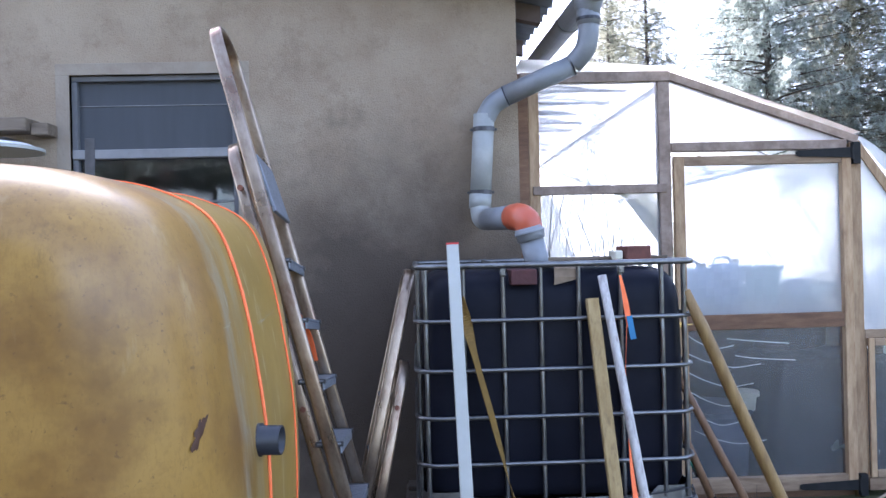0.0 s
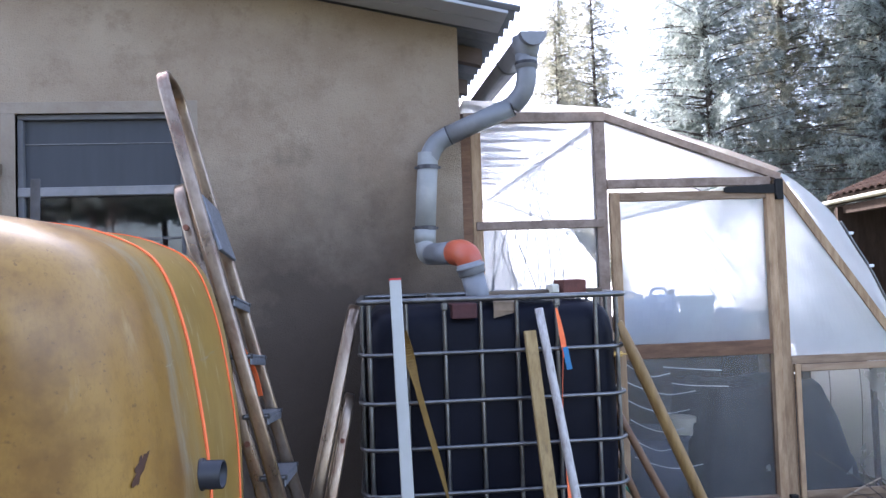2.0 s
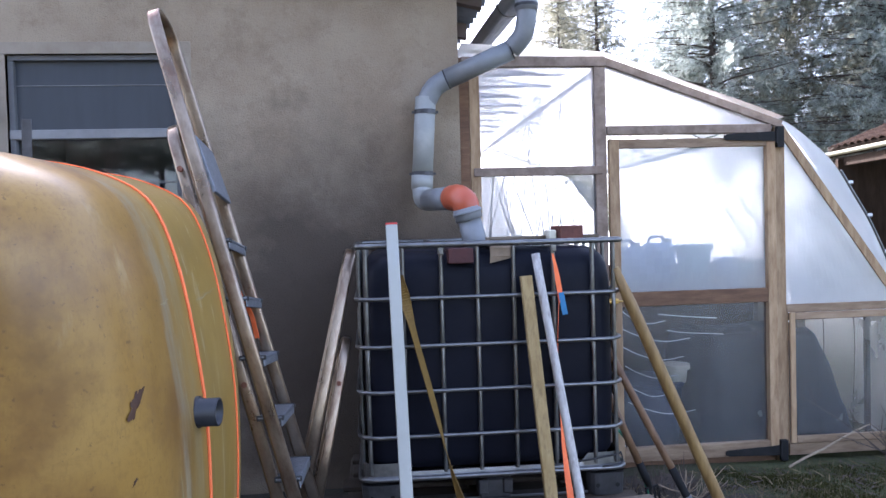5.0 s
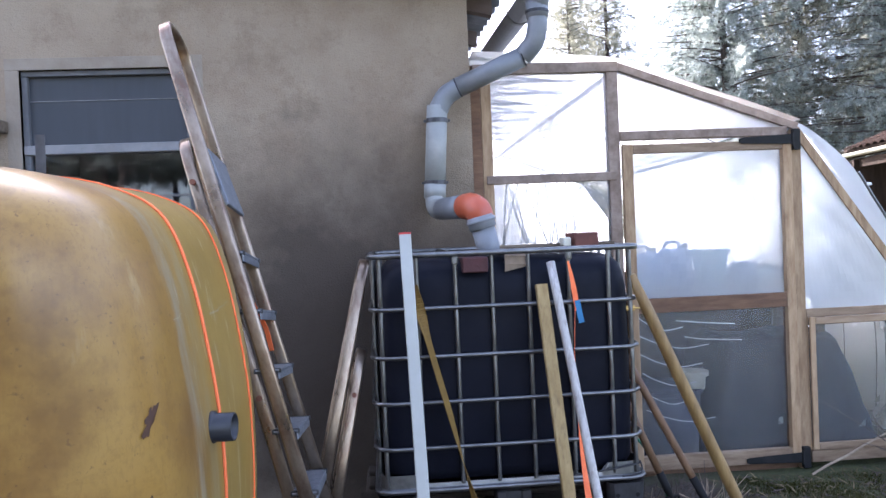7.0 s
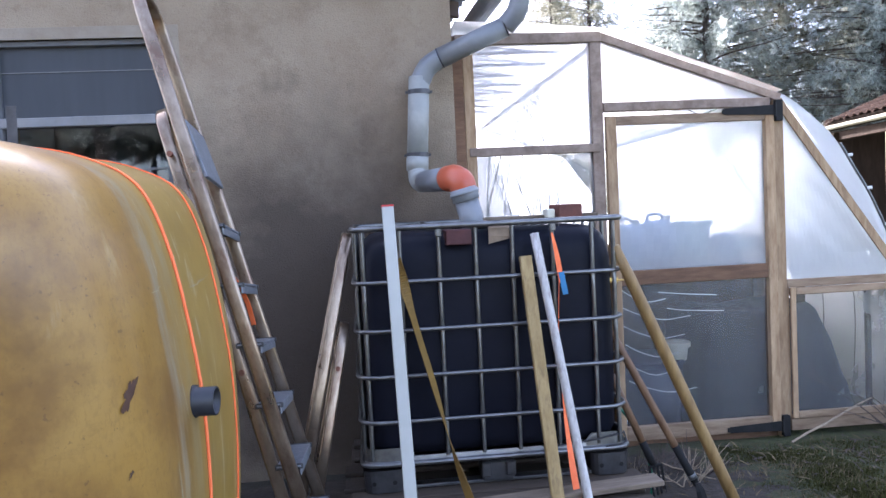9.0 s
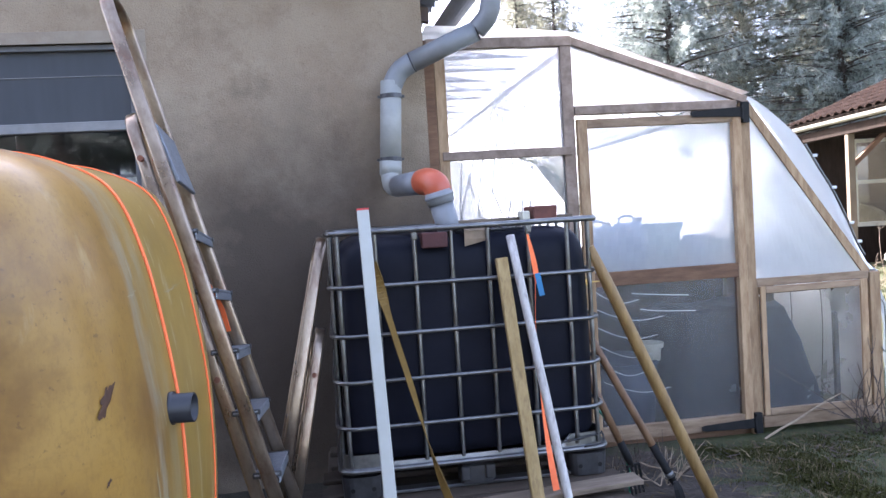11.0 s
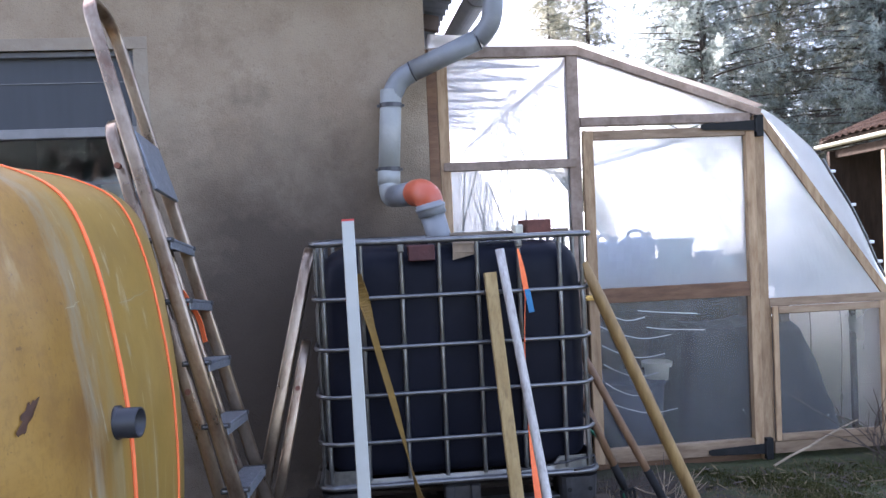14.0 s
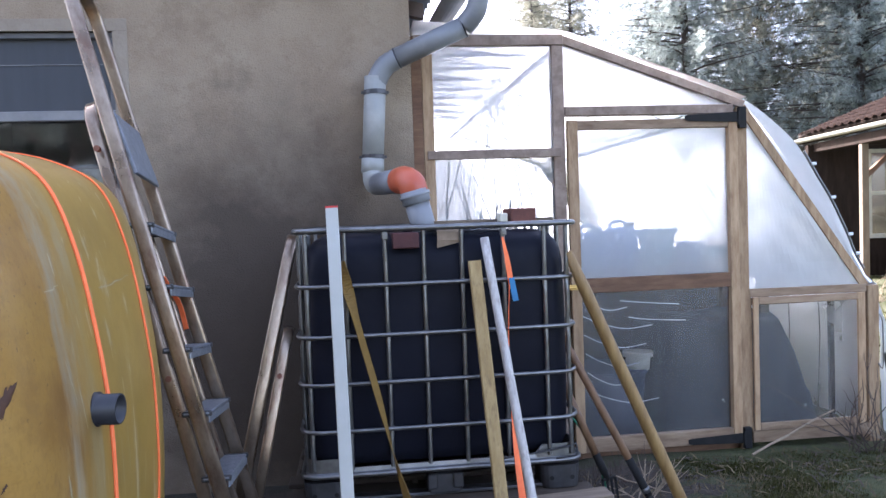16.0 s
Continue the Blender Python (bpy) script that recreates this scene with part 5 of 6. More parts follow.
        for q in range(9):
            u = q / 8
            y, z = ya + (yb - ya) * u, za + (zb - za) * u
            hw = w * (0.35 + 0.65 * math.sin(math.pi * (0.08 + 0.84 * u))) * (0.7 + 0.5 * noise.noise((y * 40, z * 40, w * 900)))
            k = side_index(y, z)
            dk = 0.02
            along = (ring_pt(yb, side_index(yb, zb)) - ring_pt(ya, side_index(ya, za))).normalized()
            c = ring_pt(y, k, 0.0012)
            e1 = (ring_pt(y + 0.02, k) - ring_pt(y, k)).normalized()
            e2 = (ring_pt(y, k - dk * 10) - ring_pt(y, k)).normalized()
            side = e1.cross(e2).normalized().cross(along).normalized()
            cur = [bm.verts.new(c - side * hw), bm.verts.new(c + side * hw)]
            if prev:
                bm.faces.new((prev[0], prev[1], cur[1], cur[0]))
            prev = cur
        part("scratch", bm, SCUFF, t, "pale scratch")


build_yellow_tank()


# ---- step ladders ----
def build_ladder(name, label, at, rz, H, h_back, width, lean, treads, t0, dt, back_off, plate, tilt=0.0, taper=0.035, deep=0.041, nose=0.028, back=0.062, bolts=(0.45, 0.62, 0.28)):
    """Folded aluminium step ladder; local x is the width, z up along the stiles, y its depth. lean: degrees about local x."""
    L = new(name)
    up = Matrix.Rotation(radians(tilt), 4, 'Y')
    L.matrix_world = pose(*at) @ pose(0, 0, 0, 0, 0, rz) @ up @ pose(0, 0, 0, lean, 0, 0)
    tagged(L, label, "ladder", "step ladders by the wall")
    w = width / 2
    prof = rrect(0.024, deep, 0.010, 3)
    prof_b = rrect(0.022, deep - 0.005, 0.009, 3)
    def frame_loop(nm, h, y0, y1, ww, pr, taper):
        pts = [(-ww - taper, y0, 0.0), (-ww, y1 * 0.5 + y0 * 0.5, h * 0.5), (-ww + taper, y1, h - 0.11)]
        pts += [Vector((-ww + taper + 0.11 * (1 - math.cos(radians(k))), y1, h - 0.11 + 0.11 * math.sin(radians(k)))) for k in (22, 45, 67, 90)]
        half = [Vector(p) for p in pts]
        allp = half + [Vector((-p.x, p.y, p.z)) for p in reversed(half[:-1])] if abs(half[-1].x) < 0.03 else half + [Vector((-p.x, p.y, p.z)) for p in reversed(half)]
        bm = bmesh.new()
        rings = []
        for i, p in enumerate(allp):
            a_, b_ = allp[max(i - 1, 0)], allp[min(i + 1, len(allp) - 1)]
            tg = (b_ - a_).normalized()
            side = Vector((0, 1, 0))
            nn = tg.cross(side).normalized()
            rings.append([bm.verts.new(p + nn * u + side * v) for u, v in pr])
        n = len(pr)
        for r0, r1 in zip(rings, rings[1:]):
            for k in range(n):
                bm.faces.new((r0[k], r0[(k + 1) % n], r1[(k + 1) % n], r1[k]))
        bm.faces.new(rings[0][::-1])
        bm.faces.new(rings[-1])
        return part(nm, bm, ALU, L, "worn aluminium tube hoop", True)
    frame_loop("front_frame", H, 0.0, 0.0, w, prof, taper)
    frame_loop("rear_frame", h_back, back_off[0], back_off[1], w - 0.03, prof_b, taper * 0.8)
    for k in range(treads):
        z = t0 + dt * k
        m = pose(0, 0.012, z, -lean, 0, 0)
        e = w + taper - 2 * taper * z / H - 0.013
        tr = part("tread", box((-e, -back, -0.008), (e, nose, 0.003), 0.003, m), ALU_TREAD, L, "ribbed aluminium tread")
        part("tread_lip", box((-e + 0.001, nose - 0.007, -0.036), (e - 0.001, nose - 0.0005, -0.0085), 0.002, m), ALU_TREAD, tr)
        for s in (-1, 1):
            xa, xb = sorted((s * (e - 0.0005), s * (e - 0.021)))
            part("tread_cap", box((xa, -back - 0.004, -0.014), (xb, nose + 0.004, 0.0045), 0.003, m), BLACKPLASTIC, tr, "black plastic end cap")
    if plate:
        m = pose(0, 0.024, plate, 3, 0, 0)
        part("platform", box((-w + 0.045, -0.006, -0.115), (w - 0.045, 0.008, 0.115), 0.003, m), ALU_TREAD, L, "folded-up platform plate")
    for s in (-1, 1):
        for z, y in [(h_back - 0.20, back_off[1])] + [(h_back * q, back_off[0] + (back_off[1] - back_off[0]) * q) for q in bolts]:
            x = s * (w - 0.03)
            part("bolt", tube([(x - s * 0.004, y, z), (x + s * 0.018, y, z)], 0.011, 8), RUST, L, "rusty pivot bolt")
        part("foot_cap", box((s * (w + 0.02) - 0.018, -0.03, -0.012), (s * (w + 0.02) + 0.018, 0.03, 0.03), 0.005), RUBBER, L, "black rubber foot")
    return L


build_ladder("step_ladder", "tall worn aluminium step ladder folded and leaning on the yellow tank", (0.066, 3.065, 0.0), -90, 2.345, 1.885, 0.39, 15.6, 6, 0.25, 0.2275, (-0.064, -0.062), 1.685, tilt=-6.6, taper=0.045, deep=0.050)
build_ladder("step_ladder", "small aluminium step ladder folded against the water container", (-0.136, 3.58, 0.0), 95, 1.315, 0.91, 0.34, 13.4, 3, 0.25, 0.25, (-0.072, -0.062), 0, tilt=8.0, taper=0.03, deep=0.050, nose=0.006, back=0.018, bolts=())


# ---- sticks, poles and straps leaning on the container ----
def stick(name, p, q, prof, material, label, category, scales=None, smooth=True, n=8):
    pts = [Vector(p).lerp(Vector(q), k / n) for k in range(n + 1)]
    for k, v in enumerate(pts[1:-1]):
        v += Vector((noise.noise((k, p[0] * 9, 1)), noise.noise((k, p[0] * 9, 5)), 0)) * 0.0015
    return solo(name, sweep(pts, prof, True, scales), material, label, category, smooth=smooth)


lv = thing("straightedge", "long white aluminium straightedge with red end caps, leaning on the cage", "straightedge")
top, bot = Vector((0.342, 3.405, 1.39)), Vector((0.371, 3.04, 0.0))
part("bar", sweep([bot.lerp(top, 0.012), top], rrect(0.050, 0.022, 0.003, 1)), ALU_WHITE, lv)
ax = (top - bot).normalized()
part("end_cap", sweep([top - ax * 0.002, top + ax * 0.006], rrect(0.052, 0.024, 0.003, 1)), RED_PAINT, lv, "red plastic end cap")
part("end_cap", sweep([bot, bot.lerp(top, 0.0118)], rrect(0.052, 0.024, 0.003, 1)), RED_PAINT, lv, "red plastic end cap")
part("scale_mark", box((-0.0015, -0.0035, -0.035), (0.0045, 0.0, 0.035), 0.0, Matrix.Translation(bot.lerp(top, 0.12) + Vector((-0.0255, -0.009, 0)))), RED_PAINT, lv, "red mark")

stick("wooden_batten", (0.965, 3.10, 0.0), (0.919, 3.405, 1.15), rrect(0.052, 0.030, 0.004, 1), BATTEN, "pale yellowed wooden batten leaning on the cage", "batten", smooth=False)
stick("steel_tube", (1.10, 3.09, 0.0), (0.968, 3.425, 1.245), circle(0.019, 12), WORN_PIPE, "white-flaked steel tube leaning on the cage", "steel tube")
stick("wooden_pole", (1.85, 3.42, -0.04), (1.335, 3.46, 1.17), circle(0.027, 12), POLEWOOD, "thick yellowed wooden pole leaning on the container corner", "pole",
      scales=[1.0, 1.0, 1.02, 1.0, 1.03, 1.02, 1.0, 1.0, 0.72])


def build_spade():
    f = thing("garden_spade", "old garden spade with a brown wooden handle, leaning on the container", "spade")
    a, b = Vector((1.672, 3.50, 0.095)), Vector((1.30, 3.56, 0.845))
    part("handle", sweep([a, a.lerp(b, 0.3), a.lerp(b, 0.65), b], circle(0.018, 10), True, [0.95, 1.0, 1.0, 0.95]), POLEBROWN, f, "brown worn wooden handle", True)
    ax = (b - a).normalized()
    part("socket", sweep([a + ax * 0.16, a, a - ax * 0.05], circle(0.0195, 10), True, [0.95, 1.0, 0.7]), HINGE, f, "dark steel socket", True)
    part("bare_rim", sweep([a + ax * 0.012, a - ax * 0.012], circle(0.0205, 10)), GALV, f, "worn steel rim", True)
    dn = Vector((0.16, 0.0, -0.985)).normalized()
    base = a - ax * 0.03
    pts = [base + dn * (0.03 * k) for k in range(9)]
    bl = sweep(pts, [(-0.020, -0.045), (0.0, -0.052), (0.020, -0.045), (0.024, -0.045), (0.004, -0.048), (0.024, 0.045), (0.020, 0.045), (0.0, 0.052), (-0.020, 0.045), (-0.012, 0.0)][:4] + [(0.012, 0.0), (0.024, 0.045), (0.020, 0.049), (0.0, 0.0)], True, [0.55, 0.9, 1, 1, 1, 1, 0.98, 0.9, 0.7])
    part("blade", bl, HINGE, f, "dark dirty steel blade")


build_spade()


def build_fork():
    f = thing("garden_fork", "garden fork with dark iron tines stuck in the soil", "garden fork")
    a, b = Vector((1.520, 3.615, 0.155)), Vector((1.30, 3.60, 0.66))
    part("handle", sweep([a, a.lerp(b, 0.5), b], circle(0.018, 10)), POLEBROWN, f, "brown wooden handle", True)
    ax = (b - a).normalized()
    part("socket", sweep([a + ax * 0.09, a, a - ax * 0.05], circle(0.0195, 10), True, [0.95, 1.0, 0.6]), HINGE, f, smooth=True)
    base = a - ax * 0.045
    part("crossbar", sweep([base + Vector((-0.03, -0.02, 0.002)), base, base + Vector((0.05, 0.03, -0.004))], rect(0.012, 0.010)), HINGE, f)
    for k in range(4):
        s = base + Vector((-0.028 + 0.025 * k, -0.018 + 0.015 * k, -0.004))
        part("tine", sweep([s, s + Vector((0.006, -0.004, -0.06)), s + Vector((0.014, -0.006, -0.125)), s + Vector((0.02, -0.006, -0.17))], rect(0.010, 0.007), True, [1, 1, 0.9, 0.4]), HINGE, f, "dark iron tine")


build_fork()
solo("garden_hose", tube(smooth_path([(1.34, 3.70, 0.395), (1.41, 3.68, 0.375), (1.49, 3.66, 0.25), (1.53, 3.64, 0.10), (1.52, 3.62, -0.02), (1.42, 3.60, -0.03)], 6), 0.007, 8), GREENHOSE,
     "green garden hose end hanging beside the container", "hose", smooth=True)

# twisted yellow strap
sp = smooth_path([(0.372, 3.425, 1.17), (0.398, 3.415, 1.04), (0.44, 3.39, 0.86), (0.50, 3.35, 0.62), (0.56, 3.28, 0.36), (0.615, 3.20, 0.175)], 6)
tw = [-0.9 + 1.9 * sstep(0, 0.35, k / (len(sp) - 1)) + 1.35 * sstep(0.55, 1.0, k / (len(sp) - 1)) for k in range(len(sp))]
solo("webbing_strap", sweep(sp, rect(0.046, 0.0025), True, None, tw), YELLOW_WEB, "yellow webbing strap hanging twisted from the cage", "strap")


def build_orange_strap():
    s = thing("ratchet_strap", "orange ratchet strap with a blue label hanging from the cage", "strap")
    part("band", sweep(smooth_path([(1.045, 3.425, 1.245), (1.058, 3.418, 1.17), (1.070, 3.412, 1.08), (1.075, 3.405, 1.03)], 4), rect(0.023, 0.002), True, [0.4, 0.5, 0.6, 0.7, 0.8, 0.9, 1.0, 1.0, 1.0, 1.0, 1.0, 1.0, 1.0][:13]), ORANGE_WEB, s)
    part("label", sweep(smooth_path([(1.074, 3.4035, 1.075), (1.082, 3.400, 1.02), (1.089, 3.397, 0.978)], 4), rect(0.024, 0.0015), True), BLUE_LABEL, s, "blue care label")
    part("band_lower", sweep(smooth_path([(1.068, 3.42, 1.05), (1.055, 3.41, 0.8), (1.048, 3.34, 0.5), (1.052, 3.24, 0.24), (1.060, 3.16, 0.08)], 5), rect(0.030, 0.002), True,
         None, [1.3 - 1.1 * sstep(0.35, 0.8, k / 20) for k in range(21)]), ORANGE_WEB, s)


build_orange_strap()
solo("strap_tail", sweep(smooth_path([(-0.262, 3.12, 1.16), (-0.242, 3.17, 1.10), (-0.222, 3.20, 1.04), (-0.204, 3.20, 0.955)], 4), rect(0.022, 0.002)), ORANGE_WEB, "loose orange strap end hanging behind the ladder", "strap")


# ---- inside the greenhouse ----
def tub(name, at, r0, r1, h, material, label, category):
    t = thing(name, label, category, at)
    part("body", lathe([(r0, 0.0), (r0 + (r1 - r0) * 0.5, h * 0.5), (r1, h), (r1 - 0.012, h), (r0 - 0.01, 0.02)], 20), material, t, smooth=True)
    part("rim", lathe([(r1 + 0.001, h - 0.03), (r1 + 0.015, h - 0.025), (r1 + 0.015, h + 0.004), (r1 - 0.004, h + 0.004)], 20), material, t)
    return t


def build_bench():
    b = thing("potting_bench", "grey plank bench inside the greenhouse", "bench", (2.35, 5.15, -0.1))
    for k in (0, 1, 2, 3, 4):
        part("plank", box((-0.85, -0.30 + 0.125 * k, 1.04), (0.75, -0.185 + 0.125 * k, 1.065), 0.003), GREYWOOD, b)
    for x in (-0.8, 0.70):
        for y in (-0.25, 0.25):
            part("leg", box((x - 0.03, y - 0.03, 0.0), (x + 0.03, y + 0.03, 1.039), 0.003), GREYWOOD, b)

    part("blocking_board", box((-0.86, 0.32, -0.02), (0.80, 0.34, 1.17), 0.003), SHEDWOOD, b, "dark board added to hide the bright rear film")


build_bench()
tub("plastic_tub", (2.41, 5.06, 0.967), 0.095, 0.118, 0.245, TEALPLASTIC, "teal plastic tub on the greenhouse bench", "tub")
tub("plant_pot", (2.66, 5.10, 0.967), 0.055, 0.075, 0.15, BLUEPLASTIC, "small blue plant pot on the greenhouse bench", "pot")
tub("plant_pot", (2.80, 5.16, 0.967), 0.045, 0.06, 0.09, TEALPLASTIC, "small teal plant pot on the greenhouse bench", "pot")
tub("cream_tub", (2.20, 4.90, ground_z(2.2, 4.9) + 0.45), 0.07, 0.08, 0.11, CREAM, "cream plastic tub on a dark bin", "tub")


def build_canister(x, y, w, h, rz, label):
    c = thing("canister", label, "canister", (x, y, 0.967))
    m = pose(0, 0, 0, 0, 0, rz)
    part("body", box((-w / 2, -0.07, 0.0), (w / 2, 0.07, h), 0.03, m), BLUEPLASTIC, c, smooth=True)
    part("handle", tube(smooth_path([m @ Vector((-w * 0.3, 0, h - 0.01)), m @ Vector((-w * 0.22, 0, h + 0.035)), m @ Vector((w * 0.12, 0, h + 0.035)), m @ Vector((w * 0.18, 0, h - 0.01))], 4), 0.011, 8), BLUEPLASTIC, c, smooth=True)
    part("cap", tube([m @ Vector((w * 0.33, 0, h - 0.005)), m @ Vector((w * 0.33, 0, h + 0.03))], 0.022, 12), BLACKPLASTIC, c)


build_canister(1.90, 4.90, 0.20, 0.25, 8, "blue plastic canister on the greenhouse bench")
build_canister(2.12, 4.95, 0.21, 0.27, -12, "larger blue plastic canister on the greenhouse bench")
tub("water_butt", (2.02, 5.0, ground_z(2.02, 5.0) - 0.01), 0.22, 0.25, 0.46, SLATE, "low dark blue water butt under the bench edge", "barrel")


def build_covered_heap():
    """Tarpaulin over stacked sacks: steep towards the door, sloping off to the outer side."""
    def f(u, v):
        x = 2.28 + 1.10 * u
        prof_z = 0.76 * min(1.0, (x - 2.28) / 0.12) * (1.0 if x < 3.10 else max(0.0, 1 - (x - 3.10) / 0.27))
        y = 4.70 + 0.95 * v
        z = ground_z(x, y) + prof_z * (0.97 + 0.06 * math.sin(v * 5)) * min(1.0, 0.02 + 14 * min(v, 1 - v)) ** 0.6
        w = 0.025 * noise.noise((x * 6, y * 5, z * 4)) + 0.012 * noise.noise((x * 17, y * 6, z * 15))
        return Vector((x + w, y + w, z + w * (prof_z > 0.05)))
    solo("tarpaulin", grid_mesh(f, 44, 30), TARP, "slate-grey tarpaulin draped over a stack inside the greenhouse", "tarpaulin", smooth=True)


build_covered_heap()
st_ = thing("plank_shelf", "dark plank shelf inside the greenhouse side", "shelf", (3.08, 4.72, 0.0))
part("plank", box((-0.30, -0.07, 0.735), (0.34, 0.07, 0.765), 0.004), SHEDWOOD, st_)
for x in (-0.26, 0.30):
    part("leg", box((x - 0.015, -0.05, -0.12), (x + 0.015, -0.02, 0.734), 0.003), SHEDWOOD, st_)
# dark planted bed along the house side
def bed_f(u, v):
    x, y = 0.86 + 0.8 * u, 4.75 + 4.3 * v
    return Vector((x, y, -0.06 + 0.16 * math.sin(math.pi * u) + 0.05 * noise.noise((x * 5, y * 5, 2))))
solo("planting_bed", grid_mesh(bed_f, 14, 40), SOIL, "dark soil bed in the greenhouse", "soil bed", smooth=True)
# heap of dead plant waste against the house side
def waste_f(u, v):
    x, y = 0.90 + 0.70 * u, 4.80 + 2.7 * v
    h = (1.60 - 1.35 * u ** 0.6) * min(1.0, 0.15 + 6 * min(v, 1 - v)) ** 0.5
    h += 0.16 * noise.noise((x * 4, y * 4, 1)) + 0.09 * noise.noise((x * 13, y * 11, 4)) + 0.05 * noise.noise((x * 31, y * 29, 2))
    return Vector((x, y, max(-0.08, h)))
solo("plant_waste", grid_mesh(waste_f, 60, 90), SOIL, "dark heap of dead plant waste in the greenhouse", "plant waste", smooth=False)
# white irrigation arcs and hanging cords
for k in range(6):
    x0, z0, y = 1.735 + 0.012 * k, 0.80 - 0.115 * k, 4.585 + 0.012 * k
    ln = 0.30 + 0.05 * ((k * 3) % 4)
    solo("plant_wire", tube(smooth_path([(x0, y, z0 + 0.045), (x0 + 0.25 * ln, y + 0.01, z0 - 0.005), (x0 + 0.6 * ln, y + 0.02, z0 - 0.045), (x0 + ln, y + 0.05, z0 - 0.035)], 5), 0.0030, 5), WHITECORD,
         "thin white bent wire stuck in the bed", "wire", "white wires in the greenhouse")
for k, z0 in enumerate((0.79, 0.69)):
    solo("plant_wire", tube(smooth_path([(1.98 + 0.05 * k, 4.60, z0 + 0.02), (2.15, 4.61, z0), (2.36 + 0.04 * k, 4.63, z0 - 0.02)], 5), 0.0030, 5), WHITECORD,
         "thin white bent wire hanging behind the film", "wire", "white wires in the greenhouse")
for k in range(7):
    xa, ya = 1.30 + 0.04 * k, 5.15 + 0.05 * k
    pts = [(1.42 + 0.01 * k, 5.4, 2.27), (xa - 0.02 + 0.03 * math.sin(k * 2.1), ya, 1.95), (xa - 0.10 + 0.05 * k, ya, 1.60 - 0.04 * (k % 3)), (xa - 0.16 + 0.075 * k, ya, 1.15 + 0.05 * (k % 2))]
    solo("hanging_cord", tube(smooth_path(pts, 6), 0.0036, 5), CABLE, "thin grey cord hanging from the greenhouse roof", "cord", "cords hanging in the greenhouse")
solo("hanging_cord", tube(smooth_path([(1.30, 5.4, 2.27), (1.40, 5.35, 2.0), (1.55, 5.35, 1.98), (1.62, 5.4, 2.27)], 7), 0.004, 6), CABLE, "slack grey cord loop hanging from the greenhouse roof", "cord", "cords hanging in the greenhouse")
gs = thing("slat_roof", "row of pale roof laths over the house side of the greenhouse", "roof laths")
for k in range(9):
    y = 4.75 + 0.42 * k
    part("lath", box((0.80, y, 2.395 - 0.02), (1.60, y + 0.028, 2.395 + 0.0), 0.003), SHEET_WHITE, gs)
part("ledger", box((0.785, 4.62, 2.335), (0.83, 9.2, 2.374), 0.003), PINE_DARK, gs)


# ---- conifers ----
def conifer_meshes(seed, h, r, base, dens, spray, droop, bare=0.0):
    """Trunk and limbs in one mesh, needle sprays in another."""
    rd = random.Random(seed)
    wood, vs, fs = bmesh.new(), [], []
    lean = (rd.uniform(-0.02, 0.02), rd.uniform(-0.02, 0.02))
    tp = [(lean[0] * z, lean[1] * z, z) for z in np.linspace(-0.3, h, 9)]
    add_sweep(wood, tp, circle(0.008 * h + 0.03, 8), True, [1 - 0.93 * k / 8 for k in range(9)])
    z = base
    while z < h - 0.2:
        f = (z - base) / (h - base)
        rad = r * (1 - f) ** 0.75 * rd.uniform(0.7, 1.1) + 0.15
        nb = max(4, int(7 * dens))
        a0 = rd.uniform(0, 6.28)
        for k in range(nb):
            if rd.random() < bare:
                continue
            a = a0 + 2 * math.pi * k / nb + rd.uniform(-0.35, 0.35)
            L = rad * rd.uniform(0.65, 1.12)
            d = Vector((math.cos(a), math.sin(a), 0))
            zz = z + rd.uniform(-0.15, 0.15)
            pts = []
            for q in range(5):
                t = q / 4
                pts.append(Vector((lean[0] * z, lean[1] * z, zz)) + d * (L * t) + Vector((0, 0, L * (0.18 * t - droop * t * t * (1 - 0.55 * t)))))
            add_sweep(wood, pts, circle(0.012 + 0.008 * L, 4), False, [1, 0.8, 0.6, 0.4, 0.2])
            ns = int(spray * (0.5 + L))
            side = Vector((-d.y, d.x, 0))
            for s in range(ns):
                t = rd.uniform(0.02, 1.0) ** 0.85
                q = min(3, int(t * 4))
                p = pts[q].lerp(pts[q + 1], t * 4 - q) + Vector((rd.uniform(-0.08, 0.08), rd.uniform(-0.08, 0.08), -0.42 * rd.random() ** 1.4))
                sg = rd.choice((-1, 1))
                ln = rd.uniform(0.12, 0.31) * (1.15 if h != 15 or seed != 5 else 2.0 - 0.5 * t) * min(1.0, 0.5 + L * 0.4)
                dirn = (d * rd.uniform(0.2, 0.9) + side * sg * rd.uniform(0.3, 1.0) + Vector((0, 0, rd.uniform(-1.15, 0.3)))).normalized()
                up = dirn.cross(Vector((rd.uniform(-1, 1), rd.uniform(-1, 1), rd.uniform(-0.3, 1)))).normalized()
                w = ln * rd.uniform(0.10, 0.20)
                # a pinnate frond: a leader and three pairs of short side shoots
                i = len(vs)
                w *= 0.55
                vs.extend((p - up * w * 0.5, p + up * w * 0.5, p + dirn * ln))
                fs.append((i, i + 1, i + 2))
                for j in range(3):
                    b0 = p + dirn * (ln * (0.12 + 0.26 * j))
                    l2 = ln * (0.52 - 0.11 * j)
                    for sd in (-1, 1):
                        tip = b0 + (dirn * 0.75 + up * (0.75 * sd)).normalized() * l2 + Vector((0, 0, -0.12 * l2))
                        i = len(vs)
                        vs.extend((b0, b0 + dirn * (w * 1.5), tip))
                        fs.append((i, i + 1, i + 2))
        z += rd.uniform(0.24, 0.38) / max(0.6, dens)
    me = bpy.data.meshes.new("crown")
    me.from_pydata([tuple(v) for v in vs], [], fs)
    return wood, me


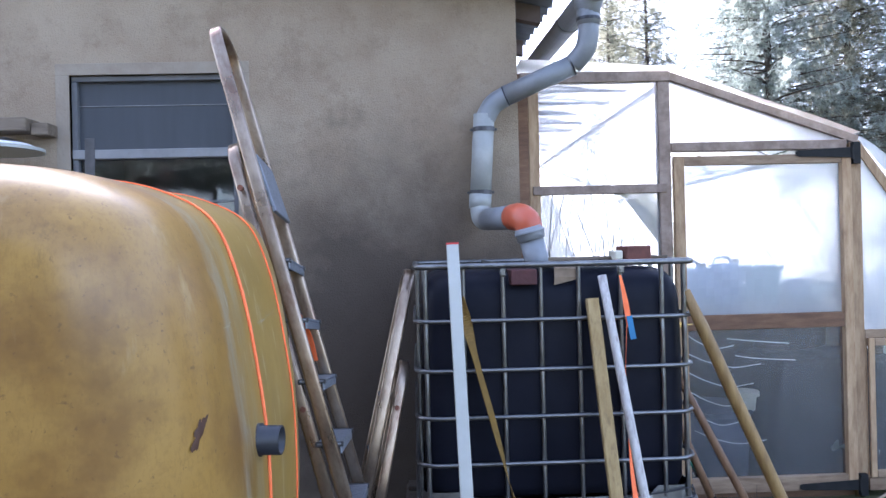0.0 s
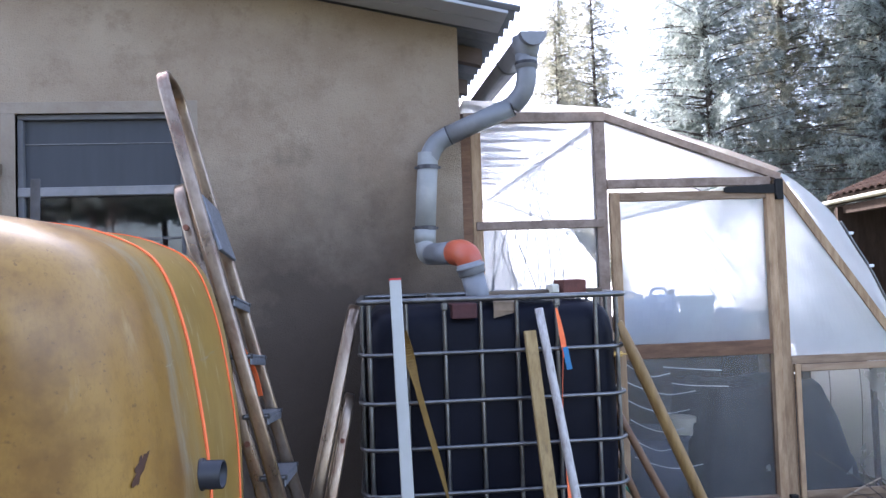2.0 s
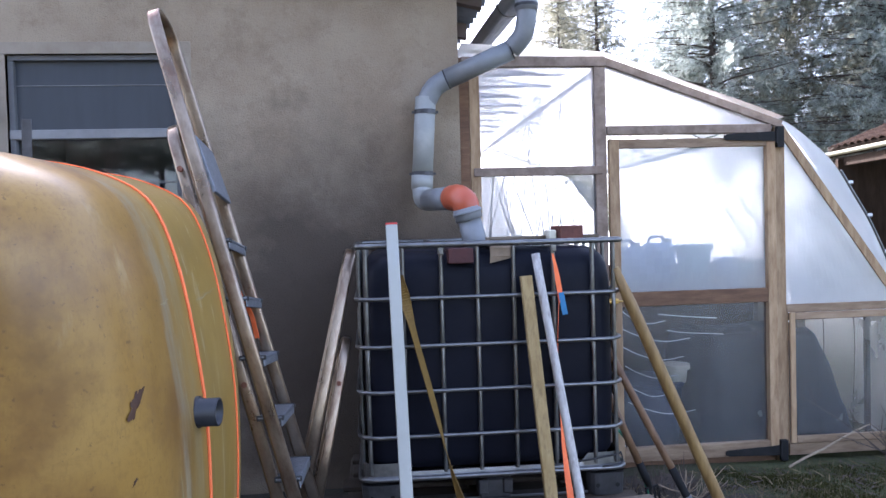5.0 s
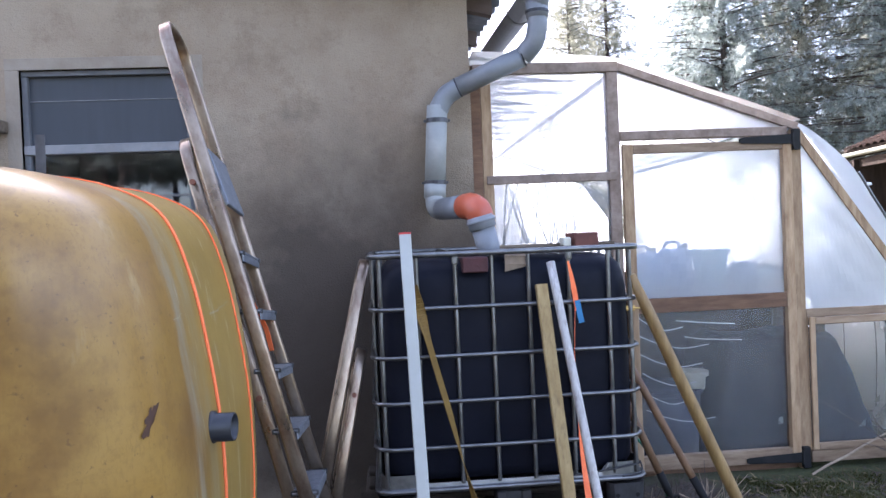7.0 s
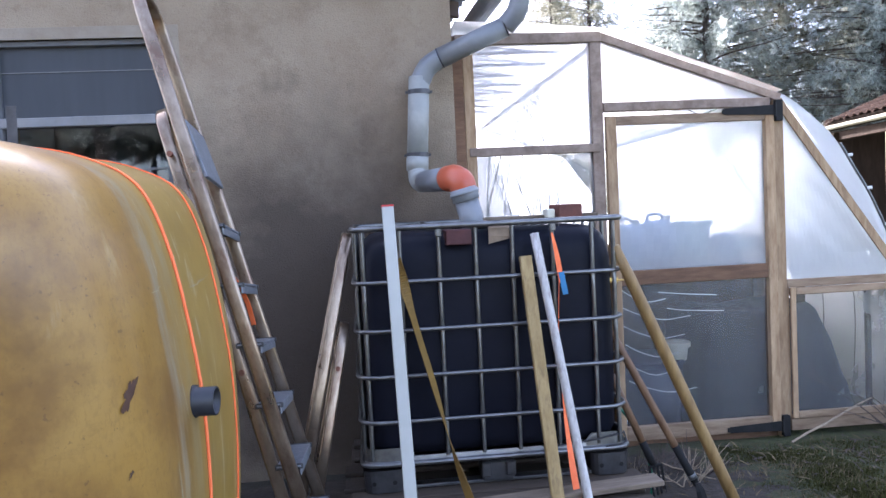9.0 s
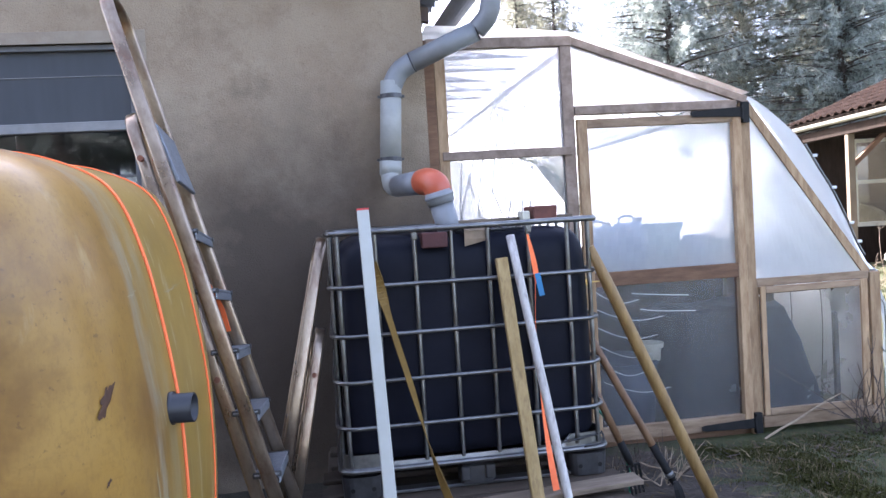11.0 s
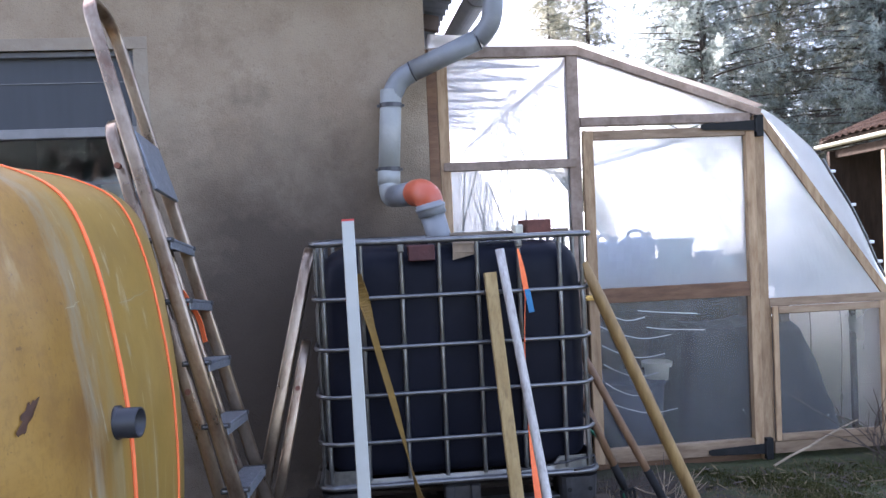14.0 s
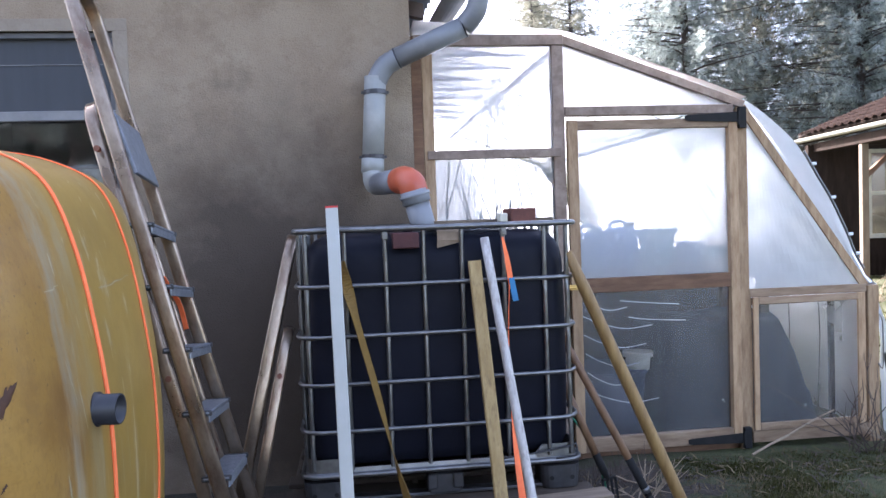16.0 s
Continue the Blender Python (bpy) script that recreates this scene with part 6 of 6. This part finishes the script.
def conifer(label, at, seed, h, r, base, dens, spray, droop, needle, bare=0.0):
    t = thing("conifer", label, "tree", (at[0], at[1], ground_z(*at)), group="conifers behind the garden")
    wood, me = conifer_meshes(seed, h, r, base, dens, spray, droop, bare)
    part("trunk", wood, BARK, t, "brown trunk with bare limbs")
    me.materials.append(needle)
    c = new("crown", me)
    c.parent = t
    return t


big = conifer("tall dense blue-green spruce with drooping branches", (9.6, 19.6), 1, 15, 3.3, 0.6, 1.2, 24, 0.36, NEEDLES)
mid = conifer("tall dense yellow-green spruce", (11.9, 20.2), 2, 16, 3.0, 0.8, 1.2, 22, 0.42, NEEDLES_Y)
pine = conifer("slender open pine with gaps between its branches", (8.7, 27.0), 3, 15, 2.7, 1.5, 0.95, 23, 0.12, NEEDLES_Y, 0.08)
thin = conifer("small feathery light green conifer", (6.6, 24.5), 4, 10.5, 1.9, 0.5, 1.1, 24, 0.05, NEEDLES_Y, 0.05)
copy_thing(big, pose(13.6, 18.4, ground_z(13.6, 18.4), 0, 0, 130))
copy_thing(pine, pose(15.6, 21.0, ground_z(15.6, 21.0), 0, 0, 70))
copy_thing(big, pose(17.5, 24.0, ground_z(17.5, 24.0), 0, 0, 250))
copy_thing(pine, pose(7.9, 29.5, ground_z(7.9, 29.5), 0, 0, 140))
copy_thing(thin, pose(10.6, 24.6, ground_z(10.6, 24.6), 0, 0, 40))
copy_thing(pine, pose(20.5, 22.0, ground_z(20.5, 22.0), 0, 0, 200))
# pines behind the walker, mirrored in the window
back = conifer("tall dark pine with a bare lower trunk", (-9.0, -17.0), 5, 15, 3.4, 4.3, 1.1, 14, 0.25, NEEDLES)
for x, y, a in ((-12.5, -18.5, 80), (-15.5, -17.0, 150), (-6.0, -19.0, 30), (-2.5, -17.5, 210), (-19.0, -19.5, 300), (1.5, -19.5, 120), (-10.8, -22.0, 260), (-7.6, -20.5, 55), (-4.4, -22.5, 10), (-17.2, -22.0, 190), (-14.0, -21.0, 95), (-1.0, -21.5, 170)):
    copy_thing(back, pose(x, y, ground_z(x, y), 0, 0, a))


def bare_tree(label, at, seed, h):
    rd = random.Random(seed)
    bm = bmesh.new()
    def grow(p, d, L, r, lev):
        pts = [p]
        for k in range(3):
            d = (d + Vector((rd.uniform(-1, 1), rd.uniform(-1, 1), rd.uniform(-0.4, 0.7))) * 0.16).normalized()
            pts.append(pts[-1] + d * (L / 3))
        add_sweep(bm, pts, circle(r, 6 if lev == 0 else 4), False, [1, 0.88, 0.76, 0.62])
        if lev < 4:
            for k in range(3 if lev < 3 else 2):
                nd = (d + Vector((rd.uniform(-1, 1), rd.uniform(-1, 1), rd.uniform(-0.2, 0.7))) * 0.8).normalized()
                grow(pts[rd.choice((2, 3))], nd, L * rd.uniform(0.55, 0.8), r * 0.55, lev + 1)
    grow(Vector((0, 0, -0.1)), Vector((0, 0, 1)), h * 0.42, 0.016 * h, 0)
    t = solo("bare_tree", bm, TWIG_DARK, label, "tree")
    t.matrix_world = pose(at[0], at[1], ground_z(*at))
    return t


bt_ = bare_tree("leafless winter tree with fine dark branches", (-6.6, -13.0), 3, 4.6)
copy_thing(bt_, pose(-9.4, -14.0, ground_z(-9.4, -14.0), 0, 0, 120))
copy_thing(bt_, pose(-3.8, -13.5, ground_z(-3.8, -13.5), 0, 0, 250))
bs_ = bare_tree("leafless shrub between the conifers", (9.2, 21.0), 11, 4.0)
copy_thing(bs_, pose(7.6, 22.0, ground_z(7.6, 22.0), 0, 0, 90))


# ---- open shed with a parked car ----
SB, SU, SV = Vector((8.21, 8.79, -0.30)), Vector((0.989, -0.151, 0)), Vector((0.151, 0.989, 0))


def shed_m(u, v, z, rz=0.0):
    p = SB + SU * u + SV * v
    return pose(p.x, p.y, p.z + z, 0, 0, math.degrees(math.atan2(-0.151, 0.989)) + rz)


def build_shed():
    s = new("open_shed")
    s.matrix_world = shed_m(0, 0, 0)
    tagged(s, "open timber shed with a red-brown tiled roof and pale gutter", "shed")
    g = 0.2
    for x, y in ((0.12, 2.95), (0.12, -0.6)):
        part("post", box((x - 0.055, y - 0.055, g - 0.2), (x + 0.055, y + 0.055, 2.72), 0.006), SHEDPOST, s)
    part("eaves_beam", box((0.05, -2.0, 2.62), (0.19, 4.9, 2.78), 0.006), SHEDWOOD, s)
    part("brace", sweep([(0.16, 2.95, 2.10), (0.72, 2.95, 2.62)], rect(0.09, 0.07)), PINE_DARK, s, "reddish diagonal brace")
    part("cross_beam", box((0.1, 2.9, 2.60), (5.0, 3.0, 2.74), 0.005), SHEDWOOD, s)
    # back wall with window frames in it
    wx0, wx1, wz0, wz1, wy = 1.0, 2.82, 1.0, 2.64, 4.55
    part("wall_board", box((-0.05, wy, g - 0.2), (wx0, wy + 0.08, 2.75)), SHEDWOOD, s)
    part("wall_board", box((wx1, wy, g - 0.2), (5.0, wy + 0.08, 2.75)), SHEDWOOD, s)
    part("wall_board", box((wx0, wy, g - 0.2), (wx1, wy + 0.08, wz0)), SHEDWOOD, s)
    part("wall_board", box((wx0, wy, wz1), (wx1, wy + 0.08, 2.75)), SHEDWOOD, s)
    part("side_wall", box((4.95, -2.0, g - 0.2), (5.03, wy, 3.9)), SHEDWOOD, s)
    part("inner_wall", box((wx0 - 0.3, wy + 0.9, g), (wx1 + 1.2, wy + 0.95, 2.7)), CARDBOARD, s, "sun-lit pale inner wall")
    heap = grid_mesh(lambda u, v: Vector((wx0 - 0.3 + 2.4 * u, wy + 0.2 + 0.66 * v, g + 1.25 * math.sin(math.pi * min(0.5, 0.15 + 0.55 * v)) * (0.75 + 0.25 * math.sin(4.4 * u + 0.6)) + 0.10 * noise.noise((u * 9, v * 5, 3)) + 0.05 * noise.noise((u * 27, v * 15, 8)))), 40, 14)
    part("stacked_straw", heap, STRAW, s, "pale straw stacked behind the windows", True)
    for a, b in ((wx0, 1.90), (1.93, wx1)):
        w = part("window", box((a, wy - 0.03, wz1 - 0.07), (b, wy + 0.03, wz1), 0.004), CREAM, s, "cream-painted casement window")
        part("frame", box((a, wy - 0.03, wz0), (b, wy + 0.03, wz0 + 0.08), 0.004), CREAM, w)
        part("frame", box((a, wy - 0.03, wz0 + 0.081), (a + 0.085, wy + 0.03, wz1 - 0.071), 0.004), CREAM, w)
        part("frame", box((b - 0.085, wy - 0.03, wz0 + 0.081), (b, wy + 0.03, wz1 - 0.071), 0.004), CREAM, w)
        part("frame", box((a + 0.086, wy - 0.025, 1.80), (b - 0.086, wy + 0.025, 1.87), 0.004), CREAM, w)
        for za, zb in ((wz0 + 0.08, 1.80), (1.87, wz1 - 0.07)):
            part("pane", box((a + 0.08, wy - 0.003, za), (b - 0.08, wy + 0.003, zb)), GLASS, w)
    # gutter along the eaves
    outer = [(0.07 * math.cos(radians(a)), 0.07 * math.sin(radians(a))) for a in range(180, 361, 20)]
    inner = [(0.9 * x, 0.9 * y) for x, y in reversed(outer)]
    part("gutter", sweep([(-0.06, -2.2, 2.86), (-0.06, 5.0, 2.89)], [(-a, b) for a, b in outer + inner]), GUTTER_PALE, s, "pale half-round gutter")
    part("fascia", box((0.0, -2.1, 2.80), (0.025, 5.0, 2.95), 0.003), SHEDWOOD, s)
    # underside boarding and tiles
    rise = 0.40
    part("roof_boarding", prism([(-0.03, 2.93), (5.2, 2.93 + 5.23 * rise), (5.2, 2.96 + 5.23 * rise), (-0.03, 2.96)], -2.2, 5.0), SHEDWOOD, s)
    def tile_mesh():
        bm = bmesh.new()
        n = 6
        rows = []
        for j, (dx, dz) in enumerate(((0.0, 0.035), (0.40, 0.012))):
            top = []
            for k in range(n + 1):
                y = 0.25 * k / n
                top.append((dx, y, dz + 0.022 * math.sin(2 * math.pi * k / n)))
            rows.append([bm.verts.new(p) for p in top])
        low = [bm.verts.new((v.co.x, v.co.y, v.co.z - 0.018)) for v in rows[0]]
        for k in range(n):
            bm.faces.new((rows[0][k], rows[0][k + 1], rows[1][k + 1], rows[1][k]))
            bm.faces.new((low[k], low[k + 1], rows[0][k + 1], rows[0][k]))
        me = bpy.data.meshes.new("roof_tile")
        bm.to_mesh(me)
        bm.free()
        me.materials.append(ROOFTILE)
        return me
    tm = tile_mesh()
    rd = random.Random(5)
    ang = math.atan(rise)
    for i in range(9):
        for j in range(26):
            t = new("roof_tile", tm)
            t.parent = s
            d = -0.08 + 0.33 * i
            t.matrix_basis = Matrix.Translation((d * math.cos(ang), -1.5 + 0.245 * j, 2.972 + d * math.sin(ang) + 0.02)) @ Euler((rd.uniform(-0.015, 0.015), -ang + rd.uniform(-0.02, 0.02), 0)).to_matrix().to_4x4()


build_shed()


def build_car():
    c = new("parked_car")
    q = (SU * 0.77 + SV * 0.64).normalized()       # from nose to tail
    w = Vector((-q.y, q.x, 0))                      # to its own left flank as seen from the nose
    nose_left = SB + SU * -0.11 + SV * 1.70
    o = nose_left - w * 0.82
    g = ground_z(o.x + q.x * 2, o.y + q.y * 2)
    c.matrix_world = Matrix(((q.x, w.x, 0, o.x), (q.y, w.y, 0, o.y), (0, 0, 0.82, g - 0.02), (0, 0, 0, 1)))
    tagged(c, "dusty silver old hatchback with an off-white bumper, parked in the shed", "car")
    # body sections along x: (x, half width, sill z, shoulder z, roof half width, roof z)
    secs = [(0.06, 0.70, 0.30, 0.66, 0.66, 0.70), (0.20, 0.78, 0.26, 0.70, 0.72, 0.775), (0.80, 0.81, 0.24, 0.76, 0.74, 0.84), (1.12, 0.82, 0.24, 0.80, 0.70, 0.90), (1.20, 0.82, 0.24, 0.82, 0.68, 0.92)]
    def loft(ss):
        bm = bmesh.new()
        rr = []
        for x, hw, zs, zh, rw, rz in ss:
            half = [(hw * 0.92, zs), (hw, zs + 0.08), (hw, zh - 0.06), (hw - 0.03, zh), (rw, rz - 0.015), (rw * 0.6, rz + 0.008), (0, rz + 0.012)]
            pts = half + [(-y, z) for y, z in reversed(half[:-1])]
            rr.append([bm.verts.new((x, y, z)) for y, z in pts])
        n = len(rr[0])
        for r0, r1 in zip(rr, rr[1:]):
            for k in range(n):
                bm.faces.new((r0[k], r0[(k + 1) % n], r1[(k + 1) % n], r1[k]))
        bm.faces.new(rr[0][::-1])
        bm.faces.new(rr[-1])
        return bm
    part("bonnet", loft(secs), CARPAINT, c, "dusty bonnet and wings", True)
    part("cabin_body", loft([(1.2005, 0.82, 0.24, 0.84, 0.76, 0.90), (2.4, 0.83, 0.24, 0.88, 0.78, 0.93), (3.6, 0.81, 0.24, 0.88, 0.76, 0.93), (3.85, 0.74, 0.30, 0.85, 0.70, 0.90)]), CARPAINT, c, smooth=True)
    part("greenhouse_glass", loft([(1.25, 0.72, 0.90, 0.905, 0.70, 0.93), (1.85, 0.70, 0.90, 1.25, 0.58, 1.345), (2.9, 0.70, 0.90, 1.28, 0.58, 1.37), (3.6, 0.70, 0.90, 1.0, 0.6, 1.05)]), GLASSDARK, c, "dark car windows", True)
    part("roof_panel", loft([(1.80, 0.60, 1.30, 1.34, 0.55, 1.35), (2.4, 0.62, 1.31, 1.37, 0.56, 1.385), (2.95, 0.61, 1.31, 1.36, 0.56, 1.38)]), CARPAINT, c, smooth=True)
    b = part("bumper", loft([(-0.06, 0.66, 0.34, 0.50, 0.62, 0.52), (-0.02, 0.80, 0.32, 0.51, 0.74, 0.53), (0.14, 0.835, 0.31, 0.51, 0.78, 0.53)]), CARWHITE, c, "off-white front bumper", True)
    part("lower_grille", box((-0.068, -0.36, 0.355), (-0.05, 0.36, 0.415), 0.004), BLACKPLASTIC, b)
    for k in range(3):
        part("grille_slat", box((-0.074, -0.355, 0.362 + 0.018 * k), (-0.0685, 0.355, 0.370 + 0.018 * k)), CARWHITE, b)
    part("number_plate", box((-0.082, -0.26, 0.43), (-0.066, 0.26, 0.54), 0.003), CARWHITE, b, "plain pale number plate")
    gr = part("grille", box((0.03, -0.30, 0.575), (0.058, 0.30, 0.665), 0.006), BLACKPLASTIC, c, "black radiator grille")
    for k in range(5):
        part("grille_slat", box((0.022, -0.295, 0.583 + 0.017 * k), (0.0295, 0.295, 0.590 + 0.017 * k)), GALV, gr)
    part("badge", lathe([(0.028, 0.0), (0.028, 0.006)], 12, (0.02, 0.0, 0.615)), GALV, gr)
    for s in (-1, 1):
        ya, yb = sorted((s * 0.315, s * 0.66))
        part("headlight", box((0.02, ya, 0.56), (0.075, yb, 0.675), 0.015), LAMPGLASS, c, "clouded headlight")
        ya, yb = sorted((s * 0.48, s * 0.72))
        part("indicator", box((-0.045, ya, 0.455), (0.0, yb, 0.495), 0.006), AMBER, c, "amber indicator lens")
        ya, yb = sorted((s * 0.84, s * 0.93))
        part("door_mirror", box((1.45, ya, 0.90), (1.55, yb, 1.02), 0.02), BLACKPLASTIC, c)
        for x in (0.68, 3.05):
            wh = part("wheel", tube([(x, s * 0.62, 0.285), (x, s * 0.80, 0.285)], 0.285, 20), RUBBER, c, "dusty tyre", False)
            part("rim", tube([(x, s * 0.79, 0.285), (x, s * 0.815, 0.285)], 0.19, 16), GALV, wh)


GLASSDARK = mat("dark_car_glass", (0.02, 0.022, 0.024), (0.03, 0.032, 0.034), 4, 0.08, bump=0.0, spec=0.6)
build_car()


# ---- by the house wall on the far side of the yellow tank ----
solo("wall_shelf", box((-2.9, WY - 0.16, 2.055), (-1.86, WY - 0.004, 2.125), 0.005), GREYWOOD, "rough grey timber bracket board on the wall", "shelf")
solo("shelf_block", box((-1.855, WY - 0.12, 2.035), (-1.765, WY - 0.004, 2.10), 0.005), GREYWOOD, "small grey wood block fixed to the wall", "block")


def build_wall_lamp():
    s = thing("wall_lamp", "round flat glass wall lamp with a pale rim and bright fittings", "lamp", (-1.97, 4.18, 1.925))
    part("rim", lathe([(0.245, -0.006), (0.262, -0.004), (0.262, 0.012), (0.250, 0.016)], 32), ALU_WHITE, s, "pale rounded rim")
    part("shade", lathe([(0.249, 0.010), (0.20, 0.034), (0.10, 0.05), (0.03, 0.054)], 32), SHEET_WHITE, s, "shallow pale shade", True)
    part("arm", tube([(0.0, 0.0, 0.055), (0.0, 0.16, 0.085), (0.0, 0.325, 0.085)], 0.012, 8), GALV, s)
    for k in (-1, 1):
        part("fitting", box((k * 0.085 - 0.035, -0.02, 0.0), (k * 0.085 + 0.035, 0.02, 0.022), 0.006), SHEET_WHITE, s)


build_wall_lamp()
m_ = pose(-1.10, 3.30, 0.0, 0, 0.5, 10)
fb = box((-0.018, -0.003, -0.05), (0.018, 0.003, 1.843), 0.001, m_)
solo("flat_bar", fb, GALV_DARK, "grey flat steel bar standing up behind the yellow tank", "steel bar")


# ---- grass, weeds and twigs ----
def blades(name, n, area, hmin, hmax, material, label, seed, width=0.004, keep=None):
    rd = random.Random(seed)
    vs, fs = [], []
    made = 0
    while made < n:
        x, y = rd.uniform(area[0], area[1]), rd.uniform(area[2], area[3])
        if keep and not keep(x, y):
            continue
        dn = noise.noise((x * 2.2, y * 2.2, seed)) + 0.5 * noise.noise((x * 7, y * 7, seed))
        if rd.random() > 0.45 + 0.8 * dn:
            continue
        made += 1
        z = ground_z(x, y) - 0.01
        h = rd.uniform(hmin, hmax) * (0.7 + 0.7 * max(0, dn))
        a, b = rd.uniform(0, 6.28), rd.uniform(0.35, 1.5)
        lx, ly = math.cos(a) * h * b, math.sin(a) * h * b
        wx, wy_ = -math.sin(a) * width, math.cos(a) * width
        i = len(vs)
        vs.extend(((x - wx, y - wy_, z), (x + wx, y + wy_, z), (x + lx * 0.4 + wx * 0.7, y + ly * 0.4 + wy_ * 0.7, z + h * 0.6), (x + lx * 0.4 - wx * 0.7, y + ly * 0.4 - wy_ * 0.7, z + h * 0.6), (x + lx, y + ly, z + h * (1 - 0.35 * b))))
        fs.extend(((i, i + 1, i + 2, i + 3), (i + 3, i + 2, i + 4)))
    me = bpy.data.meshes.new(name)
    me.from_pydata(vs, [], fs)
    me.materials.append(material)
    return tagged(new(name, me), label, "grass", kind="stuff")


near_ok = lambda x, y: not (x < 3.65 and y > 4.40) and x > 1.75 + 0.45 * sstep(3.2, 3.9, y) + 0.35 * noise.noise((x * 3, y * 3, 8))
blades("grass", 84000, (1.2, 5.2, 2.4, 4.6), 0.014, 0.052, GRASS, "short rough winter grass by the greenhouse", 1, 0.0017, keep=near_ok)
blades("dry_grass", 7500, (1.3, 5.2, 2.4, 4.7), 0.015, 0.09, GRASS_DRY, "dry straw-coloured grass stalks", 2, 0.0013, keep=lambda x, y: not (x < 3.65 and y > 4.42) and x > 2.0)
blades("lawn", 42000, (3.5, 13.0, 4.0, 13.0), 0.02, 0.06, GRASS, "sun-lit patchy lawn beyond the greenhouse", 3, 0.005, keep=lambda x, y: x > 3.7)


def litter(name, n, area, material, label, seed):
    """Flat scraps of twig and dead leaf on the soil."""
    rd = random.Random(seed)
    vs, fs = [], []
    for k in range(n):
        x, y = rd.uniform(area[0], area[1]), rd.uniform(area[2], area[3])
        z = ground_z(x, y) + 0.012 + rd.uniform(0, 0.012)
        a, L, w = rd.uniform(0, 6.28), rd.uniform(0.015, 0.10), rd.uniform(0.001, 0.0035)
        d, s = Vector((math.cos(a) * L, math.sin(a) * L, rd.uniform(-0.01, 0.02))), Vector((-math.sin(a) * w, math.cos(a) * w, 0))
        p = Vector((x, y, z))
        i = len(vs)
        vs.extend((tuple(p - s), tuple(p + d * 0.5 - s * 1.4 + Vector((0, 0, 0.003))), tuple(p + d), tuple(p + d * 0.5 + s * 1.4), tuple(p + s)))
        fs.append((i, i + 1, i + 2, i + 3, i + 4))
    me = bpy.data.meshes.new(name)
    me.from_pydata(vs, [], fs)
    me.materials.append(material)
    return tagged(new(name, me), label, "litter", kind="stuff")


litter("leaf_litter", 700, (1.3, 3.6, 2.8, 4.42), GRASS_DRY, "scattered dead stalks and leaf scraps on the soil", 21)
litter("twig_litter", 900, (1.2, 4.4, 2.6, 4.42), TWIG_DARK, "scattered dark twigs on the soil", 22)


def bramble(name, at, seed, n, h, spread, material, label):
    rd = random.Random(seed)
    bm = bmesh.new()
    for k in range(n):
        a = rd.uniform(0, 6.28)
        p = Vector((at[0] + rd.uniform(-1, 1) * 0.12 * spread, at[1] + rd.uniform(-1, 1) * 0.08, 0))
        p.z = ground_z(p.x, p.y) - 0.02
        L = h * rd.uniform(0.5, 1.1)
        d = Vector((math.cos(a) * spread * 0.6, math.sin(a) * 0.25 * spread - 0.1, 1)).normalized()
        pts = [p]
        for s in range(5):
            d = (d + Vector((rd.uniform(-1, 1), rd.uniform(-1, 1), -0.25)) * 0.22).normalized()
            pts.append(pts[-1] + d * (L / 5))
        add_sweep(bm, pts, circle(0.0036, 5), True, [1, 0.9, 0.8, 0.7, 0.55, 0.4])
        for s in range(4):
            i = rd.randint(1, 4)
            dd = (d + Vector((rd.uniform(-1, 1), rd.uniform(-1, 1), rd.uniform(-0.3, 0.8)))).normalized()
            add_sweep(bm, [pts[i], pts[i] + dd * 0.06, pts[i] + dd * 0.10 + Vector((0, 0, 0.02))], circle(0.0022, 4), True, [1, 0.8, 0.5])
    return solo(name, bm, material, label, "twigs")


bramble("bramble", (3.40, 4.33), 3, 20, 0.72, 1.5, TWIG_DARK, "leafless dark bramble stems by the greenhouse corner")
bramble("dry_weeds", (3.75, 4.30), 5, 26, 0.32, 1.9, TWIG, "dry pale weed stems by the greenhouse corner")
bramble("dry_weeds", (1.62, 3.75), 6, 12, 0.28, 1.8, TWIG, "dry pale weed stems round the tools")
bramble("dry_weeds", (1.75, 4.0), 7, 16, 0.2, 2.0, TWIG_DARK, "dark dead weed stems beside the container")
for k, (p, q, r, mt, lb) in enumerate((((2.64, 4.32, -0.075), (3.23, 4.44, 0.122), 0.007, TWIG, "pale dry stick leaning on the greenhouse sill"),
                                        ((1.52, 3.40, 0.02), (1.95, 3.30, -0.01), 0.003, TWIG, "thin dry stick lying in the grass"),
                                        ((1.58, 3.62, 0.12), (1.80, 3.52, 0.06), 0.0035, TWIG, "thin pale forked stick by the fork"))):
    pts = [Vector(p).lerp(Vector(q), t / 5) + Vector((0, 0, 0.004 * math.sin(t * 2.2 + k))) for t in range(6)]
    solo("dry_stick", sweep(pts, circle(r, 6), True, [1, 1, 0.95, 0.85, 0.7, 0.5]), mt, lb, "stick")
bramble("tomato_plant", (1.02, 5.05), 31, 34, 1.65, 0.9, TWIG_DARK, "dead dark tomato plant in the greenhouse bed")
rd_ = random.Random(14)
for k in range(11):
    x, y, h = 0.96 + 0.05 * k + rd_.uniform(-0.02, 0.02), 4.68 + rd_.uniform(0, 0.1), 1.66 - 0.028 * k + rd_.uniform(-0.1, 0.08)
    pts = smooth_path([(x + rd_.uniform(-0.03, 0.03) * q, y + rd_.uniform(0, 0.02) * q, -0.07 + (h + 0.07) * q / 4) for q in range(5)], 3)
    solo("dry_stalk", tube(pts, 0.0042, 5), TWIG_DARK, "dead dark plant stalk standing behind the film", "stalk", "dead stalks in the greenhouse")
shrub = bramble("leafless_shrub", (7.4, 9.6), 9, 26, 1.5, 3.0, TWIG, "leafless pale shrub beside the shed post")
